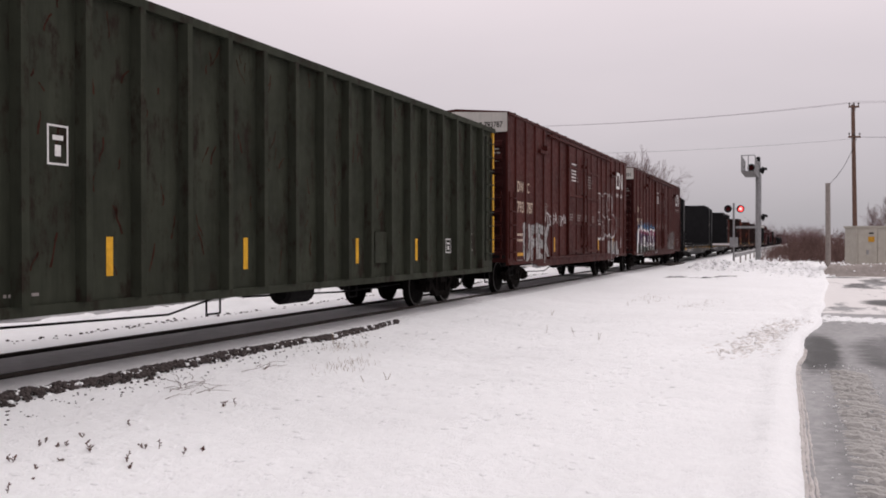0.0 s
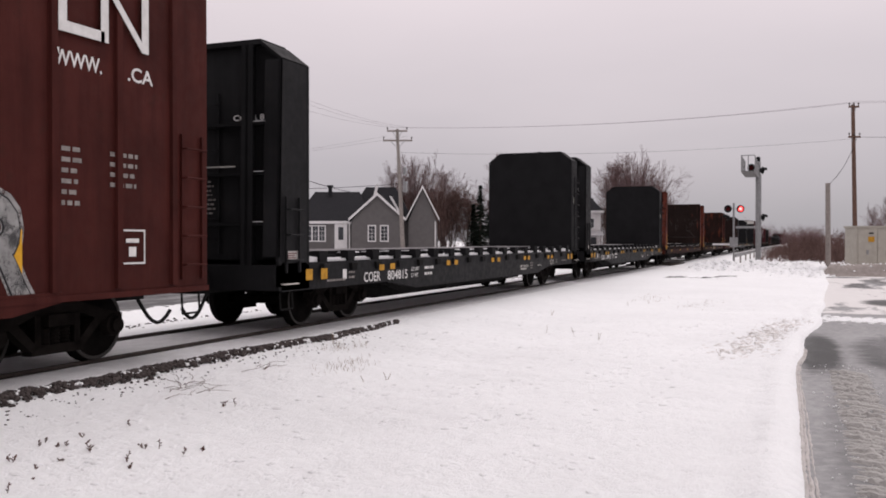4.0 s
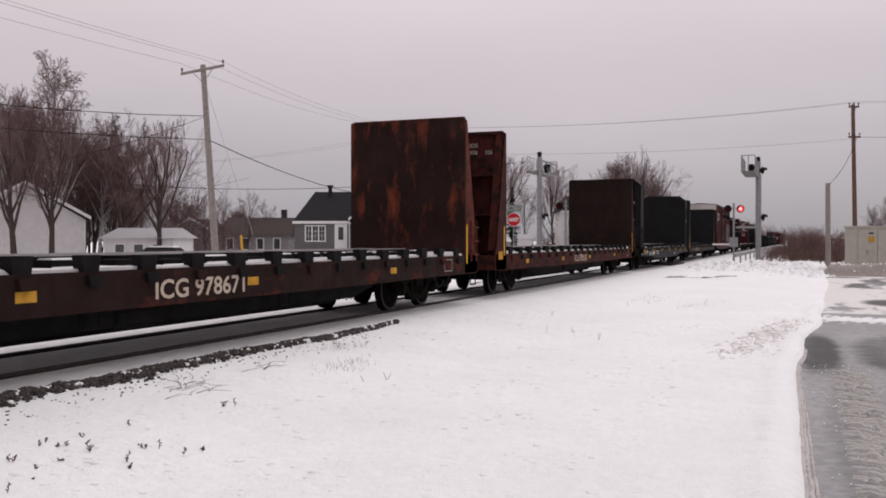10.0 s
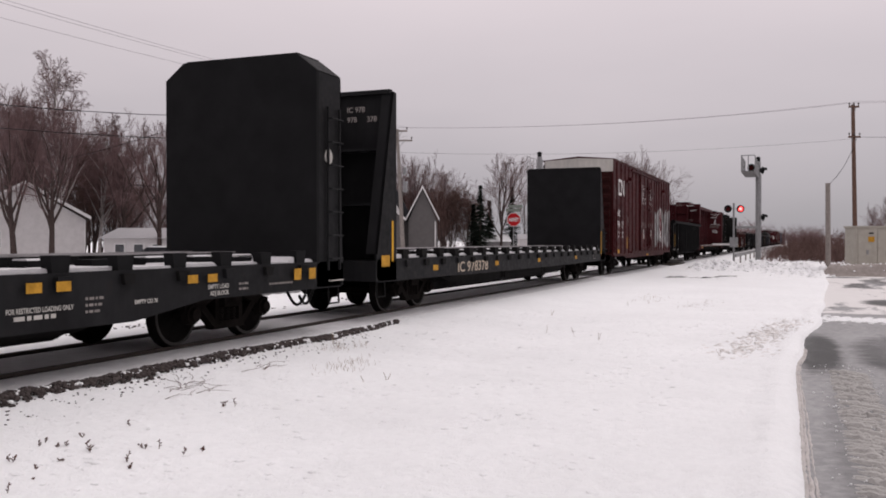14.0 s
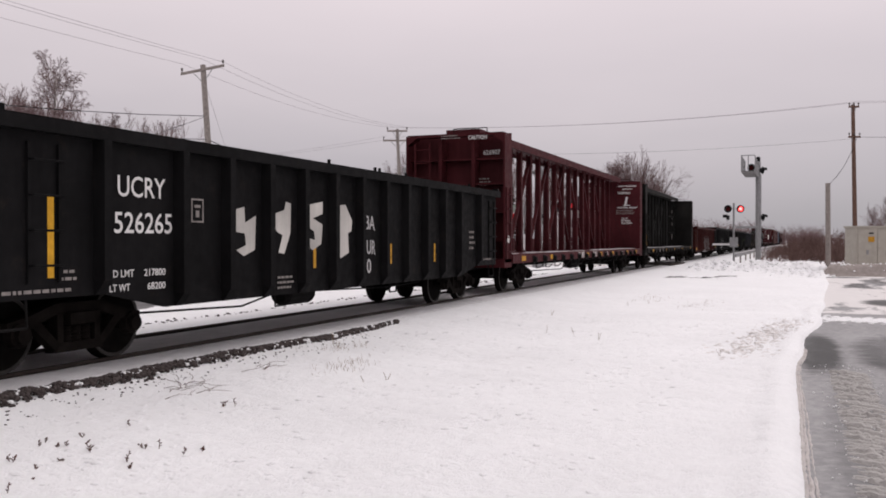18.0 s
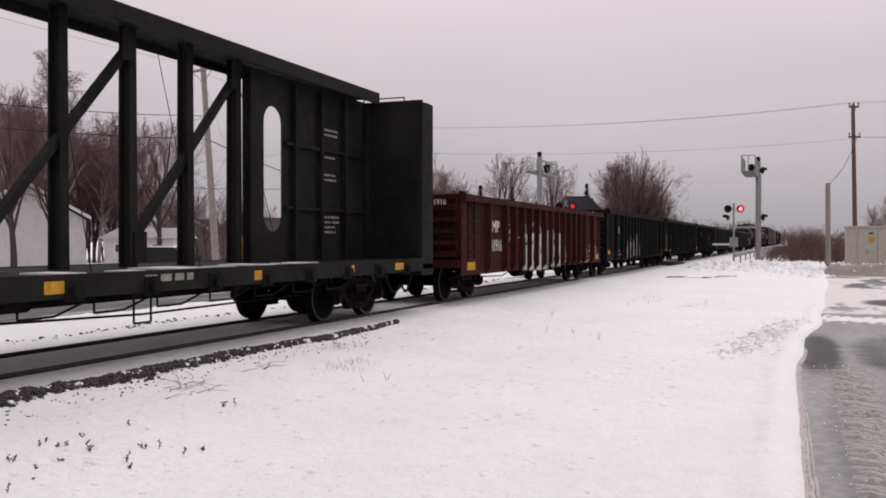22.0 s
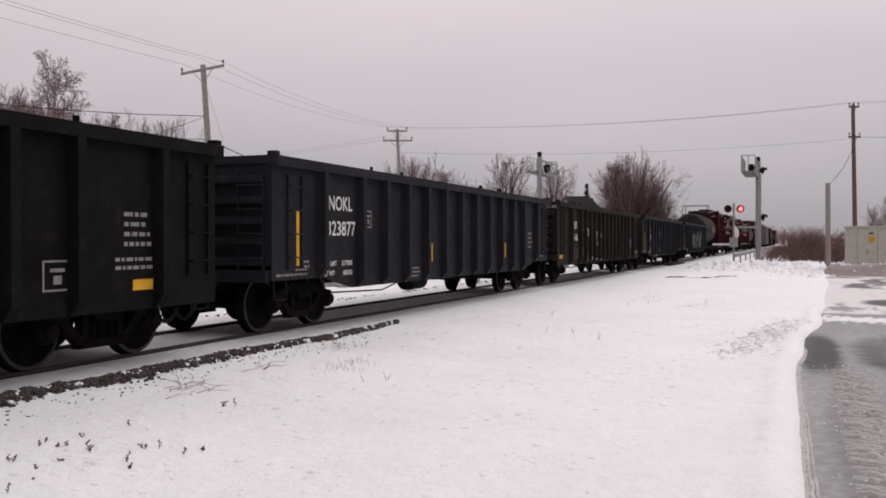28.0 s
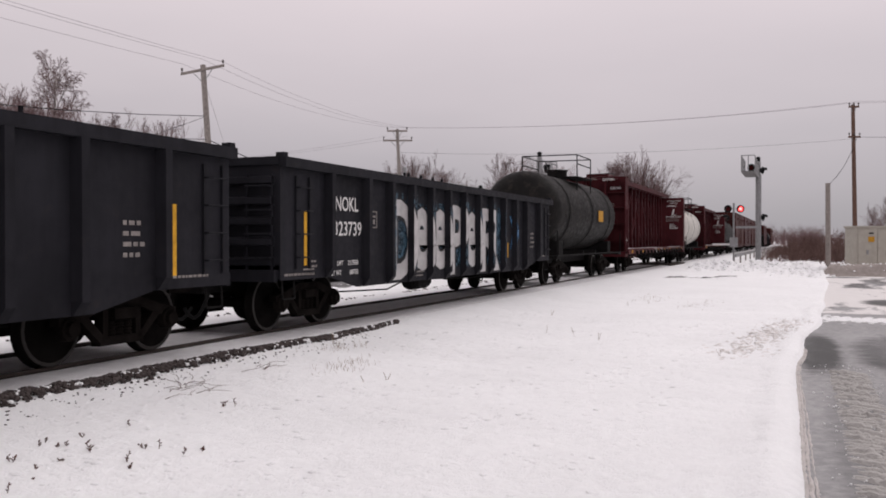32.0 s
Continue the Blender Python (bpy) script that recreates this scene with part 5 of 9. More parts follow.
# lumps of ploughed snow along the bank and the crossing
def lump(bm, c, r, rng, flat=0.6):
    pts = []
    n = 7
    for j in range(1, 4):
        a = j * math.pi / 4
        pts.append([bm.verts.new((c[0] + r * math.sin(a) * math.cos(i * math.tau / n) * rng.uniform(0.8, 1.2), c[1] + r * math.sin(a) * math.sin(i * math.tau / n) * rng.uniform(0.8, 1.2), c[2] + r * flat * math.cos(a) * rng.uniform(0.8, 1.2))) for i in range(n)])
    top = bm.verts.new((c[0], c[1], c[2] + r * flat))
    low = bm.verts.new((c[0], c[1], c[2] - r * flat))
    for a, b in zip(pts, pts[1:]):
        for i in range(n):
            bm.faces.new((a[i], a[(i + 1) % n], b[(i + 1) % n], b[i]))
    for i in range(n):
        bm.faces.new((top, pts[0][(i + 1) % n], pts[0][i]))
        bm.faces.new((low, pts[-1][i], pts[-1][(i + 1) % n]))


# tyre tread marks pressed into the slush
# Ridges coloured lighter than the lane: part of their light is in the colour.
TREAD = snow_mat("tread_slush", (0.45, 0.437, 0.42), 0.22, (0.27, 0.26, 0.25))
bm = bmesh.new()
rng = random.Random(8)
for yc, w in ((-0.64, 0.27), (-2.35, 0.27)):
    x = 4.4
    while x < 13.8:
        for side in (-1, 1):
            h = rng.uniform(0.030, 0.058)
            wide = rng.uniform(0.040, 0.058)
            slip = rng.uniform(-0.03, 0.03)
            z = GROUND_Z - 0.050
            rows = []
            for k in range(7):
                f = k / 6
                bend = side * 0.10 * f + 0.05 * f * f + rng.uniform(-0.012, 0.012)
                hh = h * rng.uniform(0.55, 1.2) * (1.0 - 0.75 * f ** 4)
                yy = yc + side * (w * f - 0.02) + rng.uniform(-0.008, 0.008)
                rows.append([bm.verts.new((x + slip + bend + q * wide * (1 - 0.3 * f), yy, z + g * hh)) for q, g in ((-1, 0.0), (-0.45, 0.85), (0.1, 1.0), (0.75, 0.35), (1.0, 0.0))])
            for p, q in zip(rows, rows[1:]):
                if rng.random() < 0.94:
                    for k in range(4):
                        bm.faces.new((p[k], p[k + 1], q[k + 1], q[k]))
        x += rng.uniform(0.125, 0.165)
tagged(part("tyre_tracks", bm, TREAD), "chevron tyre tread ridges pressed in grey slush", "tyre tracks", kind="stuff")

# a windrow of snow across the lane where the road begins
rows = []
rng = random.Random(31)
for i in range(1500):
    y = rng.uniform(-9.0, -0.5)
    rows.append((23.0 + 0.06 * y + rng.gauss(0, 0.36), y, GROUND_Z - 0.045, rng.uniform(0.04, 0.12), 0.22))
tagged(part_mesh("snow_windrow", lumps_mesh("snow_windrow", rows, 1), SNOW), "low line of loose snow across the lane", "snow ridge", kind="stuff")
# loose crumbs and clods of snow on the crust
rnd = np.random.RandomState(44)
cx = 3.8 + 17.0 * rnd.rand(9000) ** 1.3
cy = 1.3 + 5.4 * rnd.rand(9000)
keep = rnd.rand(9000) < 0.12 + 0.60 * (wave(cx, cy, 2.4, 17) > 0.02)
cx, cy = cx[keep], cy[keep]
crumbs = np.stack([cx, cy, ground_height(cx, cy) - 0.006, 0.014 + 0.040 * rnd.rand(len(cx)) ** 2.0, np.full(len(cx), 0.24)], 1)
tagged(part_mesh("snow_crumbs", lumps_mesh("snow_crumbs", crumbs, 9), SNOW, smooth=True), "loose crumbs of snow lying on the crust", "snow crumbs", kind="stuff")
# thin brownish patch where grass shows through the snow
rows = []
for i in range(900):
    k = rng.random()
    x, y = 15.0 + 6.2 * k + rng.gauss(0, 0.5), 0.95 - 0.75 * k + rng.gauss(0, 0.20)
    if y < float(lane_edge(np.array([x]))[0]) + 0.05:
        continue
    rows.append((x, y, float(ground_height(np.array([x]), np.array([y]))[0]) + 0.002, rng.uniform(0.01, 0.05), 0.14))
tagged(part_mesh("thin_snow_patch", lumps_mesh("thin_snow_patch", rows, 2), snow_mat("turf_snow", (0.80, 0.775, 0.755), 0.16, (0.56, 0.51, 0.48))), "brownish patch where turf shows through thin snow", "snow patch", kind="stuff")

rows = [(rng.uniform(4.6, 14.5), rng.choice((-0.40, -0.62, -0.95, -2.35)) + rng.gauss(0, 0.10), GROUND_Z - 0.035, 0.003 + 0.013 * rng.random() ** 3, 0.7) for i in range(520)]
tagged(part_mesh("slush_crumbs", lumps_mesh("slush_crumbs", rows, 12), SNOW), "white crumbs of frozen slush along the tyre tracks", "slush crumbs", kind="stuff")
rng = random.Random(12)
rows = []
for i in range(900):
    y = rng.uniform(-1.2, 6.2)
    x = 56.1 + rng.gauss(0, 0.9)
    rows.append((x, y, level(x, y) - 0.01, 0.03 + 0.13 * rng.random() ** 3, 0.7))
for i in range(500):
    x, y = rng.gauss(52.3, 1.6), rng.gauss(-0.2, 0.9)
    rows.append((x, y, level(x, y), 0.02 + 0.12 * rng.random() ** 3, 0.6))
for x, y, r in ((52.6, -0.75, 0.36), (52.2, -1.2, 0.30), (53.0, -1.6, 0.26), (52.9, 0.0, 0.24), (53.6, 0.6, 0.22)):
    rows.append((x, y, level(x, y) + 0.08, r, 0.75))
tagged(part_mesh("snow_bank", lumps_mesh("snow_bank", rows, 3, 8), SNOW, smooth=True), "ploughed bank of lumpy white snow", "snow bank", kind="stuff")
bank_x = np.concatenate([np.arange(50.4, 53.4, 0.09)])
bank_y = np.arange(-26, -0.9, 0.10)


def dirty_ridge(x, y):
    crest = 0.76 * np.exp(-((x - 52.0) / 0.72) ** 4) * smooth(-0.9, -1.7, y) * (0.92 + 0.16 * wave(x, y, 3.0, 61))
    return GROUND_Z - 0.10 + crest + (crest > 0.05) * (0.05 * wave(x, y, 0.7, 62) + 0.045 * wave(x, y, 0.3, 63))


ridge_me = grid_mesh("dirty_snow_bank", bank_x, bank_y, dirty_ridge)
tagged(part_mesh("dirty_snow_bank", ridge_me, SNOW_DIRTY, smooth=True), "dirty brownish ridge of ploughed snow along the road", "snow bank", kind="structure")
rows = []
for i in range(700):
    x, y = 52.1 + rng.gauss(0, 0.45), rng.uniform(-25, -1.6)
    rows.append((x, y, float(dirty_ridge(np.array([x]), np.array([y]))[0]) + 0.01, 0.02 + 0.09 * rng.random() ** 3, 0.6))
tagged(part_mesh("bank_clods", lumps_mesh("bank_clods", rows, 4, 6), SNOW, smooth=True), "white clods of snow on the dirty ridge", "snow clods", kind="stuff")
bm = bmesh.new()
for i in range(90):
    k = rng.random()
    x, y = 42.9 + 4.8 * k + rng.gauss(0, 0.12), 5.9 - 2.9 * k + 0.15 * math.sin(k * 9) + rng.gauss(0, 0.06)
    a = rng.uniform(-0.9, -0.2)
    L = rng.uniform(0.15, 0.5)
    z = level(x, y)
    tube(bm, (x, y, z), (x + L * math.cos(a), y + L * math.sin(a), z + rng.uniform(0.0, 0.05)), 0.012, 0.006, 4)
tagged(part("buried_twigs", bm, STONE), "dark line of twigs and grit half buried in the snow", "twigs", kind="stuff")

# ---- track ----
bm = bmesh.new()
box(bm, -120, 900, TRACK_Y - 0.66, TRACK_Y + 0.66, -0.20, -0.045)
tagged(part("track_bed", bm, SNOW_BED), "grey slush packed between the rails", "track bed", kind="structure")
bm = bmesh.new()
for s in (-1, 1):
    prism(bm, [(TRACK_Y + s * 0.795, -0.050), (TRACK_Y + s * 1.35, -0.085), (TRACK_Y + s * 1.75, -0.22), (TRACK_Y + s * 0.795, -0.22)], "x", -120, 900)
tagged(part("track_shoulder", bm, SNOW_GREY), "grey dusty snow on the ballast shoulder", "track shoulder", kind="structure")
for s in (-1, 1):
    rail = thing("rail", "rusty dark steel running rail", "rail", group="rails", kind="structure")
    c = TRACK_Y + s * 0.7525
    bm = bmesh.new()
    prism(bm, [(c - 0.036, -0.035), (c - 0.030, -0.001), (c + 0.030, -0.001), (c + 0.036, -0.035), (c + 0.012, -0.05), (c + 0.010, -0.13), (c + 0.07, -0.155), (c - 0.07, -0.155), (c - 0.010, -0.13), (c - 0.012, -0.05)], "x", -120, 900)
    part("rail_bar", bm, RAIL_STEEL, rail)
rng = random.Random(3)
# crossing planks between and beside the rails
PLANK = plain("crossing_plank", (0.06, 0.05, 0.045), 0.8, 0.4, 6, 0.4)
cross = thing("crossing_deck", "dark timber and rubber level crossing deck", "level crossing", kind="structure")
for y0 in (-1.45, -1.12, -0.62, -0.30, 0.02, 0.34, 0.84, 1.16):
    bm = bmesh.new()
    box(bm, 58.8, 66.2, TRACK_Y + y0, TRACK_Y + y0 + 0.29, -0.12, -0.012)
    part("plank", bm, PLANK, cross)
# exposed ballast ridge along the near shoulder


rnd = np.random.RandomState(5)
COUNT = 8200
bx = 1.0 + 14.9 * rnd.rand(COUNT) ** 1.05
bw = 0.24 * np.clip((16.2 - bx) / 8.0, 0.10, 1.0) * (0.80 + 0.35 * np.sin(bx * 2.3) * np.sin(bx * 0.9 + 1))
bo = np.clip(rnd.normal(0, 0.55, COUNT), -1.2, 1.2) * bw
by = 7.42 - 0.0225 * (bx - 6.6) + 0.04 * np.sin(bx * 1.3) + 0.03 * np.sin(bx * 3.7) + bo
bz = ground_height(bx, by) + 0.055 * np.clip(1 - np.abs(bo) / (bw * 1.2), 0, 1) + rnd.uniform(-0.006, 0.014, COUNT)
gaps = (wave(bx, by, 0.30, 71) + 0.7 * wave(bx, by, 0.10, 72) + rnd.normal(0, 0.10, COUNT)) < 0.30
size = rnd.uniform(0.2, 1.0, COUNT) ** 2.0 * 0.030 + 0.009
stones = lumps_mesh("ballast", np.stack([bx, by, bz, size, rnd.uniform(0.5, 0.9, COUNT)], 1)[gaps], 6)
tagged(part_mesh("ballast", stones, STONE), "ridge of dark crushed ballast stones", "ballast", kind="stuff")
caps = np.stack([bx, by, bz - 0.004, size * 1.1, np.full(COUNT, 0.6)], 1)[~gaps][::2]
tagged(part_mesh("ballast_snow", lumps_mesh("ballast_snow", caps, 16), SNOW, smooth=True), "snow lodged between the ballast stones", "snow", kind="stuff")
bm = bmesh.new()
for i in range(260):
    x = rng.uniform(3.5, 14)
    y = 6.95 + rng.gauss(0, 0.16)
    lump(bm, (x, y, float(ground_height(np.array([x]), np.array([y]))[0]) + 0.003), rng.uniform(0.006, 0.016), rng, 0.6)
tagged(part("scattered_stones", bm, STONE), "dark pebbles scattered on the snow", "pebbles", kind="stuff")
# small stones, clods along the far shoulder
bm = bmesh.new()
for i in range(620):
    x = rng.uniform(8, 45)
    lump(bm, (x, TRACK_Y + 3.05 + 0.12 * math.sin(x * 0.9) + rng.gauss(0, 0.12), -0.19 + rng.uniform(0, 0.02)), rng.uniform(0.012, 0.04), rng, 0.5)
tagged(part("far_ballast", bm, STONE), "line of dark stones in the snow beyond the track", "ballast", kind="stuff")

# ---- dead weeds poking from the snow ----
WEED = plain("dry_weed", (0.10, 0.055, 0.045), 0.9, 0.4, 30, 0)
STRAW = plain("dry_straw", (0.26, 0.20, 0.15), 0.9, 0.4, 30, 0)


def weed(x, y, h, seed, mat=None, heads=True):
    rng = random.Random(seed)
    z = float(ground_height(np.array([x]), np.array([y]))[0]) - 0.02
    bm = bmesh.new()
    for st in range(rng.randint(1, 2) if h < 0.1 or not heads else rng.randint(1, 3)):
        a = rng.uniform(0, 6.28)
        p = Vector((x + rng.uniform(-0.015, 0.015), y + rng.uniform(-0.015, 0.015), z))
        lean = Vector((math.cos(a), math.sin(a), 0)) * rng.uniform(0.1, 0.6)
        hh = h * rng.uniform(0.6, 1.0) + 0.02
        for k in range(4):
            q = p + Vector((lean.x * hh / 4 + rng.uniform(-0.006, 0.006), lean.y * hh / 4 + rng.uniform(-0.006, 0.006), hh / 4))
            tube(bm, p, q, 0.0035, 0.0028, 4, False)
            if heads and k >= 1:
                for j in range(2):
                    b = rng.uniform(0, 6.28)
                    e = q + Vector((math.cos(b) * 0.013, math.sin(b) * 0.013, rng.uniform(0.0, 0.018)))
                    tube(bm, q, e, 0.002, 0.006, 4, False)
                    tube(bm, e, e + (e - q) * 0.45, 0.006, 0.001, 4, False)
            p = q
    return tagged(part("weed", bm, mat or WEED), "dry brown weed stalk with seed heads in the snow", "weed", group="dead weeds")


SPRIGS = ((5.2, 5.68, 0.12), (5.61, 5.84, 0.08), (5.7, 5.85, 0.07), (5.21, 5.4, 0.04), (5.66, 5.69, 0.03), (5.43, 5.43, 0.03), (5.73, 5.65, 0.07),
          (6.06, 5.8, 0.07), (5.95, 5.63, 0.05), (5.74, 5.4, 0.12), (6.63, 5.78, 0.08), (5.71, 5.01, 0.14), (5.59, 4.85, 0.05), (6.04, 5.12, 0.07),
          (6.16, 5.06, 0.17), (6.05, 4.74, 0.17), (6.28, 4.7, 0.05), (7.82, 5.61, 0.13), (7.97, 5.55, 0.16), (4.7, 5.18, 0.12), (5.0, 5.22, 0.03))
for i, (x, y, h) in enumerate(SPRIGS):
    weed(x, y, h * 0.46, i)
for i, (x, y, h) in enumerate(((12.7, 6.95, 0.20), (12.4, 6.7, 0.12), (17.0, 4.6, 0.18), (16.5, 3.9, 0.2), (16.2, 3.4, 0.2), (20.5, 5.4, 0.16), (25, 4.4, 0.16), (26, 4.0, 0.18), (14.5, 1.15, 0.15), (10.1, 5.1, 0.10), (10.4, 4.9, 0.10))):
    weed(x, y, h, 40 + i, STRAW, False)
bm = bmesh.new()
rng = random.Random(77)
for i in range(260):
    c = rng.choice(((10.9, 5.75, 0.35), (28.5, 4.2, 0.9), (26.0, 2.6, 0.8), (12.4, 6.6, 0.4)))
    x, y = rng.gauss(c[0], c[2]), rng.gauss(c[1], c[2] * 0.35)
    z = float(ground_height(np.array([x]), np.array([y]))[0])
    tube(bm, (x, y, z - 0.02), (x + rng.uniform(-0.04, 0.04), y + rng.uniform(-0.04, 0.04), z + rng.uniform(0.02, 0.09)), 0.0026, 0.0014, 3, False)
tagged(part("dry_grass", bm, STRAW), "thin dry grass blades through the snow", "grass", kind="stuff")
bm = bmesh.new()
for i in range(24):
    x, y = rng.choice(((8.35, 6.55), (8.6, 6.75), (9.9, 6.55), (8.1, 6.2)))
    x, y = x + rng.gauss(0, 0.22), y + rng.gauss(0, 0.07)
    a = rng.uniform(-0.7, 0.9)
    p = Vector((x, y, level(x, y) + 0.004))
    for k in range(4):
        a += rng.uniform(-0.5, 0.5)
        q = p + Vector((math.cos(a) * 0.10, math.sin(a) * 0.10, 0.0))
        q.z = level(q.x, q.y) + rng.uniform(0.002, 0.03)
        tube(bm, p, q, 0.0036 - 0.0006 * k, 0.0030 - 0.0006 * k, 4, False)
        p = q
tagged(part("fallen_twigs", bm, WEED), "tangle of fallen twigs on the snow", "twigs", kind="stuff")


# ---- houses and street furniture behind the track ----
SIDING_GREY = plain("grey_siding", (0.125, 0.118, 0.118), 0.7, 0.08, 3, 0.15)
SIDING_WHITE = plain("white_siding", (0.58, 0.56, 0.56), 0.7, 0.07, 3, 0.15)
SIDING_DULL = plain("dull_siding", (0.24, 0.23, 0.235), 0.7, 0.1, 3, 0.15)
SHINGLE = plain("dark_shingle", (0.022, 0.022, 0.025), 0.85, 0.35, 12, 0.4)
SHINGLE_BROWN = plain("brown_shingle", (0.060, 0.048, 0.046), 0.85, 0.3, 12, 0.4)
ROOF_SNOW = snow_mat("roof_snow", (0.42, 0.41, 0.425), 0.1)
TRIM_WHITE = plain("white_trim", (0.66, 0.65, 0.65), 0.5, 0.06, 6, 0)
PANE = plain("window_pane", (0.045, 0.048, 0.055), 0.15, 0.3, 2, 0, 0, 0.6)
WOOD_POLE = plain("weathered_pole", (0.24, 0.215, 0.20), 0.85, 0.25, 8, 0.4)
WOOD_POLE_DARK = plain("brown_pole", (0.115, 0.07, 0.055), 0.85, 0.3, 8, 0.4)
GRATE = plain("walkway_grating", (0.16, 0.155, 0.155), 0.6, 0.3, 12, 0.2)
GALV = plain("galvanised_steel", (0.26, 0.26, 0.265), 0.5, 0.2, 6, 0.1, 0.4)
LAMP_BLACK = plain("lamp_black", (0.012, 0.012, 0.013), 0.6, 0.2, 5, 0)
WIRE = plain("wire_black", (0.02, 0.02, 0.022), 0.6, 0.1, 5, 0)
WIRE_GREY = plain("wire_grey", (0.38, 0.36, 0.38), 0.6, 0.1, 5, 0)
INSULATOR = plain("insulator", (0.10, 0.09, 0.085), 0.4, 0.2, 5, 0)
CABINET = plain("cabinet_beige", (0.36, 0.34, 0.30), 0.5, 0.1, 3, 0.1)
BARK = plain("bark", (0.062, 0.046, 0.043), 0.95, 0.35, 10, 0.4)
TWIG = plain("twig", (0.150, 0.098, 0.098), 0.95, 0.35, 4, 0)
BIRCH = plain("birch_bark", (0.34, 0.31, 0.30), 0.85, 0.45, 6, 0.2)
BRUSH = plain("brush", (0.118, 0.074, 0.066), 0.95, 0.45, 1.5, 0)
NEEDLE = plain("conifer_needle", (0.018, 0.024, 0.018), 0.9, 0.4, 3, 0)
STOP_RED = plain("stop_red", (0.42, 0.02, 0.025), 0.5, 0.1, 5, 0)
SIGN_GREEN = plain("sign_green", (0.20, 0.23, 0.20), 0.5, 0.1, 5, 0)
RED_DARK = plain("unlit_lens", (0.05, 0.004, 0.004), 0.25, 0.2, 5, 0)


def glow(name, col, strength):
    m, nt, b = nodes_of(name)
    b.inputs["Base Color"].default_value = (*col, 1)
    b.inputs["Emission Color"].default_value = (*col, 1)
    b.inputs["Emission Strength"].default_value = strength
    return m


LIT_RED = glow("lit_red_lens", (1.0, 0.045, 0.05), 1.5)
LIT_CORE = glow("lit_red_core", (1.0, 0.35, 0.33), 1.6)
DIM_RED = glow("dim_red_lens", (1.0, 0.03, 0.04), 0.28)

# a frame of reference for the house rows: r to the right along a front, d away from the road
RIGHT = Vector((0.3699, -0.9291, 0))
AWAY = Vector((0.9291, 0.3699, 0))


def front_pose(depth, right, z=GROUND_Z):
    p = AWAY * depth + RIGHT * right
    return Matrix(((RIGHT.x, AWAY.x, 0, p.x), (RIGHT.y, AWAY.y, 0, p.y), (0, 0, 1, z), (0, 0, 0, 1)))


def window(house, x, z, w, h, y, panes=2, muntin=0, name="window"):
    bm = bmesh.new()
    t = 0.09
    box(bm, x, x + w, y - 0.06, y, z, z + t)
    box(bm, x, x + w, y - 0.06, y, z + h - t, z + h)
    for i in range(panes + 1):
        q = x + (w - t) * i / panes
        box(bm, q, q + t, y - 0.06, y, z + t, z + h - t)
    win = part(name, bm, TRIM_WHITE, house, "white-framed window")
    for i in range(panes):
        bm = bmesh.new()
        a, b = x + (w - t) * i / panes + t, x + (w - t) * (i + 1) / panes
        box(bm, a, b, y - 0.03, y - 0.004, z + t, z + h - t)
        part("pane", bm, PANE, win)
        if muntin:
            bm = bmesh.new()
            box(bm, (a + b) / 2 - 0.012, (a + b) / 2 + 0.012, y - 0.04, y - 0.031, z + t, z + h - t)
            for k in range(1, muntin):
                zz = z + t + (h - 2 * t) * k / muntin
                box(bm, a, b, y - 0.04, y - 0.031, zz - 0.012, zz + 0.012)
            part("muntin", bm, TRIM_WHITE, win)
    return win


def gable_roof(house, x0, x1, y0, y1, eave, ridge, mat, axis="x", over=0.3, hip=0.0, trim=True, name="roof"):
    """A pitched roof; axis is the way the ridge runs."""
    bm = bmesh.new()
    if axis == "x":
        ym = (y0 + y1) / 2
        a, b, c, d = x0 - over, x1 + over, y0 - over, y1 + over
        v = [bm.verts.new(p) for p in ((a, c, eave), (b, c, eave), (b, d, eave), (a, d, eave), (a + hip, ym, ridge), (b - hip, ym, ridge))]
    else:
        xm = (x0 + x1) / 2
        a, b, c, d = x0 - over, x1 + over, y0 - over, y1 + over
        for q in (a, b):
            v = [bm.verts.new(p) for p in ((q, c, eave), (q, d, eave), (xm, d, ridge), (xm, c, ridge), (q, c, eave - 0.14), (q, d, eave - 0.14), (xm, d, ridge - 0.14), (xm, c, ridge - 0.14))]
            for f in ((0, 1, 2, 3), (4, 5, 6, 7), (0, 1, 5, 4), (1, 2, 6, 5), (3, 0, 4, 7)):
                bm.faces.new([v[i] for i in f])
    if axis == "x":
        for f in ((0, 1, 5, 4), (2, 3, 4, 5), (1, 2, 5), (3, 0, 4), (0, 3, 2, 1)):
            bm.faces.new([v[i] for i in f])
    roof = part(name, bm, mat, house)
    bm = bmesh.new()
    if axis == "x" and trim:
        box(bm, a, b, c - 0.04, c, eave - 0.18, eave + 0.03)
        part("gutter", bm, TRIM_WHITE, roof, "white eaves trim")
    elif trim:
        for s in (-1, 1):
            e = xm + s * (b - xm)
            pts = [(e, eave - 0.10), (e, eave + 0.12), (xm, ridge + 0.12), (xm, ridge - 0.12)]
            prism(bm, pts, "y", c - 0.05, c - 0.005)
        part("bargeboard", bm, TRIM_WHITE, roof, "white bargeboard")
    else:
        bm.free()
    return roof


def gable_wall(house, x0, x1, y0, y1, eave, ridge, mat, z0=0.0, name="wall"):
    bm = bmesh.new()
    xm = (x0 + x1) / 2
    prism(bm, [(x0, z0), (x1, z0), (x1, eave), (xm, ridge), (x0, eave)], "y", y0, y1)
    return part(name, bm, mat, house)


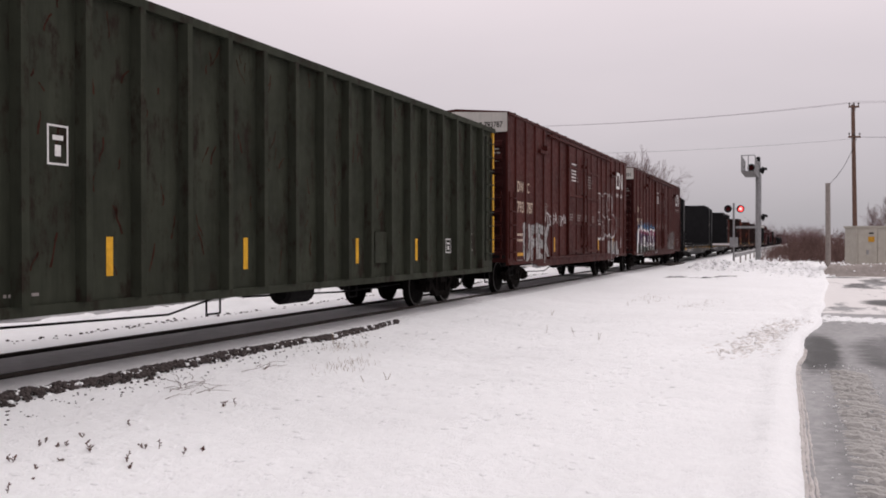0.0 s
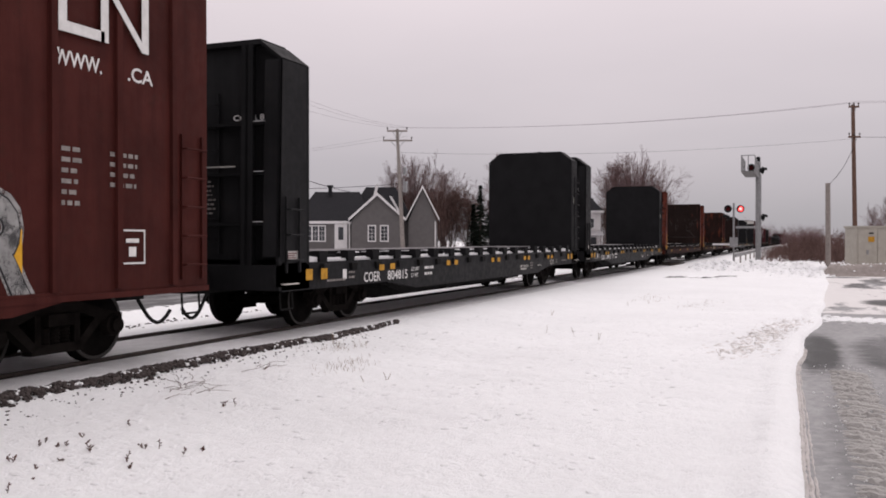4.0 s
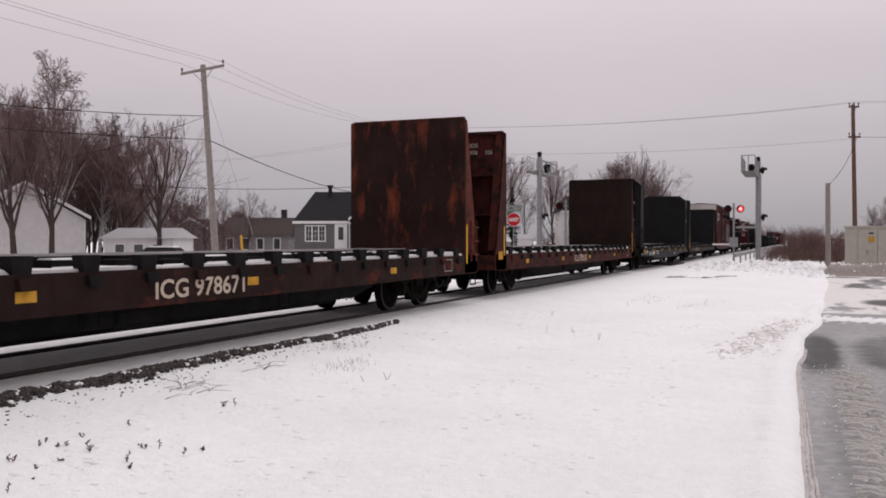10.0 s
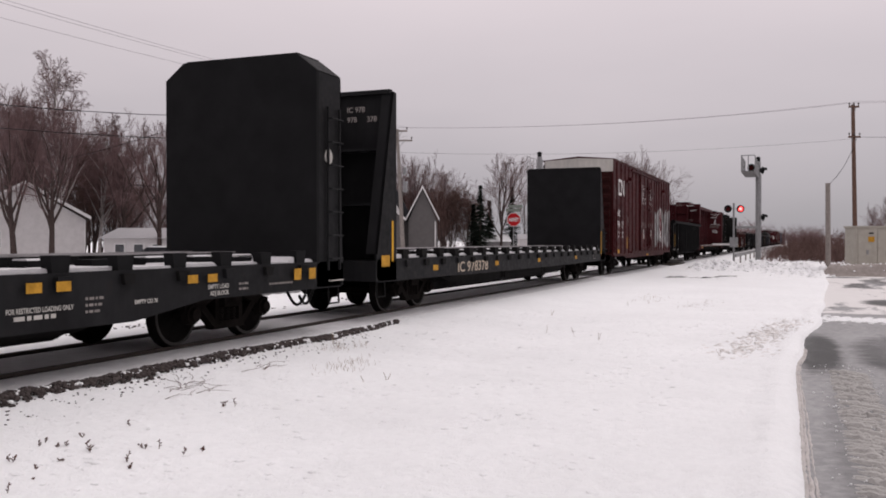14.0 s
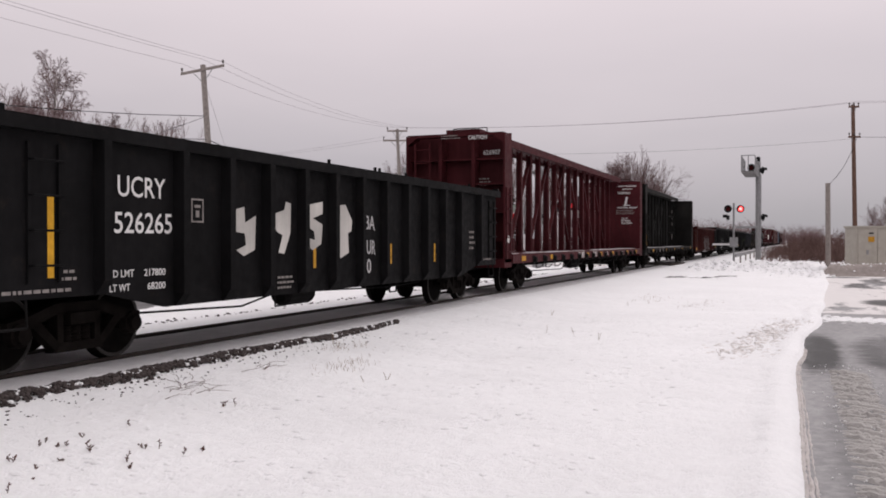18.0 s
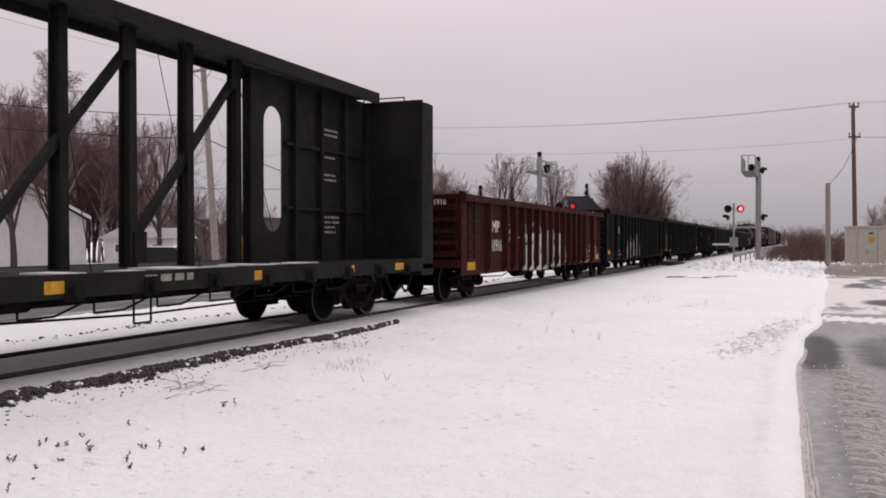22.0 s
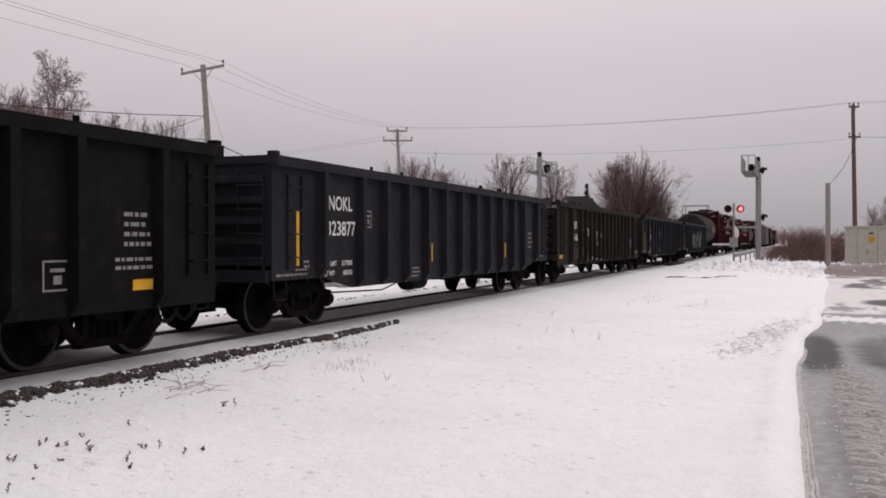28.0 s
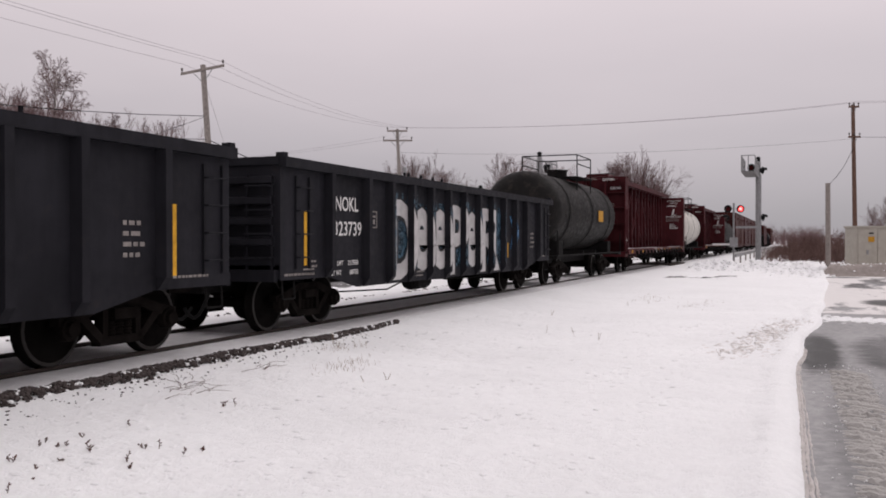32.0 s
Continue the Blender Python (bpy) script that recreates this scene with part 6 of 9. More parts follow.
def grey_house():
    h = thing("grey_house", "grey sided bungalow with black shingle roof and white trim", "house", front_pose(70.0, -6.1))
    k = 0.04425
    eave = 3.35
    bm = bmesh.new()
    box(bm, -5.6, 5.6, 0.6, 8.5, 0, eave)
    part("wall", bm, SIDING_GREY, h)
    gable_roof(h, -5.6, 0.2, 0.6, 8.5, eave, 5.9, SHINGLE, "x", 0.15, 1.2)
    gable_roof(h, -1.9, 3.6, 2.6, 8.5, eave, 6.35, SHINGLE, "x", 0.1, 1.6, False)
    gable_wall(h, -1.0, 3.0, -0.5, 0.62, eave + 0.1, 5.35, SIDING_GREY)
    gable_roof(h, -1.0, 3.0, -0.5, 5.0, eave + 0.1, 5.45, SHINGLE, "y", 0.22)
    gable_wall(h, 3.4, 5.6, 0.1, 0.62, eave + 0.1, 5.9, SIDING_GREY)
    gable_roof(h, 3.4, 5.6, 0.1, 7.0, eave + 0.1, 6.05, SHINGLE, "y", 0.22)
    bm = bmesh.new()
    prism(bm, [(0.15, 3.5), (0.42, 3.5), (-0.0 + 1.05, 6.3), (0.85, 6.3)], "y", 0.30, 0.40)
    part("bargeboard", bm, TRIM_WHITE, h)
    bm = bmesh.new()
    prism(bm, [(1.9, 5.3), (2.08, 5.3), (3.0, 3.7), (2.8, 3.7)], "y", -0.1, 0.05)
    part("valley_flashing", bm, TRIM_WHITE, h)
    window(h, -4.8, 1.75, 1.65, 1.30, 0.6, 3, 3)
    window(h, 0.25, 1.75, 0.65, 1.30, -0.5, 1, 4)
    window(h, 1.20, 1.75, 0.68, 1.30, -0.5, 1, 4)
    bm = bmesh.new()
    box(bm, -2.45, -1.45, 0.5, 0.59, 0.9, 3.15)
    d = part("door", bm, TRIM_WHITE, h, "white front door with a glazed panel")
    bm = bmesh.new()
    box(bm, -2.15, -1.75, 0.47, 0.498, 1.9, 2.9)
    part("pane", bm, PANE, d)
    for q in (-1.28, 5.45):
        bm = bmesh.new()
        box(bm, q, q + 0.09, 0.05, 0.14, 0.0, eave)
        part("downpipe", bm, TRIM_WHITE, h)
    bm = bmesh.new()
    tube(bm, (-3.2, 3.8, 5.6), (-3.2, 3.8, 6.25), 0.16, n=10)
    tube(bm, (-3.2, 3.8, 6.25), (-3.2, 3.8, 6.4), 0.26, n=10)
    part("vent", bm, SHINGLE, h)


def white_house():
    h = thing("white_house", "white sided house with a brown gable roof", "house", front_pose(60.0, -28.1) @ Matrix.Rotation(radians(38), 4, "Z"))
    gable_wall(h, -3.9, 3.9, 0, 9, 3.35, 5.55, SIDING_WHITE)
    gable_roof(h, -3.9, 3.9, 0.0, 9, 3.40, 5.72, SHINGLE_BROWN, "y", 0.35)
    window(h, -2.6, 1.3, 1.2, 1.2, 0, 2)
    bm = bmesh.new()
    box(bm, 3.92, 4.02, 0.1, 0.2, 0, 3.3)
    part("downpipe", bm, TRIM_WHITE, h)


def row_houses():
    h = thing("garage", "low grey garage with snow on its roof", "garage", front_pose(62.0, -20.6))
    bm = bmesh.new()
    box(bm, -2.9, 1.9, 0, 5, 0, 2.0)
    part("wall", bm, SIDING_WHITE, h)
    gable_roof(h, -2.9, 1.9, 0, 5, 2.0, 2.75, ROOF_SNOW, "x", 0.3, 0.4, False)
    for q in (-2.2, -0.9, 0.4):
        window(h, q, 0.95, 0.8, 0.7, 0, 1)
    h = thing("grey_cottage", "small grey gabled cottage", "house", front_pose(82.0, -23.0))
    gable_wall(h, -2.6, 2.4, 0, 8, 2.2, 3.75, SIDING_DULL)
    gable_roof(h, -2.6, 2.4, 0, 8, 2.3, 3.9, SHINGLE_BROWN, "y", 0.2)
    h = thing("long_house", "long pale bungalow with a brown roof", "house", front_pose(80.0, -16.8))
    bm = bmesh.new()
    box(bm, -3.4, 3.0, 0, 8, 0, 2.4)
    part("wall", bm, SIDING_DULL, h)
    gable_roof(h, -3.4, 3.0, 0, 8, 2.35, 4.0, SHINGLE_BROWN, "x", 0.3, 0.3, False)
    for q in (-2.6, -1.2, 0.1, 1.6):
        window(h, q, 1.0, 0.7, 1.1, 0, 1)
    bm = bmesh.new()
    box(bm, 1.6, 2.1, 4, 4.5, 3.5, 4.75)
    part("chimney", bm, SHINGLE_BROWN, h)
    h = thing("two_storey_house", "white two-storey house with a porch roof", "house", front_pose(92.0, 14.3))
    bm = bmesh.new()
    box(bm, -1.9, 1.9, 0, 7, 0, 4.9)
    part("wall", bm, SIDING_WHITE, h)
    gable_roof(h, -1.9, 1.9, 0, 7, 4.9, 6.6, SHINGLE, "x", 0.3, 0.9)
    for q, z in ((-1.5, 3.1), (0.5, 3.1), (-1.3, 1.2)):
        window(h, q, z, 0.8, 1.1, 0, 1, 2)
    bm = bmesh.new()
    box(bm, 0.55, 1.45, -0.06, -0.004, 0.3, 2.2)
    part("door", bm, PANE, h)
    bm = bmesh.new()
    prism(bm, [(-1.5, 2.35), (0.05, 2.75), (0.05, 2.85), (-1.5, 2.45)], "x", -2.0, 2.0)
    part("porch_roof", bm, ROOF_SNOW, h, "snow-dusted porch roof")
    bm = bmesh.new()
    for q in (-1.9, -0.6, 0.6, 1.8):
        box(bm, q - 0.06, q + 0.06, -1.45, -1.33, 0, 2.4)
    part("porch_post", bm, TRIM_WHITE, h)
    h = thing("mobile_shed", "long white snow-topped shed", "shed", front_pose(84.0, 4.4))
    bm = bmesh.new()
    box(bm, -1.9, 1.9, 0, 3, 0, 1.75)
    part("wall", bm, SIDING_DULL, h)
    gable_roof(h, -1.9, 1.9, 0, 3, 1.75, 2.45, SNOW, "x", 0.15, 0.2, False)
    h = thing("white_kiosk", "small white equipment hut", "hut", front_pose(64.0, 5.9))
    bm = bmesh.new()
    box(bm, -0.45, 0.45, 0, 1.2, 0, 1.95)
    part("wall", bm, SIDING_WHITE, h)
    gable_roof(h, -0.45, 0.45, 0, 1.2, 1.95, 2.3, ROOF_SNOW, "x", 0.08, 0.0, False)
    # parked car by the garage, half hidden
    bm = bmesh.new()
    h = thing("parked_car", "dark parked car with snow on its roof", "car", front_pose(58.5, -18.2))
    prism(bm, [(-2.1, 0.35), (2.1, 0.35), (2.15, 0.85), (1.3, 0.95), (0.8, 1.38), (-0.9, 1.40), (-1.5, 0.98), (-2.15, 0.85)], "y", -0.85, 0.85)
    part("body", bm, SHINGLE, h)
    bm = bmesh.new()
    prism(bm, [(-0.85, 1.405), (0.75, 1.39), (0.7, 1.47), (-0.8, 1.48)], "y", -0.75, 0.75)
    part("roof_snow", bm, SNOW, h, "snow lying on the roof")
    for q in (-1.35, 1.35):
        for yy in (-0.87, 0.65):
            bm = bmesh.new()
            tube(bm, (q, yy, 0.32), (q, yy + 0.22, 0.32), 0.32, n=14)
            part("wheel", bm, HOSE, h)


grey_house()
white_house()
row_houses()


# ---- poles and wires ----
def wire_between(bm, a, b, sag, r=0.012, n=10):
    a, b = Vector(a), Vector(b)
    pts = [a.lerp(b, i / n) - Vector((0, 0, sag * 4 * (i / n) * (1 - i / n))) for i in range(n + 1)]
    for p, q in zip(pts, pts[1:]):
        tube(bm, p, q, r, n=4, caps=False)


def utility_pole(base, top, r0, r1, arms, mat, label):
    p = thing("utility_pole", label, "utility pole", Matrix.Translation(base), group="utility poles")
    d = Vector(top) - Vector(base)
    bm = bmesh.new()
    tube(bm, (0, 0, -0.3), d, r0, r1, 12)
    part("pole", bm, mat, p)
    for frac, half, way in arms:
        c = d * frac
        w = Vector(way).normalized()
        s = Vector((-w.y, w.x, 0)) * 0.055
        bm = bmesh.new()
        e0, e1 = c - w * half, c + w * half
        off = -s * 2.6
        v = [e + off + k * s + Vector((0, 0, z)) for e in (e0, e1) for k in (-1, 1) for z in (-0.06, 0.06)]
        vs = [bm.verts.new(q) for q in v]
        for f in ((0, 1, 3, 2), (4, 6, 7, 5), (0, 4, 5, 1), (2, 3, 7, 6), (0, 2, 6, 4), (1, 5, 7, 3)):
            bm.faces.new([vs[i] for i in f])
        arm = part("crossarm", bm, mat, p)
        bm = bmesh.new()
        for sgn in (-1, 1):
            tube(bm, c + off + w * sgn * half * 0.45 + Vector((0, 0, -0.05)), c - Vector((0, 0, 0.62)), 0.02, n=5)
        part("arm_brace", bm, GALV, p)
        for sgn in (-0.95, 0.95) if half > 0.7 else (-0.9, 0.0, 0.9):
            bm = bmesh.new()
            q = c + off + w * sgn * half
            tube(bm, q + Vector((0, 0, 0.06)), q + Vector((0, 0, 0.16)), 0.025, n=6)
            tube(bm, q + Vector((0, 0, 0.16)), q + Vector((0, 0, 0.28)), 0.06, 0.045, n=8)
            part("insulator", bm, INSULATOR, arm)
    return p


A0, A1 = Vector((36.78, 26.60, -0.3)), Vector((36.52, 27.23, 10.15))
utility_pole(A0, A1, 0.19, 0.13, ((0.975, 1.08, (0.37, -0.93, 0.2)),), WOOD_POLE, "weathered grey leaning utility pole with one crossarm")
B0, B1 = Vector((60.25, 27.1, -0.3)), Vector((60.07, 27.55, 9.75))
utility_pole(B0, B1, 0.17, 0.11, ((0.985, 0.75, (0.37, -0.93, 0)), (0.915, 1.08, (0.37, -0.93, 0))), WOOD_POLE, "brown-grey utility pole with two crossarms")
C0, C1 = Vector((68.17, -3.65, -0.3)), Vector((68.10, -3.43, 10.95))
utility_pole(C0, C1, 0.17, 0.12, ((0.985, 0.35, (0.37, -0.93, 0)), (0.80, 0.40, (0.37, -0.93, 0))), WOOD_POLE_DARK, "brown wooden utility pole beside the road")
D0, D1 = Vector((63.12, -1.76, -0.3)), Vector((63.12, -1.72, 5.25))
utility_pole(D0, D1, 0.17, 0.15, (), WOOD_POLE, "short grey service pole")
bm = bmesh.new()
box(bm, 60.1, 60.32, 26.85, 27.1, 5.1, 5.9)
tagged(part("pole_box", bm, GALV), "small grey box hung on the utility pole", "utility box")
bm = bmesh.new()
tube(bm, (60.1, 26.95, 6.4), (60.1, 26.95, 6.9), 0.13, n=12)
tube(bm, (60.1, 26.95, 6.9), (60.1, 26.95, 6.97), 0.10, 0.03, n=12)
tagged(part("pole_transformer", bm, GALV), "small grey drum transformer hung on the utility pole", "transformer")

span = thing("overhead_wires", "thin dark overhead wires sagging between the poles", "overhead wires", kind="structure")
w = Vector((0.37, -0.93, 0)).normalized()
LEFT0 = Vector((-10.0, 25.9, 10.2))
bm = bmesh.new()
for q, dz in ((-1.0, 0.0), (0.0, 0.45), (1.0, 0.2)):
    a = A1 + w * q + Vector((0, 0, 0.05 + dz * 0.5))
    wire_between(bm, LEFT0 + w * q * 1.0 + Vector((0, 0, dz)), a, 0.45, 0.011)
    wire_between(bm, a, B1 + w * q * 0.7 + Vector((0, 0, 0.15)), 0.5, 0.010)
part("power_line", bm, WIRE_GREY, span)
bm = bmesh.new()
for q in (-0.6, 0.0, 0.6):
    a = B1 + w * q + Vector((0, 0, 0.12))
    b = C1 + w * q * 0.4 + Vector((0, 0, 0.15 + 0.12 * q))
    wire_between(bm, a, b, 0.55, 0.010, 16)
    wire_between(bm, b, b + Vector((6.0, -40, 1.8)), 0.6, 0.010)
for q in (-0.8, 0.8):
    wire_between(bm, B1 + w * q - Vector((0, 0, 0.5)), (75, 66, 9.4), 0.5, 0.010)
part("power_line", bm, WIRE_GREY, span)
bm = bmesh.new()
LOW_A = A0.lerp(A1, 0.76)
LOW_A2 = A0.lerp(A1, 0.65)
wire_between(bm, (-10, 26.3, 6.6), A0.lerp(A1, 0.76), 1.2, 0.020)
wire_between(bm, (-10, 26.3, 5.7), LOW_A2, 0.9, 0.020)
wire_between(bm, LOW_A2, (60.4, 31.5, 5.2), 0.3, 0.024)
wire_between(bm, B0.lerp(B1, 0.60), (47.0, 41.0, 5.2), 0.35, 0.020)
wire_between(bm, LOW_A, (33.2, 33.0, 5.4), 0.15, 0.012)
part("service_drop", bm, WIRE, span)
bm = bmesh.new()
wire_between(bm, D1 - Vector((0, 0, 0.1)), C0.lerp(C1, 0.74), 0.35, 0.016)
wire_between(bm, C0.lerp(C1, 0.80), (74, -40, 8.6), 0.3, 0.016)
wire_between(bm, C0.lerp(C1, 0.79), B0.lerp(B1, 0.83), 0.5, 0.008, 14)
part("service_drop", bm, WIRE, span)
bm = bmesh.new()
tube(bm, A0.lerp(A1, 0.93), Vector((39.0, 25.4, 0.2)), 0.01, n=4)
part("guy_wire", bm, WIRE_GREY, span)


# ---- level crossing signals ----
def lamp_head(parent, x, y, z, way, lit):
    """A round lamp with its black background, hood and red lens. way: the unit way in which it shines."""
    d = Vector(way).normalized()
    c = Vector((x, y, z))
    bm = bmesh.new()
    tube(bm, c, c + d * 0.02, 0.255, n=24)
    head = part("lamp_background", bm, LAMP_BLACK, parent, "round black lamp background")
    bm = bmesh.new()
    tube(bm, c - d * 0.16, c, 0.15, n=16)
    part("lamp_housing", bm, LAMP_BLACK, head)
    bm = bmesh.new()
    tube(bm, c + d * 0.021, c + d * 0.035, 0.155 if lit < 2 else 0.185, n=20)
    part("lens", bm, (RED_DARK, DIM_RED, LIT_RED)[lit], head, ("dark red unlit lens", "dim red lens", "glowing red lens")[lit])
    if lit == 2:
        bm = bmesh.new()
        tube(bm, c + d * 0.036, c + d * 0.04, 0.105, n=16)
        part("lens_core", bm, LIT_CORE, head)
    bm = bmesh.new()
    side = d.cross(Vector((0, 0, 1))).normalized()
    n = 12
    for i in range(n):
        a0, a1 = math.pi * (i / n) , math.pi * ((i + 1) / n)
        p = [c + side * 0.2 * math.cos(a) + Vector((0, 0, 0.2 * math.sin(a))) for a in (a0, a1)]
        q = [c + d * 0.26 + side * 0.19 * math.cos(a) + Vector((0, 0, 0.2 * math.sin(a))) for a in (a0, a1)]
        bm.faces.new([bm.verts.new(k) for k in (p[0], p[1], q[1], q[0])])
    part("hood", bm, LAMP_BLACK, head)


def flasher(x, y, lamp_z, label, lits, extra=True):
    s = thing("crossing_signal", label, "crossing signal", pose(x, y, GROUND_Z), group="crossing signals")
    z = lamp_z - GROUND_Z
    bm = bmesh.new()
    tube(bm, (0, 0, 0), (0, 0, z + 0.38), 0.065, n=12)
    part("mast", bm, GALV, s)
    bm = bmesh.new()
    tube(bm, RIGHT * -0.42 + Vector((0, 0, z)), RIGHT * 0.42 + Vector((0, 0, z)), 0.03, n=8)
    part("cross_bar", bm, GALV, s)
    bm = bmesh.new()
    box(bm, -0.18, 0.18, -0.18, 0.18, 0, 0.25)
    part("base", bm, GALV, s)
    for k, lit in zip((-0.42, 0.42), lits):
        p = RIGHT * k - AWAY * 0.08
        lamp_head(s, p.x, p.y, z, -AWAY, lit)
    if extra:
        p = RIGHT * -0.42 + AWAY * 0.1
        lamp_head(s, p.x, p.y, z - 0.58, AWAY * 0.25 - RIGHT, 0)
        bm = bmesh.new()
        box(bm, -0.2, 0.2, -0.25, 0.25, 1.40, 2.05)
        part("gate_mechanism", bm, GALV, s, "grey gate mechanism housing")
        bm = bmesh.new()
        box(bm, -0.06, 0.06, 0.26, 1.35, 1.52, 1.64)
        part("counterweight_arm", bm, TRIM_WHITE, s)
    return s


flasher(62.96, 4.08, 3.66, "crossing flasher with one red lamp lit", (0, 2))
flasher(56.83, 14.06, 3.77, "crossing flasher across the track, dim red lamps", (0, 1), False)
gate = thing("gate_arm", "raised grey crossing bracket arm", "bracket", pose(63.0, 4.0, 0))
bm = bmesh.new()
box(bm, 0.05, 0.2, -1.45, -0.05, 2.35, 2.5)
part("bar", bm, GALV, gate)


def cantilever(x, y, height, s, label):
    """A signal mast with a walkway arm that reaches over the road along x; s is the way it reaches."""
    c = thing("signal_cantilever", label, "signal mast", pose(x, y, GROUND_Z), group="crossing signals")
    h = height - GROUND_Z
    bm = bmesh.new()
    tube(bm, (0, 0, 0), (0, 0, h - 0.3), 0.17, n=14)
    part("mast", bm, GALV, c)
    bm = bmesh.new()
    box(bm, -0.4, 0.4, -0.4, 0.4, 0, 0.35)
    part("base", bm, GALV, c)
    L = 4.6
    zf = h - 1.35
    bm = bmesh.new()
    box(bm, min(-s * 0.3, s * L), max(-s * 0.3, s * L), 0.0, 0.85, zf, zf + 0.10)
    part("walkway", bm, GRATE, c)
    for i in range(7):
        q = s * L * i / 6
        bm = bmesh.new()
        tube(bm, (q, 0.85, zf + 0.08), (q, 0.85, zf + 1.1), 0.02, n=6)
        part("rail_post", bm, GALV, c)
    for z in (0.37, 0.74, 1.1):
        bm = bmesh.new()
        tube(bm, (0, 0.85, zf + z), (s * L, 0.85, zf + z), 0.018, n=6)
        part("hand_rail", bm, GALV, c)
    for z in (zf + 0.0, zf + 0.85):
        bm = bmesh.new()
        tube(bm, (0, -0.02, z), (s * L, -0.02, z), 0.06, n=8)
        part("arm_tube", bm, GALV, c)
    for i in range(6):
        bm = bmesh.new()
        q0, q1 = s * L * i / 6, s * L * (i + 1) / 6
        a, b = (zf, zf + 0.85) if i % 2 else (zf + 0.85, zf)
        tube(bm, (q0, -0.02, a), (q1, -0.02, b), 0.03, n=6)
        part("arm_web", bm, GALV, c)
    for q in (0.0, 0.42, 0.85):
        bm = bmesh.new()
        tube(bm, (s * L, q, zf + 0.08), (s * L, q, zf + 1.1), 0.03, n=6)
        part("rail_post", bm, GALV, c)
    bm = bmesh.new()
    tube(bm, (s * L, 0, zf + 1.1), (s * L, 0.85, zf + 1.1), 0.03, n=6)
    part("hand_rail", bm, GALV, c)
    lamp_head(c, s * 0.6, -0.30, h - 0.95, (0.5, -1, 0), 0)
    lamp_head(c, s * 3.2, 0.30, h - 0.95, (-1, 0.2, 0), 0)
    lamp_head(c, 0.05, -0.32, 3.45, (0.5, -1, 0), 0)
    bm = bmesh.new()
    tube(bm, (0, 0, h - 0.35), (0, 0, h - 0.05), 0.14, n=12)
    tube(bm, (0, 0, h - 0.05), (0, 0, h + 0.05), 0.2, 0.05, n=12)
    part("bell", bm, LAMP_BLACK, c, "dark crossing bell")
    bm = bmesh.new()
    for i in range(14):
        z = 0.8 + i * 0.38
        tube(bm, (0.12, -0.18, z), (-0.12, -0.18, z), 0.012, n=5)
    for q in (-0.14, 0.14):
        tube(bm, (q, -0.19, 0.6), (q, -0.19, h - 1.2), 0.016, n=5)
    part("ladder", bm, GALV, c)
    return c


cantilever(65.7, 2.65, 7.30, -1, "grey cantilever signal mast with a walkway basket")
cantilever(58.2, 16.2, 7.45, 1, "grey cantilever signal mast across the track")

# stop sign with the word in French, street blades above
sign = thing("stop_sign", "red octagonal stop sign with white lettering", "stop sign", front_pose(50.0, 3.95))
bm = bmesh.new()
tube(bm, (0, 0.03, 0), (0, 0.03, 3.75), 0.035, n=8)
part("post", bm, GALV, sign)
bm = bmesh.new()
r = 0.41
prism(bm, [(r * math.cos(math.pi / 8 + k * math.pi / 4), 3.0 + r * math.sin(math.pi / 8 + k * math.pi / 4)) for k in range(8)], "y", -0.02, -0.008)
part("border", bm, TRIM_WHITE, sign)
bm = bmesh.new()
r = 0.375
prism(bm, [(r * math.cos(math.pi / 8 + k * math.pi / 4), 3.0 + r * math.sin(math.pi / 8 + k * math.pi / 4)) for k in range(8)], "y", -0.026, -0.021)
part("face", bm, STOP_RED, sign)
side_text(sign, "ARR\u00caT", -0.29, 2.90, 0.19, -0.027, TRIM_WHITE, 0.58, 0.008)
for z, a in ((3.45, -0.42), (3.66, -0.3)):
    bm = bmesh.new()
    box(bm, a, a + 0.8, -0.01, 0.01, z, z + 0.16)
    part("street_blade", bm, SIGN_GREEN, sign, "pale street name blade")

# signal cabinet at the roadside
cab = thing("signal_cabinet", "beige steel signal cabinet with a yellow notice", "cabinet", front_pose(50.0, 23.1))
bm = bmesh.new()
box(bm, 0, 2.3, 0, 1.4, 0.0, 2.55)
part("body", bm, CABINET, cab)
bm = bmesh.new()
box(bm, -0.06, 2.36, -0.06, 1.46, 2.55, 2.65)
part("roof", bm, CABINET, cab)
for q in (0.1, 1.2):
    bm = bmesh.new()
    box(bm, q, q + 1.02, -0.035, -0.003, 0.2, 2.45)
    d = part("door", bm, CABINET, cab)
    bm = bmesh.new()
    box(bm, q + 0.45, q + 0.58, -0.06, -0.036, 1.05, 1.3)
    part("handle", bm, GALV, d)
bm = bmesh.new()
box(bm, 0.65, 1.0, -0.045, -0.036, 1.75, 2.05)
part("notice", bm, YELLOW_OLD, cab, "yellow warning notice")
bm = bmesh.new()
box(bm, 0.7, 0.95, -0.045, -0.036, 2.2, 2.28)
part("notice", bm, SPRAY_BLACK, cab)

# low rail along the line beyond the crossing
guard = thing("guard_rail", "snow-lined steel guard rail along the track", "guard rail")
bm = bmesh.new()
box(bm, 70, 260, 4.35, 4.45, 0.30, 0.55)
part("beam", bm, GALV, guard)
for i in range(24):
    bm = bmesh.new()
    box(bm, 70 + i * 8, 70.15 + i * 8, 4.46, 4.58, -0.4, 0.5)
    part("post", bm, WOOD_POLE, guard)
stake = thing("marker_stake", "yellow plastic marker stake", "marker", front_pose(58.0, -13.0))
bm = bmesh.new()
prism(bm, [(0.0, 0.0), (0.13, 0.0), (-0.03, 2.2), (-0.16, 2.2)], "y", -0.02, 0.02)
part("stake", bm, YELLOW, stake)


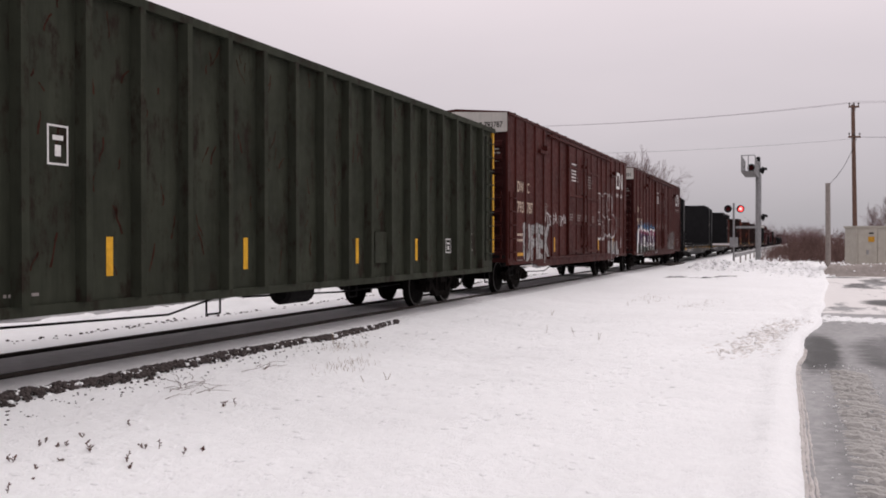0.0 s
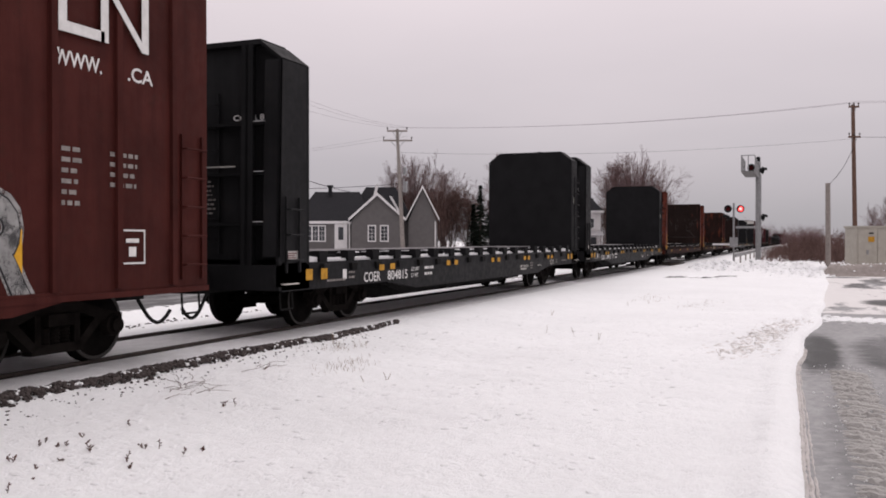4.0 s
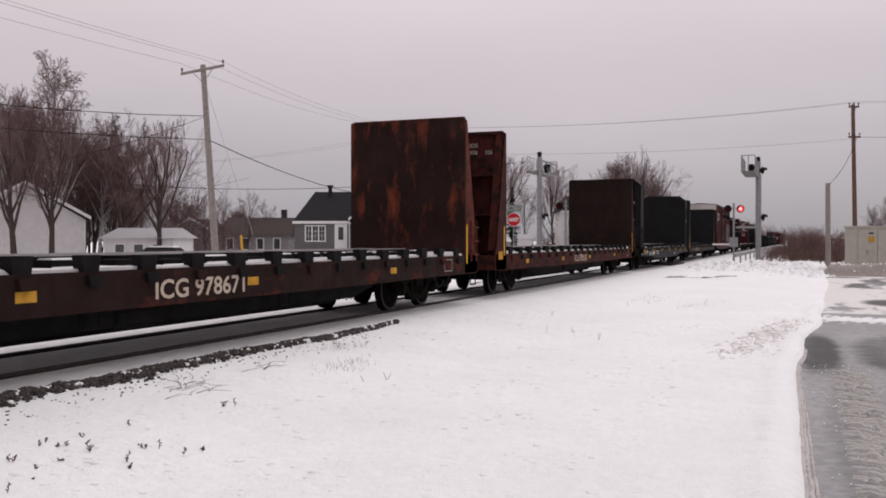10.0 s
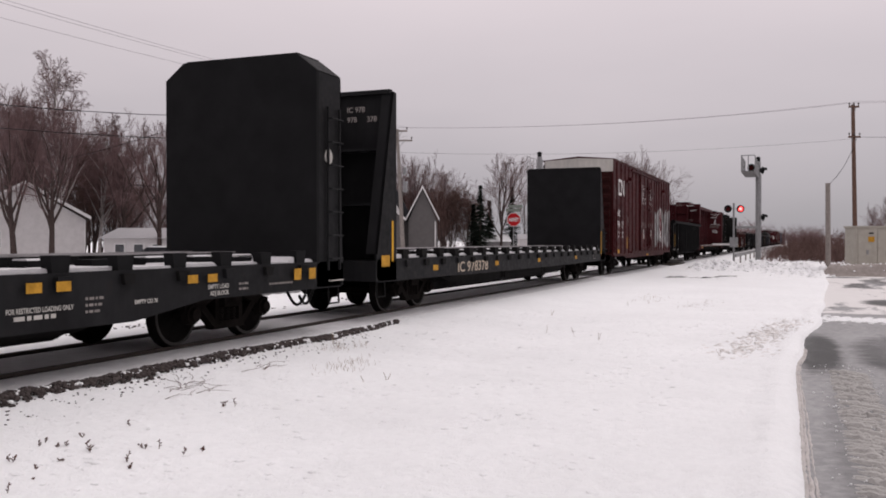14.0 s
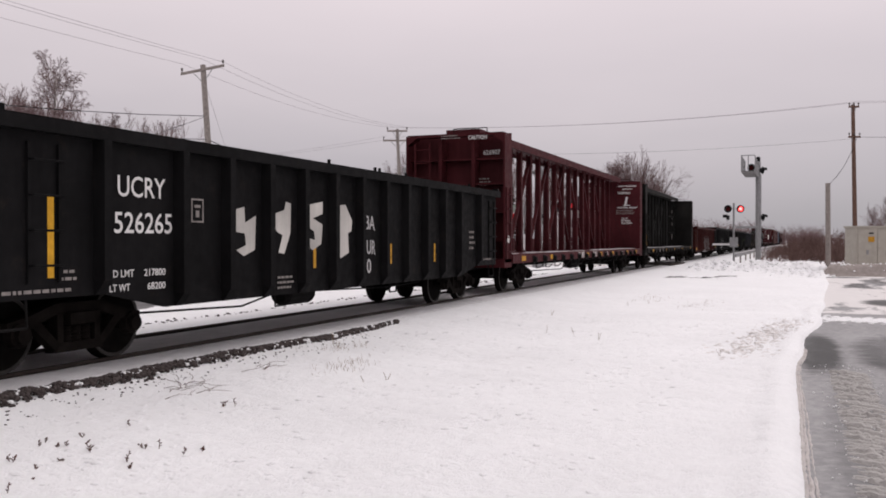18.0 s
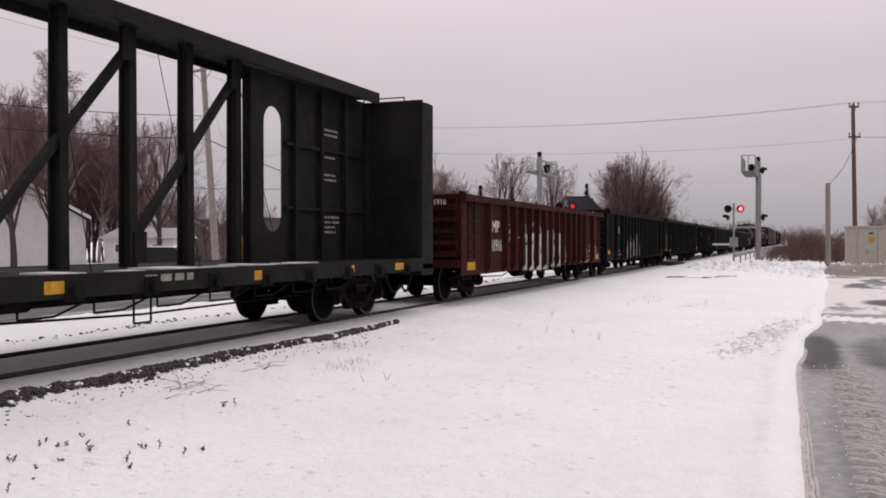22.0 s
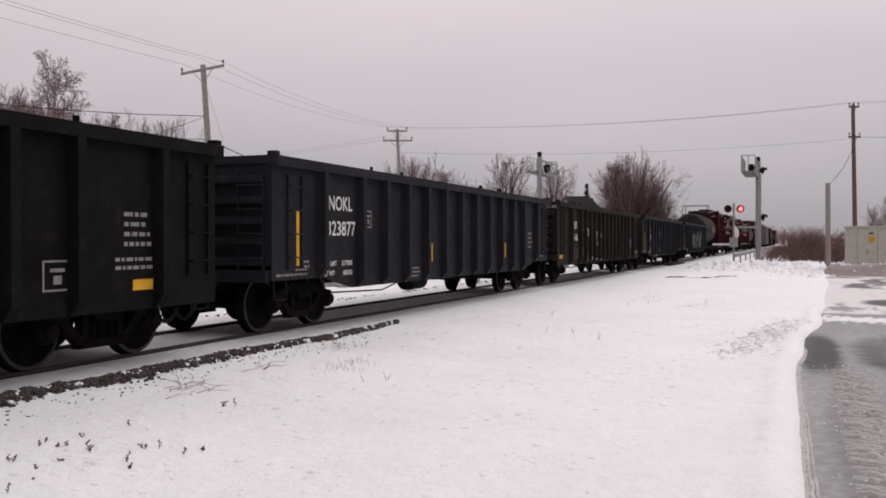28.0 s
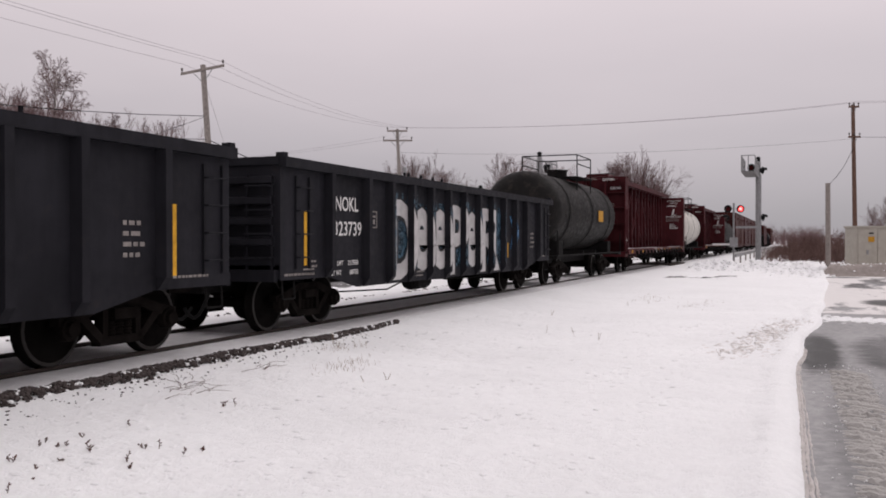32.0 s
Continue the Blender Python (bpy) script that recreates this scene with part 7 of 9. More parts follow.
# ---- trees ----
def bare_tree(name, label, height, width, seed, trunk_r, fork=0.2, limbs=12, spread=(24, 52), reach=0.55, counts=(8, 8, 4), lift=0.10, droop=0.0, leader=0.6, bark=None, twig=None, stems=1):
    """A leafless tree: a tapered trunk that fans into limbs, each forking on into branches, twigs and fine tips."""
    rng = random.Random(seed)
    trunk_rods, crown_rods = Rods(), Rods()
    pieces = (6, 6, 4, 3, 2)

    def fork_way(d, lo, hi, phi=None):
        a = d.orthogonal().normalized()
        b = d.cross(a)
        phi = rng.uniform(0, math.tau) if phi is None else phi
        th = radians(rng.uniform(lo, hi))
        return (d * math.cos(th) + (a * math.cos(phi) + b * math.sin(phi)) * math.sin(th)).normalized()

    def grow(p, d, length, r, lvl):
        rods = (trunk_rods, trunk_rods, crown_rods, crown_rods, crown_rods)[lvl]
        n = pieces[lvl]
        end = max(0.0042, r * (0.30 if lvl else 0.35))
        pts, ways = [p], [d]
        for i in range(n):
            jig = Vector((rng.uniform(-1, 1), rng.uniform(-1, 1), rng.uniform(-1, 1))) * (0.07, 0.17, 0.2, 0.2, 0.2)[lvl]
            up = lift if lvl < 3 else lift * 0.6 - droop * (lvl - 1)
            d = (d + jig + Vector((0, 0, up if lvl else 0.0))).normalized()
            q = p + d * length / n
            rods.add(p, q, r + (end - r) * i / n, r + (end - r) * (i + 1) / n)
            p = q
            pts.append(p)
            ways.append(d)
        if lvl == 4:
            return
        if lvl == 0:
            number, first = limbs, fork / leader
            lo, hi = spread
        else:
            number, first = counts[lvl - 1], 0.22
            lo, hi = 22, 48
        for k in range(number):
            t = first + (1 - first) * (k + rng.random()) / number
            i = min(n - 1, int(t * n))
            at = pts[i].lerp(pts[i + 1], t * n - i)
            rr = (r + (end - r) * t)
            if lvl == 0:
                long = height * reach * (1 - 0.55 * (t - first) / (1 - first)) * rng.uniform(0.75, 1.1)
                size = min(rr * 0.6, trunk_r * 0.45)
            else:
                long = length * (0.62, 0.50, 0.45)[lvl - 1] * (1.15 - 0.6 * t) * rng.uniform(0.7, 1.2)
                size = max((0, 0.015, 0.0085, 0.0058)[lvl], rr * 0.5)
            grow(at, fork_way(ways[i + 1], lo, hi, k * 2.4 + rng.uniform(-0.3, 0.3) if lvl == 0 else None), long, size, lvl + 1)

    for st in range(stems):
        foot = Vector((rng.uniform(-0.5, 0.5), rng.uniform(-0.5, 0.5), 0)) * (stems > 1)
        grow(foot - Vector((0, 0, 0.3)), Vector((foot.x * 0.35, foot.y * 0.35, 1)).normalized(), height * leader, trunk_r, 0)
    tips = np.array([row[3:6] for row in crown_rods.rows])
    kz = height / np.percentile(tips[:, 2], 99.8)
    kw = width / 2 / np.percentile(np.hypot(tips[:, 0], tips[:, 1]), 98.5)

    def fit(c):
        k = 1 + (kw - 1) * np.clip(c[:, 2:3] / (height * 0.15), 0, 1)
        return c * np.concatenate([k, k, np.full_like(k, kz)], 1)

    t = thing(name, label, "tree")
    part_mesh("trunk", trunk_rods.mesh("trunk", 7, fit), bark or BARK, t, smooth=True)
    part_mesh("crown", crown_rods.mesh("crown", 3, fit), twig or TWIG, t, "crown of bare fine twigs")
    return t


def put_tree(t, px_right, depth, scale=1.0, turn=0, z=GROUND_Z, squash=1.0):
    p = AWAY * depth + RIGHT * px_right
    return copy_thing(t, Matrix.Translation((p.x, p.y, z)) @ Matrix.Rotation(radians(turn), 4, "Z") @ Matrix.Diagonal((scale * squash, scale * squash, scale, 1)))


OAK = bare_tree("broad_tree", "broad leafless tree with forking ascending limbs", 10.0, 10.0, 3, 0.20, 0.17, 10, (20, 50), 0.66, (9, 9, 6), 0.07, 0.0, 0.52)
ASH = bare_tree("tall_tree", "tall leafless tree with upright branches", 10.0, 6.6, 8, 0.16, 0.20, 11, (16, 44), 0.52, (9, 8, 6), 0.08, 0.0, 0.65)
BIRCH_T = bare_tree("birch_tree", "tall pale birch with drooping bare twigs", 12.5, 6.4, 14, 0.15, 0.22, 28, (26, 56), 0.32, (8, 8, 6), 0.06, 0.13, 0.93, BIRCH)
SLIM = bare_tree("slim_tree", "slim leafless young tree", 8.0, 3.8, 21, 0.08, 0.2, 9, (18, 40), 0.45, (6, 6, 3), 0.14, 0.0, 0.75)
BUSHY = bare_tree("thicket_tree", "dense reddish-brown leafless thicket tree", 7.0, 5.6, 30, 0.07, 0.06, 9, (12, 38), 0.6, (8, 7, 4), 0.12, 0.0, 0.7, BARK, BRUSH, 4)


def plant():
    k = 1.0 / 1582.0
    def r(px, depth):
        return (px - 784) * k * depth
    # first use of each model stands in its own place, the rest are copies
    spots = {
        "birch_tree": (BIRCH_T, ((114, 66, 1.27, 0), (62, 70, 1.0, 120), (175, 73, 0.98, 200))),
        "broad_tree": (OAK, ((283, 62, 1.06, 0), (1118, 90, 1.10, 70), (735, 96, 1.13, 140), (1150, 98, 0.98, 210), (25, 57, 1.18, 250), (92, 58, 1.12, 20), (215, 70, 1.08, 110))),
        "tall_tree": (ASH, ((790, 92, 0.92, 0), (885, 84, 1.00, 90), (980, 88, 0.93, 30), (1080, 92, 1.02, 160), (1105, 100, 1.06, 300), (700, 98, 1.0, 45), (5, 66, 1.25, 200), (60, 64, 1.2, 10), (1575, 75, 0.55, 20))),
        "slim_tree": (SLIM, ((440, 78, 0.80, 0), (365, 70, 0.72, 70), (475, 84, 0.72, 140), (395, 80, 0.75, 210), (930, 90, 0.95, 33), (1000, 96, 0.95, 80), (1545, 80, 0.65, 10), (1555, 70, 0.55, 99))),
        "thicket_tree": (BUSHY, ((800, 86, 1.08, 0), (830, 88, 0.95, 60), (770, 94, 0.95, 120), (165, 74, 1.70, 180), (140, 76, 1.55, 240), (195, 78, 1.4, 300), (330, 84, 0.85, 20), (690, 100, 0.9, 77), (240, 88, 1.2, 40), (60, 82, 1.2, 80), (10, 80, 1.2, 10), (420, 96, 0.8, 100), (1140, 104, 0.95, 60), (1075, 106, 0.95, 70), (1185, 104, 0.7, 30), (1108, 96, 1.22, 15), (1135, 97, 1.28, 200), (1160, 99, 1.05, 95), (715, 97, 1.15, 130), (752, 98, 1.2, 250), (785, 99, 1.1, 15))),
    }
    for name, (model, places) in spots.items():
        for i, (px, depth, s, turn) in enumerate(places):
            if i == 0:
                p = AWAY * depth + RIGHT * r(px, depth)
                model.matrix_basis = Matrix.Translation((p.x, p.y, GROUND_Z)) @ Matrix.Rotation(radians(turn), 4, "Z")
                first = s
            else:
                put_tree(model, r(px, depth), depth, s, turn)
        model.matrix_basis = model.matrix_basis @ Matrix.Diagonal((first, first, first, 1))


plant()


def conifer(px_right, depth, height, seed):
    rng = random.Random(seed)
    p = AWAY * depth + RIGHT * px_right
    t = thing("conifer_tree", "dark green narrow conifer", "tree", Matrix.Translation((p.x, p.y, GROUND_Z)), group="conifers")
    bm = bmesh.new()
    tube(bm, (0, 0, -0.2), (0, 0, height), 0.12, 0.02, 7)
    part("trunk", bm, BARK, t)
    bm = bmesh.new()
    for i in range(420):
        z = rng.uniform(0.06, 1.0) ** 0.9
        reach = (1 - z) * height * 0.24 * rng.uniform(0.6, 1.15) + 0.06
        a = rng.uniform(0, math.tau)
        c = Vector((0, 0, z * height))
        e = c + Vector((math.cos(a) * reach, math.sin(a) * reach, -reach * 0.35 + 0.05))
        tube(bm, c, e, 0.03, 0.01, 3, False)
        for j in range(4):
            q = c.lerp(e, 0.35 + 0.2 * j)
            s = Vector((-math.sin(a), math.cos(a), 0)) * rng.uniform(0.1, 0.24)
            d = (e - c).normalized() * rng.uniform(0.1, 0.2)
            bm.faces.new([bm.verts.new(v) for v in (q - s, q + d, q + s, q - d - Vector((0, 0, 0.08)))])
    part("crown", bm, NEEDLE, t)


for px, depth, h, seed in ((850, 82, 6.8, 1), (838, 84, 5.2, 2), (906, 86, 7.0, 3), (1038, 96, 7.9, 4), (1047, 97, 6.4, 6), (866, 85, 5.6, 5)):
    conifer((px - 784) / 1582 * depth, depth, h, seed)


# ---- brush and far woods ----
def brush(name, label, rects, count, h, seed, mat):
    rng = random.Random(seed)
    rods = Rods()
    for i in range(count):
        x0, x1, y0, y1, k = rng.choice(rects)
        x, y = rng.uniform(x0, x1), rng.uniform(y0, y1)
        hh = h * k * rng.uniform(0.45, 1.0) * (0.8 + 0.25 * math.sin(x * 0.35 + y * 0.5))
        lean = Vector((rng.uniform(-0.5, 0.5), rng.uniform(-0.5, 0.5), 1)).normalized()
        p = Vector((x, y, GROUND_Z - 0.1))
        q = p + lean * hh
        rods.add(p, q, 0.03 * k, 0.012 * k)
        for j in range(4):
            a = p.lerp(q, rng.uniform(0.3, 0.9))
            b = a + Vector((rng.uniform(-1, 1), rng.uniform(-1, 1), rng.uniform(0.2, 1))) * hh * 0.3
            rods.add(a, b, 0.018 * k, 0.008 * k)
    tagged(part_mesh(name, rods.mesh(name, 3), mat), label, "brush", kind="stuff")


brush("roadside_brush", "dense brown leafless brush beyond the road", ((76, 100, -26, -1.6, 1.0), (100, 150, -60, -4, 1.25), (84, 130, -3.5, 0.8, 0.9)), 4200, 3.0, 4, BRUSH)
brush("trackside_scrub", "brown scrub along the line beyond the crossing", ((80, 210, 0.5, 3.5, 0.8),), 900, 2.0, 5, BRUSH)
brush("distant_woods", "low dark strip of distant bare woods", ((380, 460, -120, 4, 2.4), (330, 420, 15, 60, 3.2), (420, 520, -10, 40, 3.0)), 3000, 3.4, 6, TWIG)
brush("village_hedge", "dark tangle of shrubs between the houses", ((84, 96, 14, 60, 0.9), (70, 80, 36, 60, 0.9), (96, 110, 14, 30, 1.3)), 1500, 3.0, 7, BRUSH)
brush("tall_thicket", "dense tall mass of brown bare saplings behind the white house", ((57.5, 61.5, 45.5, 51.0, 1.0), (57, 63, 42, 46, 0.7)), 230, 10.5, 8, TWIG)


# ---- the train, from the front of the shot to the far end ----
def train():
    # green woodchip gondola, tall sides
    car = start_car("woodchip_car", "tall olive green woodchip gondola with rust scratches", 3.4)
    L, hw, top, low = 19.0, 1.55, 4.45, 0.70
    bm = bmesh.new()
    box(bm, 0, L, -hw, -hw + 0.05, low + 0.08, top - 0.05)
    box(bm, 0, L, hw - 0.05, hw, low + 0.08, top - 0.05)
    part("side_sheet", bm, GREEN, car)
    bm = bmesh.new()
    box(bm, 0, L, -hw + 0.05, hw - 0.05, 1.0, 1.08)
    part("floor_plate", bm, UNDER, car)
    bm = bmesh.new()
    for s in (-1, 1):
        a, b = sorted((s * (hw - 0.04), s * (hw + 0.10)))
        box(bm, 0, L, a, b, top - 0.12, top)
    box(bm, -0.02, 0.1, -hw, hw, top - 0.12, top + 0.004)
    box(bm, L - 0.1, L + 0.02, -hw, hw, top - 0.12, top + 0.004)
    part("top_chord", bm, GREEN, car)
    bm = bmesh.new()
    box(bm, 0.1, L - 0.1, -hw - 0.04, -hw, low, low + 0.12)
    part("side_sill", bm, GREEN, car)
    ribs, depth = [], 0.14
    xs = [0.87 + 0.896 * i for i in range(20)]
    for x in xs:
        bm = bmesh.new()
        prism(bm, [(x - 0.07, -hw), (x - 0.05, -hw - depth), (x + 0.05, -hw - depth), (x + 0.07, -hw)], "z", low + 0.12, top - 0.12)
        part("side_post", bm, GREEN, car)
        ribs.append((x - 0.07, x + 0.07))
    for x0, s in ((0.0, 1), (L, -1)):
        bm = bmesh.new()
        a, b = sorted((x0, x0 + s * 0.05))
        box(bm, a, b, -hw + 0.05, hw - 0.05, 0.9, top - 0.12)
        for i in range(8):
            z = 1.0 + i * 0.4
            box(bm, min(x0, x0 - s * 0.07), max(x0, x0 - s * 0.07), -hw + 0.1, hw - 0.1, z, z + 0.1)
        part("end_wall", bm, GREEN, car)
    ladder(car, L - 0.58, -hw - 0.02, 1.0, 4.2, 0.42, GREEN, 9)
    bm = bmesh.new()
    for z in (1.2, 2.3, 3.4):
        box(bm, L - 0.075, L - 0.005, -hw - 0.06, -hw - 0.003, z, z + 0.95)
    part("corner_stripe", bm, YELLOW, car, "yellow reflective corner strip")
    stirrup(car, L - 0.5, -hw, 0.75, UNDER)
    running_gear(car, L, 2.45, 0.68, tank_shift=1.75)
    for x in (4.86, 7.64, 11.20, 13.93):
        side_plate(car, x, x + 0.11, 1.09, 1.55, -hw, YELLOW, "reflector")
    side_frame_mark(car, 3.98, 2.33, 0.30, 0.44, -hw, WHITE)
    rng = random.Random(77)
    for bay in range(19):
        x0 = xs[bay] + 0.09
        bm = bmesh.new()
        for k in range(rng.randint(5, 10)):
            x, z = x0 + rng.uniform(0.05, 0.6), rng.uniform(1.0, 4.2)
            a = rng.uniform(0.9, 2.2)
            long = rng.uniform(0.08, 0.40)
            for j in range(4):
                q = (x + math.cos(a) * long / 4, z + math.sin(a) * long / 4)
                w = rng.uniform(0.006, 0.020)
                if x0 < q[0] < x0 + 0.74 and 0.95 < q[1] < 4.3:
                    bm.faces.new([bm.verts.new(p) for p in ((x - w, -hw - 0.003, z), (x + w, -hw - 0.003, z), (q[0] + w * 0.8, -hw - 0.003, q[1]), (q[0] - w * 0.8, -hw - 0.003, q[1]))])
                x, z = q
                a += rng.uniform(-0.5, 0.5)
        part("rust_scratches", bm, RUST_SCRATCH, car, "dark rust scratches in the paint")
    side_text(car, "5", 3.05, 2.46, 0.34, -hw, WHITE, bold=0.02)
    side_frame_mark(car, 15.68, 1.23, 0.32, 0.32, -hw, WHITE)
    side_bars(car, 17.0, 1.9, 0.5, 7, 0.10, -hw, PALE, seed=3)
    side_plate(car, 11.90, 12.42, 1.08, 1.68, -hw - 0.004, GREEN, "hatch", thick=0.05)
    side_bars(car, 3.4, 0.95, 0.6, 1, 0.08, -hw, PALE, seed=4)

    # two red box cars
    for u, num, seed in ((23.79, ("793", "787"), 1), (44.2, ("793", "331"), 2)):
        car, ribs, y, dep = box_car(u, "oxide red box car with plug doors and graffiti", BOX_RED, rib_x=None)
        side_text(car, "DW", 0.90, 2.93, 0.30, y, CREAM, 0.62, 0.006, ribs=ribs, depth=dep)
        side_text(car, "C", 1.86, 2.93, 0.30, y, CREAM, 0.26, 0.006)
        side_text(car, num[0], 0.88, 2.33, 0.32, y, CREAM, 0.64, 0.006)
        side_text(car, num[1], 1.86, 2.33, 0.32, y, CREAM, 0.62, 0.006)
        side_bars(car, 0.86, 1.72, 0.7, 2, 0.16, y, CREAM, seed=seed)
        side_plate(car, 0.84, 1.55, 1.07, 1.16, y, YELLOW_OLD)
        side_bars(car, 0.84, 0.96, 0.7, 1, 0.06, y, PALE, seed=9)
        side_text(car, "DWC " + num[0] + num[1], 0.35, 4.68, 0.16, -0.01, UNDER, 1.05, 0.004, end=True)
        side_bars(car, 0.85, 4.1, 0.5, 4, 0.11, 0.0, PALE, True, seed + 4)
        side_frame_mark(car, 3.86, 2.36, 0.28, 0.34, y, PALE)
        side_bars(car, 7.25, 4.25, 0.95, 6, 0.115, y - 0.062, WHITE, seed=seed + 2)
        side_bars(car, 9.75, 3.95, 0.9, 5, 0.10, y - 0.062, PALE, seed=seed + 3)
        for q in (6.95, 8.1, 9.35, 10.5):
            side_bars(car, q, 2.45, 0.55, 3, 0.09, y - 0.062, PALE, seed=int(q * 7))
        logo_shape(car, 15.62, 3.80, 1.45, 0.72, y - 0.045, ribs, dep)
        side_text(car, "WWW.", 15.6, 3.44, 0.17, y, WHITE, 0.72, 0.004, ribs=ribs, depth=dep)
        side_text(car, ".CA", 16.75, 3.44, 0.17, y, WHITE, 0.45, 0.004, ribs=ribs, depth=dep)
        side_bars(car, 15.7, 2.55, 0.3, 6, 0.12, y, PALE, seed=5)
        side_bars(car, 16.45, 2.55, 0.5, 4, 0.12, y, PALE, seed=6)
        side_frame_mark(car, 16.6, 1.22, 0.45, 0.42, y, WHITE)
        for q in (5.05, 12.0, 15.05):
            side_plate(car, q, q + 0.11, 1.15, 1.62, y, YELLOW, "reflector")
        if seed == 1:
            tag_graffiti(car, "UFIEK", 1.45, 0.92, 1.05, 3.1, y, ribs, dep, SPRAY_WORN, SPRAY_WORN, 0.03)
            side_text(car, "VTS 9A DMa", 3.75, 2.05, 0.34, y, SILVER_OUT, 2.9, 0.0, "graffiti", ribs, dep, 0.0, 0.004, 0.06)
            ribbon(car, (((12.32, 3.47), (12.36, 3.16), (12.36, 2.72), (12.33, 2.25)), ((11.71, 3.31), (11.83, 3.38), (12.09, 3.43), (12.32, 3.44), (12.4, 3.41), (12.72, 3.33), (13.06, 3.36), (13.06, 3.45)), ((11.71, 3.31), (11.58, 3.06), (11.56, 2.83), (11.62, 2.6), (11.72, 2.45), (11.94, 2.37), (12.18, 2.31)), ((11.83, 2.72), (12.01, 2.66), (12.36, 2.67)), ((12.69, 3.32), (12.7, 2.95), (12.67, 2.55)), ((13.06, 3.38), (12.99, 3.19), (12.99, 2.73), (13.01, 2.55), (13.32, 2.47), (13.51, 2.4)), ((13.08, 3.4), (13.28, 3.48), (13.56, 3.47), (13.75, 3.33), (13.77, 3.07), (13.74, 2.68), (13.6, 2.54)), ((13.55, 3.26), (13.56, 2.62), (13.54, 2.51)),), 0.036, y, SILVER_OUT, ribs, dep, 0.005)
            ribbon(car, (((13.77, 3.12), (13.89, 3.33), (14.14, 3.44), (14.3, 3.43), (14.29, 2.81)), ((14.26, 3.57), (14.35, 3.44), (14.61, 3.36), (14.89, 3.42), (14.89, 3.57)), ((14.92, 3.48), (14.85, 3.18), (14.85, 2.66)), ((13.97, 2.79), (14.14, 2.82), (14.27, 2.8)), ((12.84, 2.56), (13.01, 2.55)), ((14.61, 2.63), (14.94, 2.65), (15.29, 2.6), (15.5, 2.5), (15.57, 2.32), (15.5, 2.04), (15.43, 1.86)), ((14.01, 2.4), (14.34, 2.42), (14.61, 2.42)), ((13.51, 2.4), (13.6, 2.54), (13.74, 2.58), (13.99, 2.51), (14.11, 2.33), (14.09, 1.99), (13.97, 1.85)),), 0.036, y, SILVER_OUT, ribs, dep, 0.005)
            ribbon(car, (((11.28, 2.39), (11.34, 2.55), (11.48, 2.63), (11.62, 2.56), (11.66, 2.33), (11.66, 2.0), (11.63, 1.84), (11.51, 1.77), (11.41, 1.83), (11.34, 2.08), (11.28, 2.39)), ((11.86, 2.01), (11.94, 2.11), (12.16, 2.19), (12.47, 2.18), (12.59, 2.04), (12.59, 1.82), (12.51, 1.67)), ((12.47, 2.31), (12.8, 2.3), (13.01, 2.21), (13.13, 2.06), (13.14, 1.8), (13.07, 1.62)), ((11.72, 2.1), (11.79, 2.24), (12.01, 2.32), (12.24, 2.29)), ((14.59, 2.18), (14.63, 1.95), (14.59, 1.66)),), 0.036, y, SILVER_OUT, ribs, dep, 0.005)
            ribbon(car, (((11.71, 2.14), (11.72, 1.91), (11.83, 1.73), (12.01, 1.61), (12.31, 1.57), (12.51, 1.64), (12.71, 1.57), (13.01, 1.59), (13.32, 1.76)), ((13.14, 1.52), (13.19, 1.65), (13.39, 1.81)), ((13.41, 1.78), (13.69, 1.71), (14.04, 1.71), (14.29, 1.8), (14.55, 1.64), (15.05, 1.67), (15.43, 1.76), (15.57, 1.98)), ((14.85, 3.42), (14.9, 3.13), (14.85, 2.78)), ((11.41, 1.81), (11.54, 1.78), (11.62, 1.86)),), 0.085, y, SILVER_OUT, ribs, dep, 0.006)
            for shape in (((14.03, 0.77), (14.03, 1.38), (14.17, 1.5), (14.29, 1.44), (14.33, 0.73)), ((14.48, 0.72), (14.5, 1.41), (14.61, 1.5), (14.72, 1.43), (14.78, 0.74)), ((14.8, 0.74), (14.85, 1.43), (14.99, 1.52), (15.11, 1.43), (15.22, 0.71)), ((15.28, 0.86), (15.31, 1.34), (15.43, 1.46), (15.55, 1.31), (15.57, 0.88)), ((15.62, 0.88), (15.65, 1.37), (15.79, 1.5), (16.0, 1.46), (16.05, 1.18), (15.96, 0.93)), ((15.96, 0.83), (16.09, 1.05), (16.35, 1.11), (16.45, 0.98), (16.35, 0.84)),):
                spray(car, shape, y, SILVER, ribs, dep, 0.004)
                ribbon(car, (shape + shape[:1],), 0.035, y, SILVER_OUT, ribs, dep, 0.006)
                ribbon(car, (((shape[0][0] + 0.12, shape[0][1] + 0.1), (shape[0][0] + 0.16, shape[0][1] + 0.4)),), 0.03, y, SPRAY_BLACK, ribs, dep, 0.007)
        else:
            over = ribs + [(6.72, 8.2)]
            for k, (x0, x1, z0, z1) in enumerate(((0.55, 1.3, 0.86, 2.05), (1.2, 4.6, 1.8, 2.42), (4.4, 7.9, 1.8, 2.38), (7.2, 8.1, 0.95, 2.1), (1.6, 7.2, 1.8, 2.52))):
                painted_field(car, x0, x1, z0, z1, y, over, dep, SPRAY_BLUE, 40 + k, 0.30, 0.002 + 0.0004 * k)
            rim = [(0.90, 0.80), (0.88, 1.42), (1.15, 1.46), (1.10, 1.98), (1.32, 2.10), (2.20, 2.30), (2.62, 2.07), (2.82, 2.19), (3.82, 2.03), (3.98, 2.15), (4.72, 1.98), (5.25, 2.19), (6.50, 2.10), (6.66, 2.17), (7.95, 2.06), (7.62, 1.35), (7.45, 0.84)]
            mid = (4.2, 1.45)
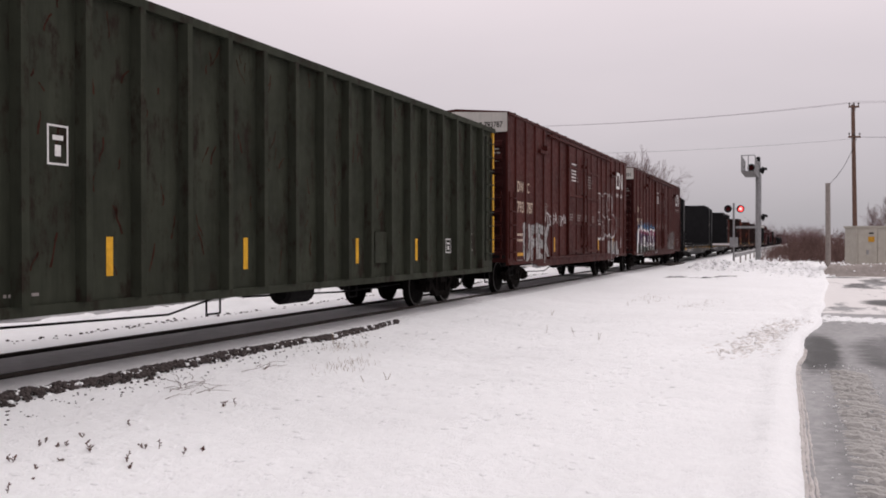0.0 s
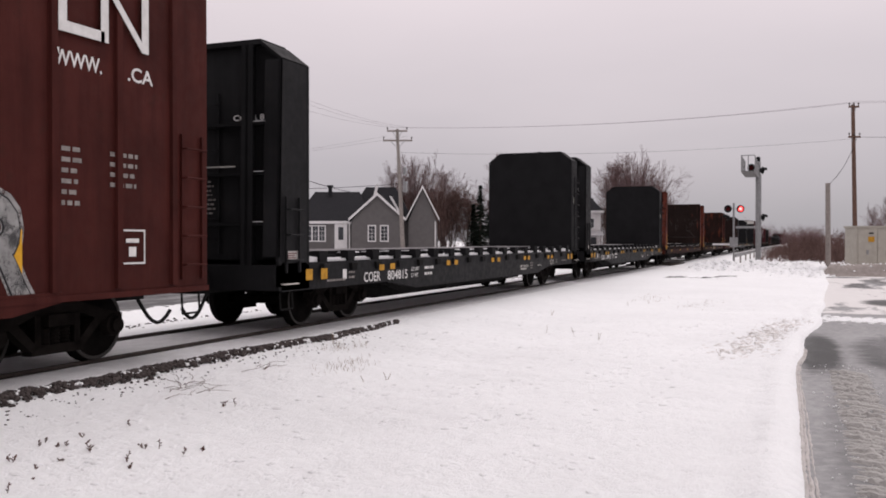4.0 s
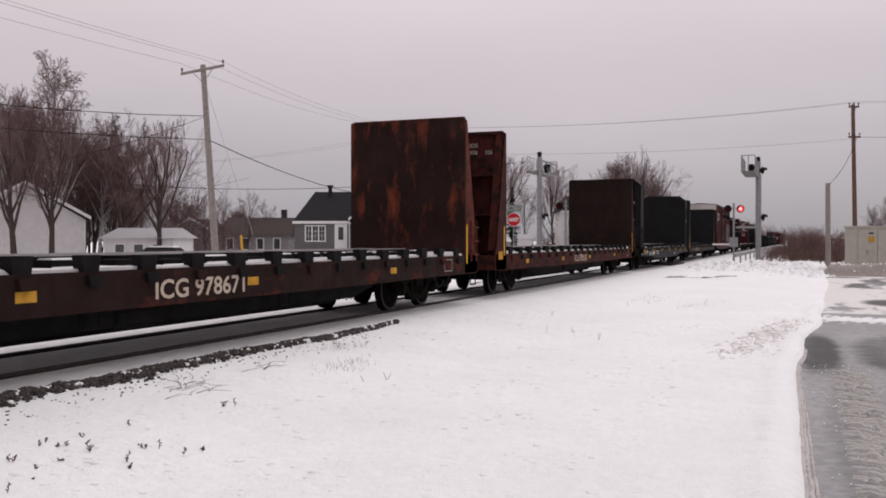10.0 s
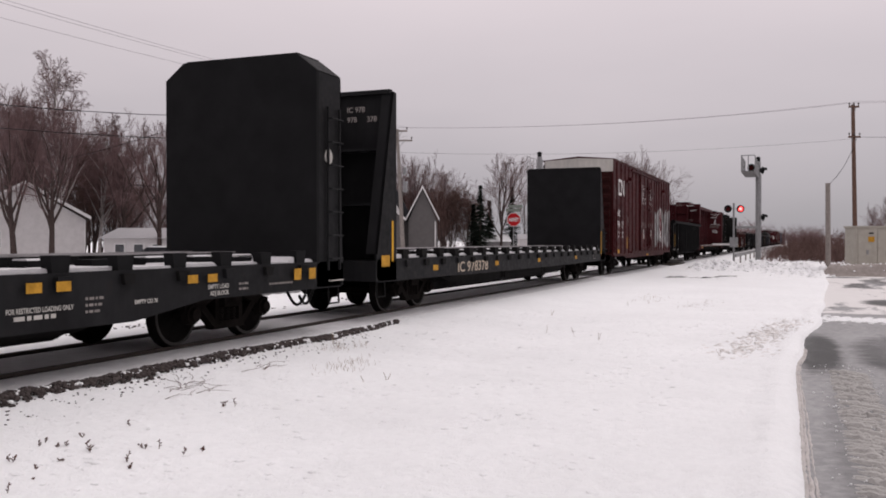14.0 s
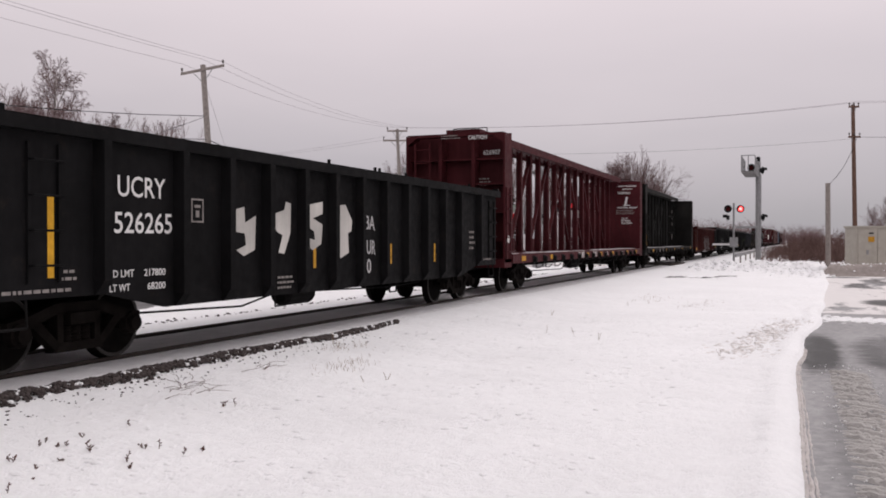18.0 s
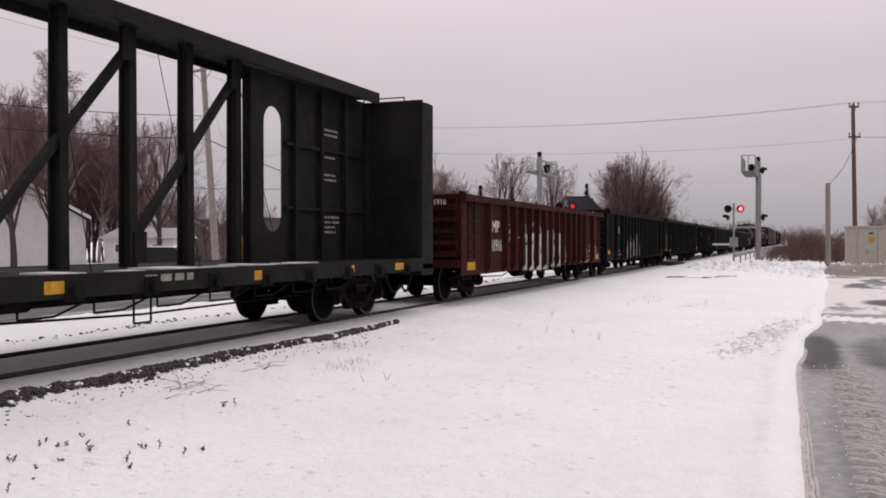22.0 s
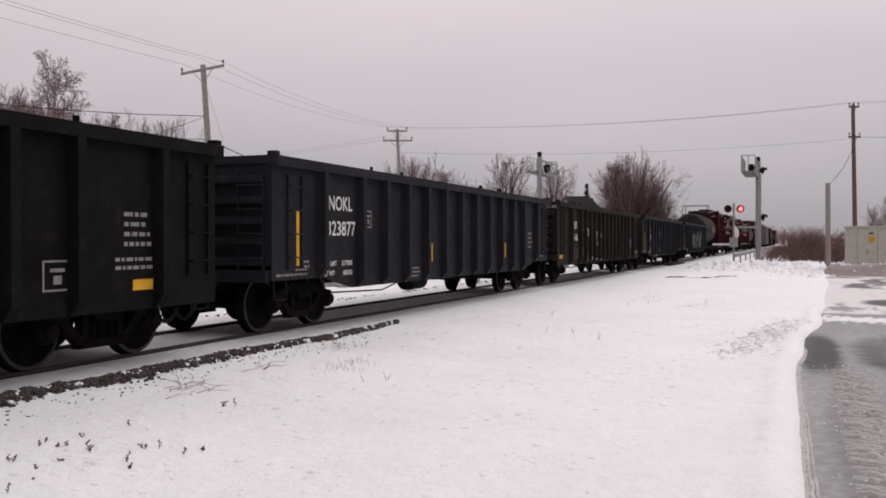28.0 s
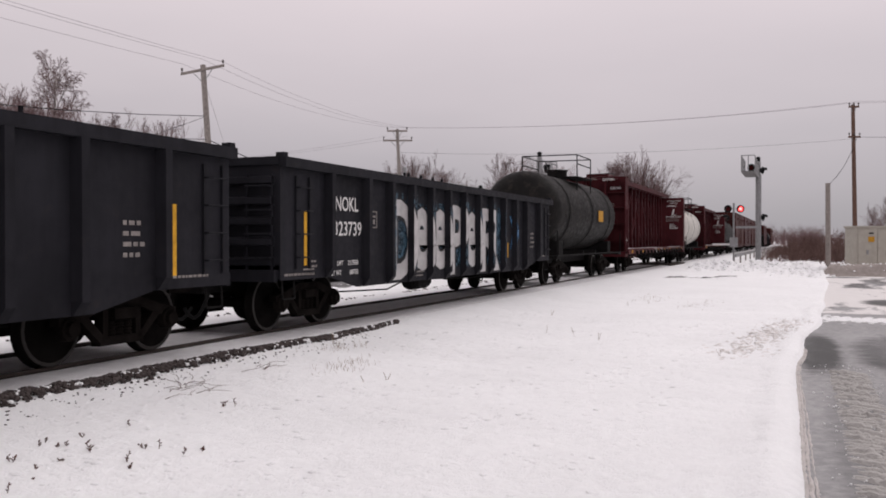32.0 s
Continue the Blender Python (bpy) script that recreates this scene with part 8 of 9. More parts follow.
            spray(car, [(mid[0] + (x - mid[0]) * 1.012, mid[1] + (z - mid[1]) * 1.07) for x, z in rim], y, SPRAY_BLACK, over, dep, 0.0045)
            spray(car, rim, y, WHITE, over, dep, 0.006)
            inner = [(1.22, 0.82), (1.20, 1.36), (1.46, 1.46), (1.44, 1.98), (2.16, 2.18), (2.60, 1.97), (2.84, 2.08), (3.80, 1.93), (3.99, 2.05), (4.70, 1.90), (5.26, 2.09), (6.48, 2.01), (6.67, 2.07), (7.80, 1.97), (7.50, 1.35), (7.38, 0.86)]
            spray(car, inner, y, SPRAY_DKGREEN, over, dep, 0.0075, ((1.22, SPRAY_PURPLE), (1.84, SPRAY_PINK)))
            ribbon(car, (((1.9, 1.67), (2.05, 1.35), (2.2, 1.07), (2.26, 0.82)), ((2.46, 1.66), (2.35, 1.35), (2.24, 1.11)), ((2.88, 2.21), (2.76, 1.77), (2.63, 1.3), (3.01, 1.08), (2.87, 0.68)), ((3.96, 2.13), (3.86, 1.89)), ((3.96, 1.66), (3.65, 1.26), (3.87, 1.15), (3.78, 0.72)), ((5.2, 2.12), (4.74, 1.95), (4.49, 1.44)), ((4.43, 1.27), (4.51, 1.02), (4.62, 0.71)), ((5.14, 2.01), (5.28, 1.52), (5.35, 0.93)), ((4.47, 1.28), (4.74, 1.34), (5.07, 1.15)), ((4.94, 1.41), (5.24, 1.35), (5.68, 1.3)), ((6.31, 2.13), (6.38, 1.58), (6.23, 1.43), (6.48, 0.88)), ((7.24, 2.16), (7.74, 1.95), (7.44, 1.27), (7.15, 1.19), (7.08, 1.4)),), 0.115, y, SPRAY_BLACK, over, dep, 0.0085, fade=0.8, sharp=True)
            ribbon(car, (((6.67, 1.49), (6.48, 1.23), (6.77, 1.4), (6.99, 1.22), (7.27, 0.91)),), 0.115, y, SPRAY_BLACK, over, dep, 0.0085, fade=0.8, sharp=True)
            ribbon(car, (((1.9, 1.67), (2.05, 1.35), (2.2, 1.07), (2.26, 0.82)), ((2.46, 1.66), (2.35, 1.35), (2.24, 1.11)), ((2.88, 2.21), (2.76, 1.77), (2.63, 1.3), (3.01, 1.08), (2.87, 0.68)), ((3.96, 2.13), (3.86, 1.89)), ((3.96, 1.66), (3.65, 1.26), (3.87, 1.15), (3.78, 0.72)), ((5.2, 2.12), (4.74, 1.95), (4.49, 1.44)), ((4.43, 1.27), (4.51, 1.02), (4.62, 0.71)), ((5.14, 2.01), (5.28, 1.52), (5.35, 0.93)), ((4.47, 1.28), (4.74, 1.34), (5.07, 1.15)), ((4.94, 1.41), (5.24, 1.35), (5.68, 1.3)), ((6.31, 2.13), (6.38, 1.58), (6.23, 1.43), (6.48, 0.88)), ((7.24, 2.16), (7.74, 1.95), (7.44, 1.27), (7.15, 1.19), (7.08, 1.4)),), 0.080, y, WHITE, over, dep, 0.0100, fade=0.7, sharp=True)
            ribbon(car, (((6.67, 1.49), (6.48, 1.23), (6.77, 1.4), (6.99, 1.22), (7.27, 0.91)),), 0.080, y, WHITE, over, dep, 0.0100, fade=0.7, sharp=True)
            for shape in (((3.11, 1.71), (3.44, 1.71), (3.37, 1.18), (3.01, 1.25)), ((3.83, 1.52), (4.19, 1.43), (4.13, 1.16), (3.68, 1.31)), ((3.83, 1.82), (3.98, 1.84), (3.94, 1.59), (3.82, 1.63)), ((5.68, 2.04), (5.83, 2.04), (5.81, 1.62), (5.65, 1.63)), ((5.66, 1.38), (5.89, 1.35), (5.83, 1.05), (5.63, 1.07)), ((2.11, 2.06), (2.21, 2.18), (2.2, 1.88), (2.13, 1.83)),):
                spray(car, shape, y, WHITE, over, dep, 0.0105)
            for shape in (((3.14, 1.47), (3.27, 1.49), (3.26, 1.29), (3.12, 1.27)), ((3.72, 1.32), (3.78, 1.37), (3.99, 1.32), (3.98, 1.26)), ((3.85, 1.7), (3.94, 1.73), (3.92, 1.66), (3.85, 1.65)), ((5.68, 1.22), (5.8, 1.2), (5.78, 1.12), (5.67, 1.13)),):
                spray(car, shape, y, SPRAY_TEAL_DEEP, over, dep, 0.0115)
            tag_graffiti(car, "BACER", 11.75, 0.92, 1.05, 3.6, y, ribs, dep, SPRAY_WORN, SPRAY_BLACK, 0.035, glow=SPRAY_WORN)

    # bulkhead flats
    def black_flat(u, number, seed):
        car, L, y = flat_car(u, "black bulkhead flat car, empty, snow on its deck", "plate", 18.35, BLACK, BLACK, BLACK_FLAT, BLACK_FLAT, seed=seed)
        side_text(car, "COER", 2.95, 0.74, 0.18, y, WHITE, 0.70, 0.003)
        side_text(car, number, 3.98, 0.74, 0.18, y, WHITE, 0.96, 0.003)
        for z, words in ((0.88, ("LD LMT", "LT WT")), ):
            side_text(car, words[0], 5.14, z, 0.075, y, WHITE, 0.40, 0.002)
            side_text(car, words[1], 5.14, z - 0.13, 0.075, y, WHITE, 0.36, 0.002)
            side_bars(car, 5.85, z + 0.075, 0.5, 2, 0.13, y, WHITE, seed=2)
        side_bars(car, 1.55, 0.84, 0.8, 1, 0.09, y, PALE, seed=3)
        side_bars(car, 2.35, 0.96, 0.3, 2, 0.09, y, PALE, seed=4)
        side_plate(car, 2.12, 2.26, 0.83, 1.0, y, WHITE, "placard")
        for a, z in ((0.73, 0.86), (1.23, 0.86), (3.48, 0.94), (3.97, 0.95), (7.0, 0.95), (7.5, 0.95), (10.2, 0.95), (10.7, 0.95), (13.15, 0.95), (13.56, 0.95), (15.80, 0.94), (16.23, 0.94), (L - 1.78, 0.88), (L - 1.32, 0.88)):
            side_plate(car, a, a + 0.21, z, z + (0.18 if z < 0.9 else 0.11), y - 0.063, YELLOW_OLD, "reflector", thick=0.006)
        side_plate(car, 0.25, 0.58, 1.20, 1.34, y, END_WHITE, "warning_label")
        side_bars(car, 0.27, 1.31, 0.28, 3, 0.035, y - 0.004, SPRAY_RED, seed=6)
        bm = bmesh.new()
        tube(bm, (L - 0.55, y, 2.95), (L - 0.55, y - 0.012, 2.95), 0.13, n=18)
        part("round_marker", bm, END_WHITE, car, "white disc")
        side_text(car, "COER " + number[:4], 0.53, 3.45, 0.09, 0.285, WHITE, 0.85, 0.003, end=True)
        side_bars(car, -0.42, 2.49, 0.64, 8, 0.074, 0.285, PALE, True, 21)
        for q, w in ((0.10, 0.42), (L - 0.55, 0.42)):
            bm = bmesh.new()
            bent_tube(bm, [(q, y, 0.82), (q, y - 0.06, 0.82), (q + w, y - 0.06, 0.82), (q + w, y, 0.82)], 0.012)
            part("grab_iron", bm, END_WHITE, car, "white grab iron")
        bm = bmesh.new()
        tube(bm, (0.20, 0.44, 2.70), (0.20, -0.62, 2.70), 0.014, n=6)
        part("grab_iron", bm, END_WHITE, car, "white grab iron")
        side_text(car, "FOR RESTRICTED LOADING ONLY", 12.95, 0.74, 0.055, y, END_WHITE, 0.92, 0.002)
        side_bars(car, 13.05, 0.71, 0.74, 1, 0.11, y, END_WHITE, seed=8)
        side_bars(car, 14.05, 0.86, 0.34, 3, 0.075, y, PALE, seed=7)
        side_text(car, "EMPTY CO 76", 14.86, 0.73, 0.05, y, END_WHITE, 0.42, 0.002)
        side_text(car, "EMPTY LOAD", 16.32, 0.84, 0.06, y, END_WHITE, 0.48, 0.002)
        side_text(car, "ADJ BLOCK", 16.36, 0.75, 0.06, y, END_WHITE, 0.44, 0.002)
        side_bars(car, 17.05, 0.90, 0.30, 2, 0.075, y, PALE, seed=9)
        side_bars(car, L - 2.4, 0.86, 0.8, 1, 0.07, y, PALE, seed=9)
        return car

    def red_flat(u, mark, number, seed, sill, gusset, front, rear, deck_len, text_x, text_w, mat=CREAM, end_mark=""):
        car, L, y = flat_car(u, "rust-streaked orange-red bulkhead flat car, empty" if sill is not BLACK else "dark bulkhead flat car, empty, faded lettering", "web", deck_len, sill, gusset, front, rear, seed=seed)
        side_text(car, mark + " " + number, text_x, 0.77, 0.24, y, mat, text_w, 0.006)
        for a in (2.9, 7.25, 11.45, 16.4):
            side_plate(car, a, a + 0.28, 0.85, 0.97, y, YELLOW_OLD, "reflector")
        side_plate(car, L - 0.86, L - 0.78, 0.95, 1.9, y - 0.003, YELLOW, "reflector")
        side_plate(car, 0.25, 0.62, 1.0, 1.22, y - 0.003, YELLOW_OLD, "reflector")
        side_plate(car, 0.72, 0.80, 1.1, 1.9, y - 0.003, YELLOW, "reflector")
        side_text(car, end_mark or mark, 0.55, 4.10, 0.105, 0.74, PALE, None, 0.004, end=True)
        side_text(car, number[:3], 0.55, 3.90, 0.105, 0.74, PALE, None, 0.004, end=True)
        side_text(car, number[3:], 1.0, 3.90, 0.105, 0.74, PALE, None, 0.004, end=True)
        side_frame_mark(car, L - 2.3, 0.80, 0.5, 0.28, y, PALE, False)
        return car, L, y

    black_flat(64.3, "804815", 11)
    black_flat(85.85, "804817", 12)
    car, L, y = red_flat(107.6, "ICG", "978321", 13, SILL_RUST, ORANGE, ORANGE_OLD, LINING_RUST, 19.6, 8.9, 2.0, ORANGE_OLD)
    painted_field(car, 8.45, 13.0, 0.74, 1.08, y, (), 0, ORANGE_OLD, 61, 0.05, 0.002)
    ribbon(car, (((0.86, 3.3), (0.84, 3.05), (0.73, 2.98), (0.75, 2.73)), ((0.28, 3.34), (0.21, 3.1)), ((0.42, 2.9), (0.37, 2.3)), ((0.35, 2.79), (0.15, 2.75)), ((0.39, 2.55), (0.2, 2.53)), ((-0.32, 3.35), (-0.37, 3.1)), ((-0.61, 3.33), (-0.66, 3.19)), ((-0.39, 2.87), (-0.5, 2.66), (-0.44, 2.46), (-0.57, 2.32), (-0.86, 2.41)), ((-0.65, 2.79), (-0.78, 2.98), (-0.86, 2.85), (-0.74, 2.62)), ((-0.9, 3.18), (-0.94, 2.98), (-1.02, 2.84)), ((-1.07, 3.17), (-1.39, 3.32)), ((-1.19, 2.93), (-1.39, 3.08)), ((1.0, 1.86), (0.2, 1.83), (-0.65, 1.83), (-1.3, 1.83)), ((-0.65, 2.28), (-0.82, 2.18), (-0.98, 1.97), (-1.22, 1.77)),), 0.040, L - 0.95, FADED_CHALK, lift=0.004, end=True)
    ribbon(car, (((0.5, 4.36), (0.44, 4.12)), ((-0.62, 4.41), (-0.74, 4.23)), ((0.73, 2.38), (0.6, 2.34)), ((1.18, 2.57), (0.91, 2.58)), ((-1.3, 4.3), (-1.33, 3.2), (-1.36, 2.2)), ((0.45, 4.5), (0.4, 4.2)), ((-0.7, 4.5), (-0.72, 4.3)),), 0.090, L - 0.95, LINING_RUST_RED, lift=0.003, end=True)
    red_flat(130.5, "ICG", "978671", 14, SILL_RUST, ORANGE, ORANGE_OLD, LINING_RUST_RED, 19.7, 9.42, 1.95)
    red_flat(153.5, "ICG", "978326", 15, ORANGE_OLD, ORANGE_OLD, ORANGE_OLD, LINING_BROWN, 19.95, 9.1, 1.95)
    black_flat(177.0, "804897", 16)
    red_flat(198.55, "IC", "978378", 17, BLACK, BLACK, BLACK, BLACK_FLAT, 19.9, 4.45, 2.2, CREAM, "IC 978")

    # later red box car with silver and crimson graffiti
    car, ribs, y, dep = box_car(222.15, "dark red box car with plug doors and silver graffiti", BOX_RED_LATE, 18.22, door=(6.74, 11.46))
    logo_shape(car, 0.95, 3.55, 1.35, 0.72, y - 0.045, ribs, dep)
    side_text(car, "DWC", 0.90, 2.60, 0.30, y, WHITE, 0.62, 0.006, ribs=ribs, depth=dep)
    side_text(car, "794", 0.90, 2.10, 0.30, y, WHITE, 0.52, 0.006, ribs=ribs, depth=dep)
    side_text(car, "327", 1.85, 2.10, 0.30, y, WHITE, 0.45, 0.006, ribs=ribs, depth=dep)
    side_text(car, "LD LMT", 0.98, 1.82, 0.10, y, WHITE, 0.42, 0.002)
    side_text(car, "LT WT", 0.98, 1.65, 0.10, y, WHITE, 0.36, 0.002)
    side_text(car, "208700", 1.86, 1.82, 0.10, y, WHITE, 0.42, 0.002)
    side_text(car, "77300", 1.90, 1.65, 0.10, y, WHITE, 0.36, 0.002)
    side_plate(car, 0.9, 1.4, 0.95, 1.12, y, YELLOW_OLD)
    side_frame_mark(car, 3.45, 2.28, 0.26, 0.34, y, PALE)
    rows = ("IMPORTANT", "CLOSE THIS DOOR", "BEFORE CLOSING", "MAIN DOOR", "IMPORTANT", "FERMER CETTE PORTE", "AVANT DE FERMER", "LA PORTE PRINCIPALE")
    for i, r in enumerate(rows):
        side_text(car, r, 7.25, 4.28 - i * 0.125, 0.085, y - 0.062, WHITE, 0.062 * len(r), 0.001)
    rows = ("CLOSE AND LOCK", "BOTH DOORS BEFORE", "MOVING CAR", "FERMER ET VERROUILLER", "LES DEUX PORTES", "AVANT", "DE DEPLACER LE WAGON")
    for i, r in enumerate(rows):
        side_text(car, r, 9.55, 4.18 - i * 0.125, 0.085, y - 0.062, WHITE, 0.055 * len(r), 0.001)
    for q in (7.05, 8.0, 9.3, 10.4):
        side_bars(car, q, 2.42, 0.6, 3, 0.09, y - 0.062, PALE, seed=int(q * 9))
    for q in (0.55, 3.3, 5.9, 9.15, 11.9, 14.6):
        side_plate(car, q, q + 0.10, 1.15, 1.68, y, YELLOW, "reflector")
    side_plate(car, 8.95, 9.55, 0.76, 0.88, y - 0.022, YELLOW, "reflector")
    spray(car, [(11.6, 1.2), (11.78, 2.5), (11.62, 3.33), (12.2, 3.08), (12.9, 3.12), (13.5, 3.32), (13.95, 3.46), (14.7, 3.34), (15.4, 3.05), (15.9, 3.12), (16.4, 3.42), (17.1, 3.2), (17.6, 3.45), (18.1, 3.40), (18.12, 1.3), (17.3, 1.12), (16.6, 1.1), (15.9, 1.45), (15.2, 1.1), (14.4, 1.45), (13.3, 1.55), (12.4, 1.2)], y, SILVER, ribs, dep, 0.004)
    for shape in (((12.1, 1.25), (12.9, 1.5), (13.3, 1.62), (12.6, 1.22)), ((13.0, 2.2), (13.35, 2.5), (13.3, 2.35), (13.05, 2.05)), ((12.45, 2.6), (12.8, 2.75), (12.85, 2.3), (12.75, 2.3), (12.7, 2.62)), ((15.1, 1.2), (15.6, 1.5), (15.95, 1.45), (15.4, 1.15)), ((15.9, 2.0), (16.5, 2.9), (16.45, 2.3), (16.0, 1.75)), ((17.0, 1.5), (17.4, 2.6), (17.55, 2.5), (17.25, 1.45)), ((17.6, 1.9), (18.05, 2.3), (18.05, 2.1), (17.7, 1.8)), ((15.0, 3.2), (15.4, 3.05), (15.3, 2.6), (15.05, 2.5)), ((12.2, 3.1), (12.6, 3.12), (12.45, 2.95)), ((16.6, 1.3), (16.8, 1.9), (16.9, 1.85), (16.75, 1.25))):
        spray(car, shape, y, SPRAY_BLACK, ribs, dep, 0.006)
    spray(car, [(14.10, 3.42), (14.50, 2.65), (15.02, 1.55), (14.98, 1.0), (14.5, 1.70), (13.62, 1.72), (13.46, 2.1), (13.72, 2.85)], y, WHITE, ribs, dep, 0.0065)
    spray(car, [(14.10, 3.33), (14.44, 2.62), (14.94, 1.52), (14.92, 1.14), (14.5, 1.78), (13.68, 1.78), (13.54, 2.1), (13.78, 2.82)], y, SPRAY_RED, ribs, dep, 0.008)
    spray(car, [(14.02, 2.4), (14.16, 2.4), (14.08, 2.7)], y, WHITE, ribs, dep, 0.0095)
    spray(car, [(13.85, 1.82), (14.35, 1.88), (14.25, 2.12), (14.0, 2.0)], y, WHITE, ribs, dep, 0.0095)
    spray(car, [(14.25, 3.3), (14.6, 3.25), (14.75, 2.9), (14.8, 2.3), (14.5, 2.55)], y, END_WHITE, ribs, dep, 0.0085)
    for line in (((13.5, 1.9), (13.7, 1.3), (13.85, 1.1)), ((13.8, 1.7), (13.9, 1.3), (14.05, 1.05)), ((12.3, 1.22), (12.9, 1.35), (13.2, 1.65)), ((11.62, 1.2), (11.8, 2.4), (11.64, 3.3)), ((15.6, 3.05), (15.8, 2.0), (16.1, 1.2))):
        stroke(car, line, 0.045, y, SILVER_OUT, ribs, dep, 0.0075)
    for q in (7.75, 10.19):
        bm = bmesh.new()
        tube(bm, (q, y - 0.061, 2.02), (q, y - 0.066, 2.02), 0.085, n=18)
        part("round_decal", bm, WHITE, car, "white round decal")
        side_plate(car, q - 0.11, q + 0.12, 1.62, 1.90, y - 0.062, END_WHITE, "placard")
        side_plate(car, q - 0.55, q - 0.38, 1.70, 1.88, y - 0.062, ORANGE, "placard")
        side_bars(car, q - 0.15, 2.45, 0.42, 2, 0.10, y - 0.062, PALE, seed=int(q))
    side_text(car, "smo", 3.6, 1.45, 0.35, y, PALE, 0.7, -0.016, "graffiti", ribs, dep, 0.1)
    side_text(car, "CN 16", 0.2, 3.4, 0.6, y, PALE, 0.5, -0.016, "graffiti", ribs, dep, -0.1)

    # gondola, black with stencilled writing
    car, ribs, y, dep = gondola(242.1, "black steel gondola car with white spray lettering", GON_BLACK, 16.05, posts=13)
    def gon_marks(car, mark, number, y, ribs, dep, mat=WHITE, x=1.63, light=("217800", "68200"), plate=True):
        side_text(car, mark, x + 0.16, 2.04, 0.25, y, mat, 0.86, 0.003, ribs=ribs, depth=dep)
        side_text(car, number, x + 0.10, 1.60, 0.25, y, mat, 1.05, 0.003, ribs=ribs, depth=dep)
        side_text(car, "LD LMT", x + 0.02, 1.07, 0.085, y, mat, 0.42, 0.002)
        side_text(car, light[0], x + 0.62, 1.07, 0.085, y, mat, 0.40, 0.002)
        side_text(car, "LT WT", x + 0.02, 0.90, 0.085, y, mat, 0.35, 0.002)
        side_text(car, light[1], x + 0.68, 0.90, 0.085, y, mat, 0.34, 0.002)
        if plate:
            side_frame_mark(car, x + 1.55, 1.75, 0.26, 0.32, y, PALE)
        side_bars(car, 0.12, 0.98, 0.95, 1, 0.09, y, PALE, seed=2)
        side_bars(car, 0.85, 1.18, 0.35, 2, 0.08, y, PALE, seed=3)
        side_bars(car, 14.0, 1.75, 0.4, 4, 0.13, y, PALE, seed=4)
        side_bars(car, 5.3, 0.95, 0.5, 3, 0.08, y, PALE, seed=5)
        side_bars(car, 14.9, 1.05, 0.8, 1, 0.08, y, PALE, seed=6)
    def gon_yellow(car, y, tall=True, at=(0.72, 4.05, 6.4, 9.4, 11.7, 14.9)):
        for q in at:
            if tall:
                side_plate(car, q, q + 0.09, 1.05 if q > 2 else 1.1, 1.45 if 2 < q < 14 else 1.98, y, YELLOW_OLD if 2 < q < 14 else YELLOW, "reflector")
            else:
                side_plate(car, q, q + 0.44, 0.90, 1.03, y, YELLOW, "reflector")
    gon_marks(car, "UCRY", "526265", y, ribs, dep)
    gon_yellow(car, y)
    for shape in (((4.04, 1.93), (4.4, 2.0), (4.42, 1.77), (4.7, 1.88), (4.67, 1.37), (4.38, 1.28), (4.2, 1.37), (4.44, 1.44), (4.41, 1.61), (4.12, 1.64)), ((5.15, 1.91), (5.49, 1.99), (5.54, 2.12), (5.69, 2.1), (5.67, 1.62), (5.49, 1.3), (5.32, 1.32), (5.44, 1.59), (5.27, 1.65), (5.17, 1.75)),):
        spray(car, shape, y, END_WHITE, ribs, dep, 0.005)
    for shape in (((6.12, 2.08), (6.71, 2.17), (6.71, 1.96), (6.38, 1.88), (6.71, 1.78), (6.66, 1.45), (6.38, 1.35), (6.11, 1.45), (6.14, 1.56), (6.45, 1.52), (6.42, 1.66), (6.14, 1.77)), ((7.19, 2.12), (7.53, 2.15), (7.79, 1.87), (7.76, 1.68), (7.63, 1.64), (7.66, 1.29), (7.22, 1.16), (7.15, 1.49), (7.28, 1.64), (7.19, 1.78)),):
        spray(car, shape, y, END_WHITE, ribs, dep, 0.005)
    for word, z, w in (("JBA", 1.70, 0.52), ("KUR", 1.24, 0.55), ("20", 0.88, 0.36)):
        side_text(car, word, 8.20, z, 0.26, y, SILVER_OUT, w, 0.004, "graffiti", ribs, dep, -0.02, 0.004, 0.03)

    # centre beams
    def red_beam(u, number):
        car, L, y = centerbeam(u, "dark red centre-beam lumber car, empty, truss open", BEAM_RED, 23.4, "truss")
        side_text(car, number[-3:], 9.34, 0.89, 0.21, y - 0.042, WHITE, 0.40, 0.008)
        side_text(car, number[:3], 8.72, 0.89, 0.21, y - 0.042, WHITE, 0.40, 0.008)
        for z, a, b in ((1.02, "LD LMT", "223600"), (0.90, "LT WT", "62400")):
            side_text(car, a, 11.22, z, 0.085, y - 0.042, WHITE, 0.30, 0.003)
            side_text(car, b, 11.60, z, 0.085, y - 0.042, WHITE, 0.38, 0.003)
        side_text(car, "WWW.", 13.62, 0.93, 0.13, y - 0.042, WHITE, 0.34, 0.004)
        side_text(car, ".CA", 14.08, 0.93, 0.13, y - 0.042, WHITE, 0.24, 0.004)
        side_bars(car, 17.4, 1.06, 0.6, 2, 0.12, y - 0.042, PALE, seed=3)
        side_text(car, "CAUTION", 0.42, 4.36, 0.11, 0.06, WHITE, 0.55, 0.003, end=True)
        side_bars(car, -0.4, 4.50, 0.6, 2, 0.07, 0.06, PALE, True, 4)
        side_text(car, number, 0.68, 3.97, 0.13, 0.60, WHITE, 0.51, 0.004, end=True)
        side_bars(car, 0.40, 3.30, 0.5, 3, 0.09, 0.60, PALE, True, 5)
